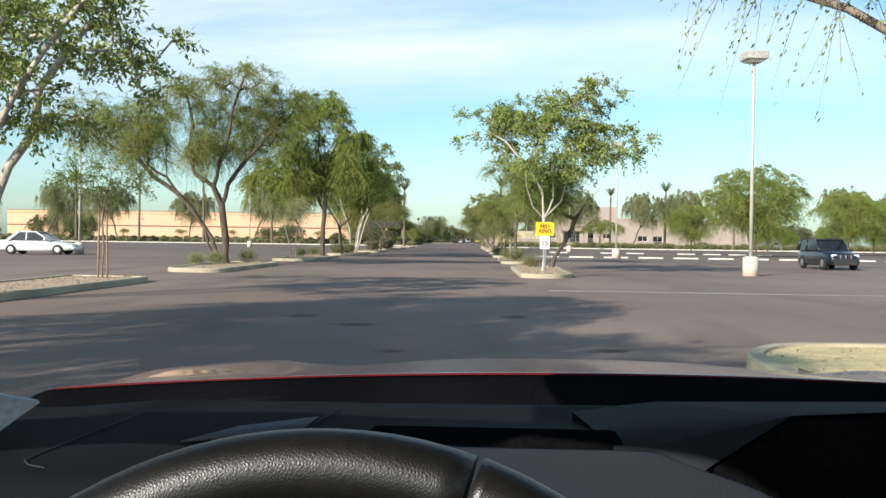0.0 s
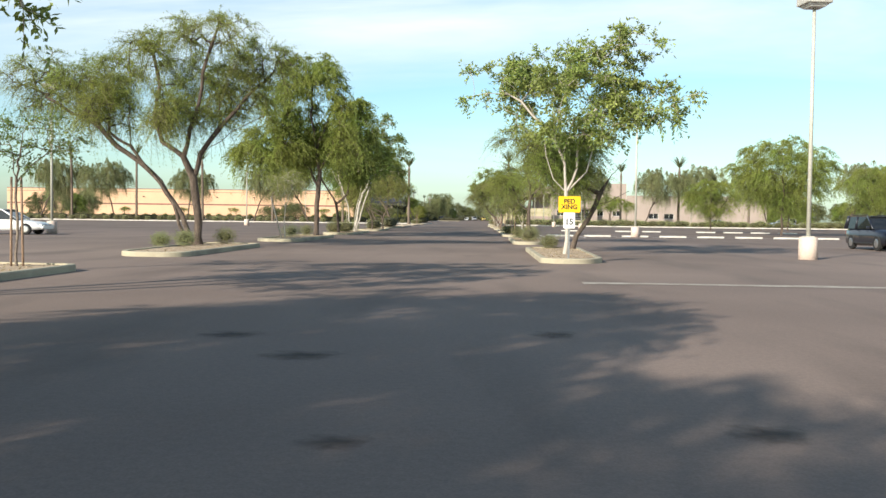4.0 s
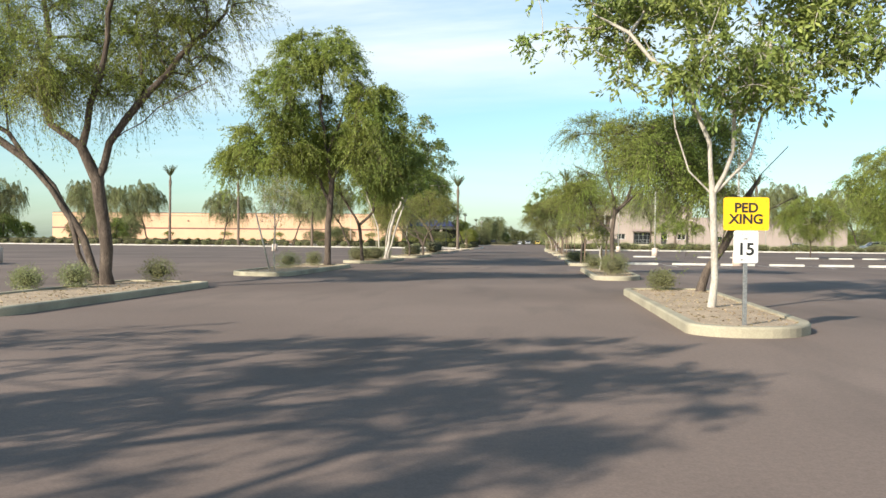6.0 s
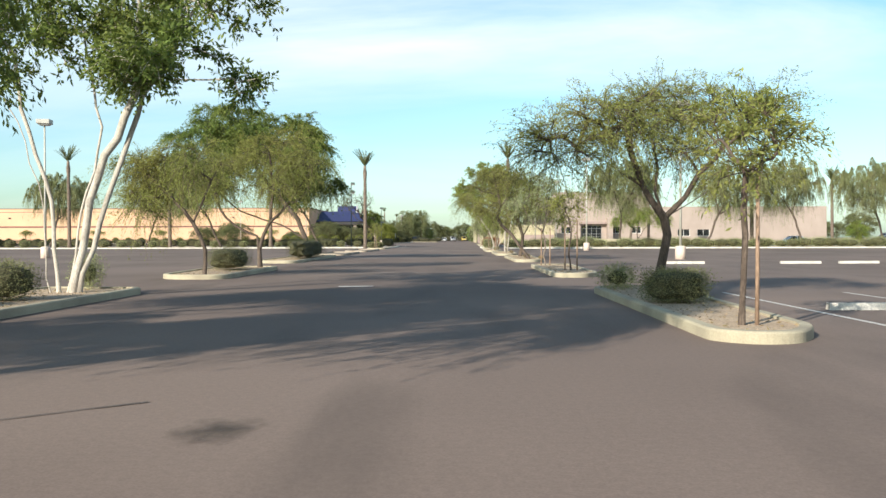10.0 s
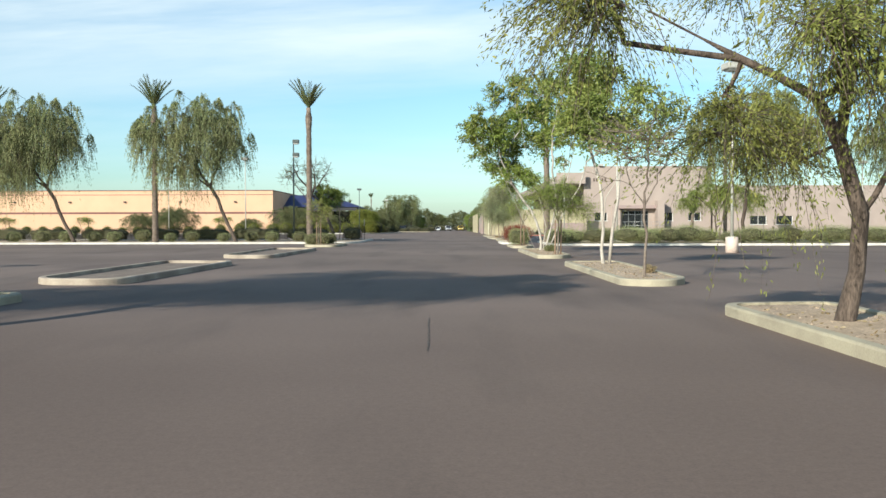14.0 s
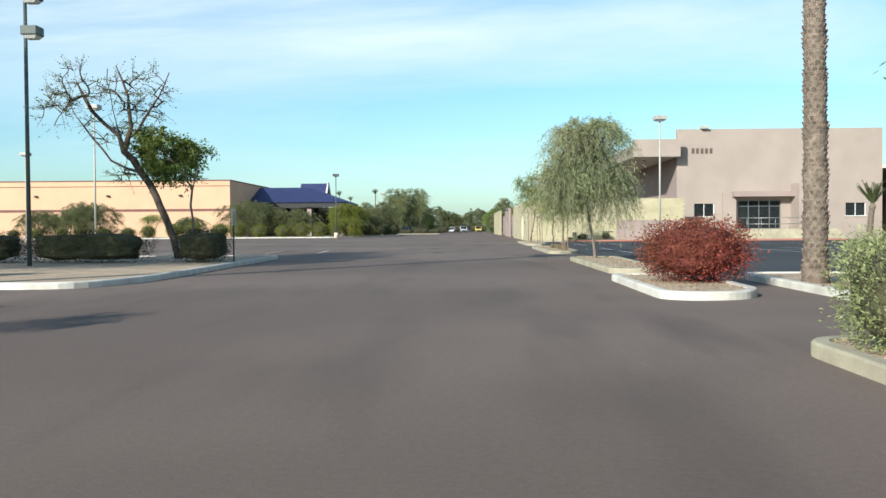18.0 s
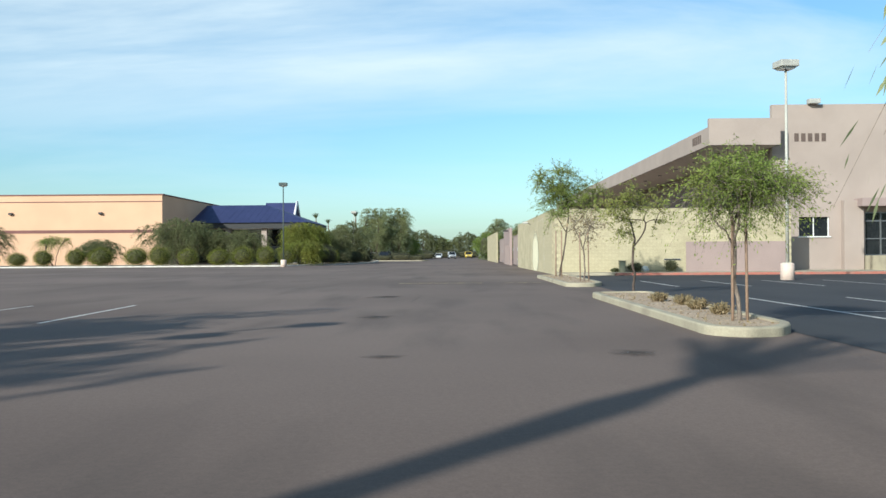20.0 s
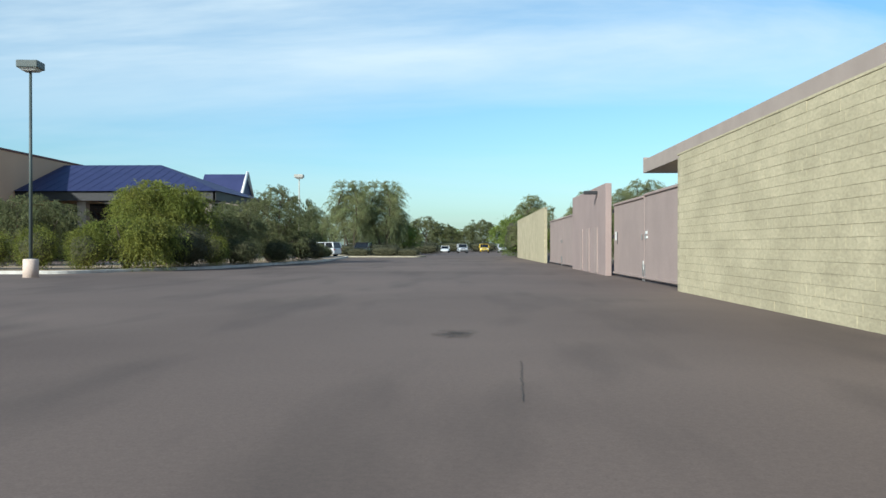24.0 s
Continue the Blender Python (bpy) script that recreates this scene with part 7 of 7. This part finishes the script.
for k, (x, y) in enumerate(((-49, 280.5), (-62, 281), (-78, 281), (-94, 281), (-112, 281))):
    if k == 0:
        small = tree((x, y), "small forked tree before the store wall", 3.9, 4.6, "mesquite", M_LEAF_MESQ, M_BARK_DARK, 97, stems=2, clumps=50, trunk=0.09, clear=0.5, flat=0.24, group="store trees")
    else:
        copy_thing(small, pose(x, y, 0.1, 0, 0, 70 * k))

# hedges, shrubs and cars far down the drive
bush((4.6, 344), (4.5, 12, 4.8), 300, M_LEAF_DARK, "tall green hedge beyond the yard wall", n=9000, leaf_size=(0.22, 0.09), square=0.4, name="hedge", group="hedges", category="hedge")
island([(-40, 352), (-12, 352), (-10, 356), (-12, 360), (-40, 360)], "low kerbed bed in the far lot", r=1.0, name="planting_bed", group="planting beds")
island([(-17.4, 337.5), (-7.6, 337.5), (-6.8, 341), (-7.6, 344.5), (-17.4, 344.5)], "kerbed bed of low shrubs in the far lot", r=0.8, name="planting_bed", group="planting beds")
lowh = bush((-13.5, 356), (4.5, 3.0, 1.5), 301, M_LEAF_HEDGE, "low dark hedge in the far lot", n=3600, leaf_size=(0.14, 0.06), square=0.5, name="hedge", group="hedges", category="hedge")
for x, y, s in ((-15.2, 341, 0.72), (-11.9, 341, 0.86), (-9.2, 341, 0.7), (-18.5, 356, 1.0), (-24, 356, 0.95), (-30, 356, 1.05), (-9, 386, 1.1), (-16, 388, 1.0), (-14, 405, 1.1), (-22, 406, 1.1), (10, 405, 1.3), (-5, 440, 1.5), (2, 442, 1.5), (-12, 440, 1.5), (-20, 441, 1.5)):
    c2 = copy_thing(lowh, pose(x, y, 0, 0, 0, 0)); c2.scale = (s, s, s)
pick = car((-2.8, 408), 185, M_CAR_SILVER, "silver off-roader parked in the far lot", suv=True, category="off-roader", name="off_roader")
car((1.6, 412), 180, M_CAR_YELLOW, "yellow car parked in the far lot", suv=True)
car((-20.2, 344), 65, M_CAR_WHITE, "white off-roader parked beyond the shrubs", suv=True, category="off-roader", name="off_roader")
car((-15.6, 348.5), 176, M_CAR_BLUE, "dark off-roader parked beyond the shrubs", suv=True, category="off-roader", name="off_roader")
for k, (x, y, a) in enumerate(((-27.5, 381, 60), (-33, 392, 80), (-6.5, 420, 178), (-10.2, 420, 182), (-13.5, 421, 180), (-38, 400, 90), (-45, 405, 90), (-20.5, 424, 180))):
    copy_thing(sedan, pose(x, y, 0, 0, 0, a))
for k, (x, y, a) in enumerate(((-21.5, 379, 100), (-16.8, 424, 180), (-24.5, 425, 0), (5.4, 415, 180))):
    copy_thing(pick, pose(x, y, 0, 0, 0, a))
copy_thing(sedan, pose(45, 178, 0.01, 0, 0, 90)); copy_thing(pick, pose(58, 178, 0.01, 0, 0, 95))


# ---- the red car that stands at the start ----
M_DASH = mat("dash_plastic", (0.007, 0.008, 0.011), (0.009, 0.0105, 0.014), rough=0.85, spec=0.06, scale=3, fine=420, bump=0.12, fine_amount=0.08)
M_DASH_GREY = mat("dash_grey_plastic", (0.018, 0.020, 0.025), (0.016, 0.018, 0.022), rough=0.85, spec=0.08, scale=3, fine=420, bump=0.12, fine_amount=0.06)
M_SHELF = mat("shelf_plastic", (0.034, 0.038, 0.046), (0.030, 0.033, 0.040), rough=0.8, spec=0.1, scale=3, fine=420, bump=0.12, fine_amount=0.06)
M_RIB = mat("vent_rib_plastic", (0.095, 0.10, 0.115), (0.08, 0.085, 0.10), rough=0.7, spec=0.15, scale=3, fine=300, bump=0.05)
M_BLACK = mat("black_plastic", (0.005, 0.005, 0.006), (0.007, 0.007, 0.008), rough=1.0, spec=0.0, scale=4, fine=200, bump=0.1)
M_SAIL = mat("mirror_panel", (0.34, 0.37, 0.42), (0.30, 0.33, 0.38), rough=0.6, scale=3, fine=120, bump=0.05)


def leather():
    m = mat("leather", (0.005, 0.0052, 0.0052), (0.008, 0.008, 0.008), rough=0.38, scale=20, fine=300, bump=0.0, spec=0.5)
    n, l = m.node_tree.nodes, m.node_tree.links
    co = n.new("ShaderNodeTexCoord")
    v = n.new("ShaderNodeTexVoronoi"); v.inputs["Scale"].default_value = 640
    v.feature = "DISTANCE_TO_EDGE"
    l.new(co.outputs["Object"], v.inputs["Vector"])
    b = n.new("ShaderNodeBump"); b.inputs["Strength"].default_value, b.inputs["Distance"].default_value = 0.34, 0.0005
    l.new(v.outputs[0], b.inputs["Height"]); l.new(b.outputs[0], n["Principled BSDF"].inputs["Normal"])
    return m


M_THREAD = mat("thread", (0.11, 0.107, 0.10), rough=0.8, scale=30, fine=200, bump=0.0)
M_LEATHER = leather()
own = thing("red_car", (0.27, 0, 0), "red saloon car with an open dashboard view standing on the drive", "car")


def skin(fn, x0, x1, y0, y1, nx, ny, skirt=None):
    """A smooth sheet z = fn(x, y), with its edges turned down to skirt."""
    bm = bmesh.new()
    vs = [[bm.verts.new((x0 + (x1 - x0) * i / nx, y0 + (y1 - y0) * j / ny, fn(x0 + (x1 - x0) * i / nx, y0 + (y1 - y0) * j / ny))) for i in range(nx + 1)] for j in range(ny + 1)]
    for j in range(ny):
        for i in range(nx):
            bm.faces.new((vs[j][i], vs[j][i + 1], vs[j + 1][i + 1], vs[j + 1][i])).smooth = True
    if skirt is not None:
        rim = vs[0] + [r[-1] for r in vs[1:]] + vs[-1][-2::-1] + [r[0] for r in vs[-2:0:-1]]
        low = [bm.verts.new((v.co.x, v.co.y, skirt)) for v in rim]
        for k in range(len(rim)):
            bm.faces.new((rim[k], low[k], low[(k + 1) % len(rim)], rim[(k + 1) % len(rim)]))
    return bm


def smooth(a, b, x):
    t = min(1, max(0, (x - a) / (b - a)))
    return t * t * (3 - 2 * t)


def hood_z(x, y):
    """The hood's height: it falls to the nose, dips between the middle and the wheel arches."""
    z = 1.048 - 0.045 * x * x - 0.112 * min(1.0, (y - 1.36) / 1.0) - 0.19 * smooth(2.2, 3.3, y) ** 1.4 - 0.16 * smooth(3.02, 3.3, y)
    far = smooth(1.38, 1.75, y)
    for s in (-1, 1):
        z += far * (0.018 * math.exp(-((x - s * 0.86) / 0.13) ** 2) - 0.012 * math.exp(-((x - s * 0.60) / 0.17) ** 2))
    return z - 0.05 * far * smooth(0.88, 0.96, abs(x))


hood = part("hood", skin(hood_z, -0.925, 0.925, 1.36, 3.3, 40, 30, 0.62), M_CAR_RED, own, "glossy dark red bonnet")
part("cowl", skin(lambda x, y: 1.0 + 0.0470 * smooth(1.12, 1.33, y) - 0.045 * x * x, -0.93, 0.93, 1.06, 1.355, 48, 16, 0.8), M_BLACK, own, "black plastic cowl")
for x0, x1, y, z in ((-0.62, 0.00, 1.25, 1.026), (0.06, 0.72, 1.25, 1.030)):
    part("wiper", tube([(x0, y, z - 0.012), ((x0 + x1) / 2, y + 0.05, z), (x1, y - 0.02, z - 0.01)], [0.006, 0.005, 0.004], 6), M_BLACK, own, "black wiper")


def dash_z(x, y):
    """The dashboard's top: low at the windscreen, higher and rounded off towards the driver."""
    z = 1.055 + 0.024 * smooth(1.0, 0.76, y) * smooth(-0.42, -0.30, x) - 0.24 * smooth(0.72, 0.60, y)
    z -= 0.014 * smooth(-0.60, -0.80, x) + 0.30 * smooth(-0.28, -0.12, x) * smooth(0.76, 0.69, y)
    return z + 0.003 * math.sin(3 * x)


def on_dash(x, y, up=0.001):
    return (x, y, dash_z(x, y) + up)


dash = part("dashboard", skin(dash_z, -0.86, 0.86, 0.50, 1.065, 90, 60, 0.6), M_DASH, own, "dark blue-grey plastic dashboard")
# ribbed defroster vent with its slot, trim and seam lines
corner = [Vector((-0.549, 0.833)), Vector((-0.444, 0.890)), Vector((-0.437, 0.965)), Vector((-0.512, 0.906))]
bm = bmesh.new()
grid = [[bm.verts.new(on_dash(*corner[0].lerp(corner[1], i / 12).lerp(corner[3].lerp(corner[2], i / 12), j / 6), 0.0016)) for i in range(13)] for j in range(7)]
for j in range(6):
    for i in range(12):
        bm.faces.new((grid[j][i], grid[j][i + 1], grid[j + 1][i + 1], grid[j + 1][i]))
vent = part("defroster_vent", bm, M_BLACK, dash, "ribbed defroster vent")
for k in range(26):
    p, q = corner[0].lerp(corner[1], (k + 0.5) / 26), corner[3].lerp(corner[2], (k + 0.5) / 26)
    part("rib", tube([on_dash(*p, 0.0017), on_dash(*p.lerp(q, 0.5), 0.0019), on_dash(*q, 0.0017)], [0.0011] * 3, 5), M_RIB, vent)
part("trim_line", tube([on_dash(-0.444, 0.890, 0.002), on_dash(-0.433, 0.95, 0.002), on_dash(-0.421, 1.007, 0.002)], [0.0009, 0.0009, 0.0008], 5), M_SHELF, dash)
part("panel_seam", tube([on_dash(-0.630, 0.735), on_dash(-0.652, 0.750), on_dash(-0.665, 0.768), on_dash(-0.664, 0.79), on_dash(-0.652, 0.87), on_dash(-0.637, 0.983)], [0.0008] * 6, 5), M_SHELF, dash)
# instrument shelf and the hooded display beside it
cluster = part("instrument_shelf", skin(lambda x, y: 1.078 - 0.25 * smooth(-0.115 + 0.05 * smooth(0.74, 0.60, y), -0.055 + 0.05 * smooth(0.74, 0.60, y), x) - 0.14 * smooth(0.53, 0.42, y),
                                        -0.44, 0.02, 0.40, 0.735, 120, 60, 0.75), M_SHELF, own, "grey plastic instrument shelf")
# solid black box drawn in place of the shadow behind the shelf
part("gap_shade_box", box((0.22, 0.05, 0.034), (-0.25, 0.775, 1.048), 0.006), M_BLACK, cluster)
bm = bmesh.new()
back = [bm.verts.new(q) for q in ((-0.16, 0.97, 1.064), (-0.116, 0.96, 1.073), (-0.074, 0.95, 1.0805), (0.168, 0.95, 1.085), (0.70, 0.95, 1.078))]
lip = [bm.verts.new(q) for q in ((-0.15, 0.75, 1.078), (-0.12, 0.735, 1.082), (-0.013, 0.72, 1.112), (0.062, 0.72, 1.1165), (0.66, 0.72, 1.110))]
for k in range(4):
    bm.faces.new((lip[k], lip[k + 1], back[k + 1], back[k])).smooth = True
cheek = [bm.verts.new(q) for q in ((-0.135, 0.71, 1.02), (-0.083, 0.70, 1.074))]
bm.faces.new((lip[1], cheek[1], lip[2])); bm.faces.new((lip[1], lip[0], cheek[0], cheek[1]))
feet = [bm.verts.new((v.co.x, v.co.y, 1.0)) for v in back]
for k in range(4):
    bm.faces.new((back[k], back[k + 1], feet[k + 1], feet[k]))
bmesh.ops.recalc_face_normals(bm, faces=bm.faces)
display = part("display_hood", bm, M_DASH_GREY, own, "raised hood over the centre display")
# no hollow here: a flat black plate gives the dark under the display hood
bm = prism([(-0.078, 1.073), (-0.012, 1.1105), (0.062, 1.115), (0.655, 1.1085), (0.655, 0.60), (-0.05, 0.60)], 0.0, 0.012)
part("recess_shade_plate", bm, M_BLACK, display, "flat black plate standing in for the shaded display recess").matrix_local = pose(0, 0.714, 0, 90, 0, 0)
for s in (-1, 1):
    part("mirror_panel", loft([[(s * 0.84, 0.86, 0.98), (s * 0.84, 0.86, 1.105), (s * 0.717, 0.90, 1.076)], [(s * 0.85, 0.875, 0.98), (s * 0.85, 0.875, 1.105), (s * 0.727, 0.915, 1.076)]]), M_SAIL, own, "pale panel at the door's corner")
    # body: fender, door, sill, pillar, wheels
    part("fender", loft([ring_ for ring_ in ([(s * 0.905, y, 0.3), (s * 0.935, y, 0.55), (s * 0.925, y, 0.80), (s * 0.895, y, hood_z(s * 0.9, max(1.46, min(3.3, y))) - 0.006), (s * 0.86, y, 0.3)] for y in (1.06, 1.5, 2.2, 2.8, 3.28))]), M_CAR_RED, own)
    part("door", box((0.07, 2.0, 0.62), (s * 0.90, 0.05, 0.32), 0.025), M_CAR_RED, own, "red door")
    part("rear_quarter", box((0.09, 0.95, 0.66), (s * 0.89, -1.43, 0.32), 0.03), M_CAR_RED, own)
    part("pillar", tube([(s * 0.92, 0.98, 0.98), (s * 0.84, 0.50, 1.28), (s * 0.72, 0.12, 1.46)], [0.045, 0.04, 0.04], 8), M_BLACK, own)
    part("rear_pillar", tube([(s * 0.82, -1.6, 0.98), (s * 0.66, -1.0, 1.46)], [0.07, 0.06], 8), M_CAR_RED, own)
    for yw in (2.45, -1.25):
        wheel(own, s * 0.80, yw, 0.33, 0.22, s)
    part("headlight", box((0.30, 0.12, 0.10), (s * 0.66, 3.29, 0.46), 0.03), M_HEADLIGHT, own, "clear headlight")
part("roof", prism(rounded([(-0.54, -1.05), (0.54, -1.05), (0.56, 0.02), (0.74, 0.10), (0.70, 0.62), (-0.70, 0.62), (-0.74, 0.10), (-0.56, 0.02)], 0.05), 1.455, 1.49, bevel=0.012), M_CAR_RED, own)
part("floor_pan", box((1.7, 3.6, 0.06), (0, -0.1, 0.26), 0.02), M_BLACK, own)
part("rear_deck", box((1.66, 0.9, 0.08), (0, -1.75, 0.90), 0.03), M_CAR_RED, own)
part("nose", box((1.72, 0.14, 0.25), (0, 3.28, 0.30), 0.05), M_CAR_RED, own)


# steering wheel
def rim_arc(a0, a1, big, small, steps):
    """Part of the steering wheel's rim, in the wheel's own plane."""
    bm = bmesh.new()
    pts = [(big * math.cos(a0 + (a1 - a0) * k / steps), 0, big * math.sin(a0 + (a1 - a0) * k / steps)) for k in range(steps + 1)]
    return tube(pts, [small] * (steps + 1), 20, bm)


steer = part("steering_wheel", rim_arc(radians(71), radians(400), 0.182, 0.0165, 90), M_LEATHER, own, "black leather steering wheel")
steer.matrix_local = pose(-0.331, 0.296, 0.9885, -26, 0, 0)
part("rim_cover", rim_arc(radians(40), radians(70.3), 0.182, 0.0168, 20), M_LEATHER, steer, "smooth black rim section")
part("hub", prism(rounded([(-0.09, -0.075), (0.09, -0.075), (0.11, 0.045), (-0.11, 0.045)], 0.03), 0.0, 0.05, bevel=0.012), M_BLACK, steer).matrix_local = pose(0, 0.04, -0.02, 90, 0, 0)
for a in (0, 180, 270):
    part("spoke", tube([(0.08 * math.cos(radians(a)), 0.02, 0.08 * math.sin(radians(a))), (0.18 * math.cos(radians(a)), 0, 0.18 * math.sin(radians(a)))], [0.02, 0.014], 8), M_BLACK, steer)


# pale stitches along the rim's inner side
for k in range(58):
    a = radians(72 + 2.6 * k)
    ends = []
    for da, t in ((-0.013, 0.03), (0.013, -0.03)):
        r = 0.182 - 0.0172 * math.cos(0.42 + t)
        ends.append((r * math.cos(a + da), -0.0172 * math.sin(0.42 + t), r * math.sin(a + da)))
    part("stitch", tube(ends, [0.00045, 0.00045], 5), M_THREAD, steer)


# ---- split-face block wall, last ----
def block_wall(name, x0, y0, x1, y1, height, label, single=None):
    """A wall of split-face blocks from (x0, y0) to (x1, y1); those whose way along lies within single are objects of their own."""
    ln = math.hypot(x1 - x0, y1 - y0)
    top = new(name)
    top.matrix_world = pose(x0, y0, 0, 0, 0, math.degrees(math.atan2(y1 - y0, x1 - x0)))
    tagged(top, label, "wall", kind="structure")
    part("mortar", box((ln - 0.02, 0.216, height - 0.01), (ln / 2, 0.1, -0.05)), M_MORTAR, top)
    rng = np.random.default_rng(int(ln * 10))
    shapes = []
    for k in range(6):
        bm = bmesh.new()
        bmesh.ops.create_cube(bm, size=1, matrix=Matrix.Diagonal((0.3995, 0.05, 0.1955, 1)))
        bmesh.ops.bevel(bm, geom=[e for e in bm.edges if all(v.co.y > 0.0 for v in e.verts)], offset=0.002, segments=1, affect="EDGES")
        for v in bm.verts:
            if v.co.y > 0.0:
                v.co.y += float(rng.normal()) * 0.002
        me = bpy.data.meshes.new("block")
        bm.to_mesh(me); bm.free()
        me.materials.append(M_BLOCK)
        shapes.append(me)
    nv = [np.array([v.co for v in s.vertices]) for s in shapes]
    nf = [[tuple(p.vertices) for p in s.polygons] for s in shapes]
    verts, faces, base, made = [], [], 0, 0
    rows = int(round(height / 0.2))
    for r in range(rows):
        x = 0.2 if r % 2 == 0 else 0.4
        while x < ln - 0.15:
            k = int(rng.integers(6))
            p = np.array([x, 0.192 + float(rng.normal()) * 0.0015, 0.1 + 0.2 * r])
            if single and single[0] <= x <= single[1] and made < 300:
                ob = new("block", shapes[k]); ob.parent = top; ob.matrix_local = Matrix.Translation(p); made += 1
            else:
                verts.append(nv[k] + p); faces += [tuple(i + base for i in f) for f in nf[k]]; base += len(nv[k])
            x += 0.4
    me = bpy.data.meshes.new("blocks")
    me.from_pydata(np.concatenate(verts).tolist(), [], faces)
    rest = part("blocks", me, M_BLOCK_ALL, top)
    rest["kind"] = "stuff"
    part("cap", box((ln, 0.26, 0.05), (ln / 2, 0.1, height), 0.008), M_BLOCK_ALL, top)
    return top


yard_wall = block_wall("wall_yard", 4.1, 229.36, 4.1, 258.4, 3.8, "yard wall of pale split-face concrete blocks", single=(0.3, 6.5))
block_wall("wall_yard_front", 17.8, 229.35, 3.91, 229.35, 3.8, "front wall of pale split-face concrete blocks", single=(8.0, 13.6))
block_wall("wall_yard_far", 4.1, 300.8, 4.1, 336.0, 4.2, "far yard wall of pale split-face concrete blocks", single=(0.2, 6.0))
patch = thing("paint_patch", (3.862, 240.3, 0.0), "soft-edged cream paint patch on the block wall", "paint")
bm = bmesh.new()
outline = rounded([(-2.9, 0.03), (2.9, 0.03), (2.9, 3.0), (-2.9, 3.0)], 0.3)
vs = [bm.verts.new((0, y, z)) for y, z in outline]
bm.faces.new(vs[::-1])
part("coat", bm, M_PATCH, patch)
flood = thing("wall_lamp", (3.85, 244.5, 3.45), "dark flood lamp on an arm over the block wall", "wall lamp")
part("arm", tube([(0.05, 0, 0), (-0.22, 0, 0.10)], [0.03, 0.03], 6), M_DARK, flood)
part("head", box((0.36, 0.42, 0.14), (-0.36, 0, 0.06), 0.03), M_LAMP, flood)
drips = thing("paint_drips", (3.872, 234.3, 0.0), "white weathered paint drips down the block wall", "paint")
rng = random.Random(44)
for k in range(16):
    bm = bmesh.new()
    bm.faces.new([bm.verts.new((0, 1.3 * math.cos(0.5236 * i), 1.3 * math.sin(0.5236 * i))) for i in range(12)][::-1])
    ob = part("drip", bm, M_DRIP, drips)
    z = 0.25 + 0.2 * k if k < 12 else 3.2 + rng.uniform(0, 0.4)
    ob.matrix_local = Matrix.Translation((-0.001 * (k % 3), rng.uniform(-0.10, 0.10) if k < 12 else rng.uniform(-1.5, 6), z)) @ Matrix.Diagonal((1, rng.uniform(0.03, 0.085), rng.uniform(0.06, 0.13), 1))
for k, (x, y, w, h) in enumerate(((8.55, 228.4, 0.9, 0.55), (7.4, 228.45, 0.5, 0.22), (10.6, 228.4, 0.8, 0.7))):
    bush((x, y), (w, w, h), 310 + k, M_LEAF_BUSH, "small dark shrub at the foot of the block wall", n=1800, leaf_size=(0.05, 0.022), z=0.13)
bin_ob = thing("utility_cabinet", (7.79, 228.4, 0.13), "small weathered utility cabinet at the wall's foot", "utility cabinet")
part("case", box((0.36, 0.3, 0.62), (0, 0, 0), 0.03), M_CABINET, bin_ob)
part("lid", box((0.40, 0.34, 0.05), (0, 0, 0.62), 0.015), M_CABINET, bin_ob)
rock = thing("white_rock", (9.1, 228.3, 0.13), "pale rounded rock beside the shrub", "rock")
bm = bmesh.new()
bmesh.ops.create_icosphere(bm, subdivisions=2, radius=0.24)
for v in bm.verts:
    v.co = v.co * (1 + 0.25 * noise.noise(v.co * 5)); v.co.z = max(-0.02, v.co.z * 0.9 + 0.15)
part("stone", bm, M_KERB_WHITE, rock)

panel = thing("painted_panel", (14.65, 229.105, 0.0), "mauve painted-over field on the block wall", "paint")
part("coat", box((6.0, 0.012, 1.76), (0, 0, 0.12), 0.003), M_STUCCO_DARK, panel)
slot = thing("wall_vent", (10.85, 229.10, 0.80), "narrow dark vent slot in the block wall", "vent")
part("frame", box((0.98, 0.03, 0.09), (0, 0, 0), 0.004), M_METAL, slot)
part("opening", box((0.92, 0.03, 0.045), (0, -0.004, 0.022)), M_DARK, slot)
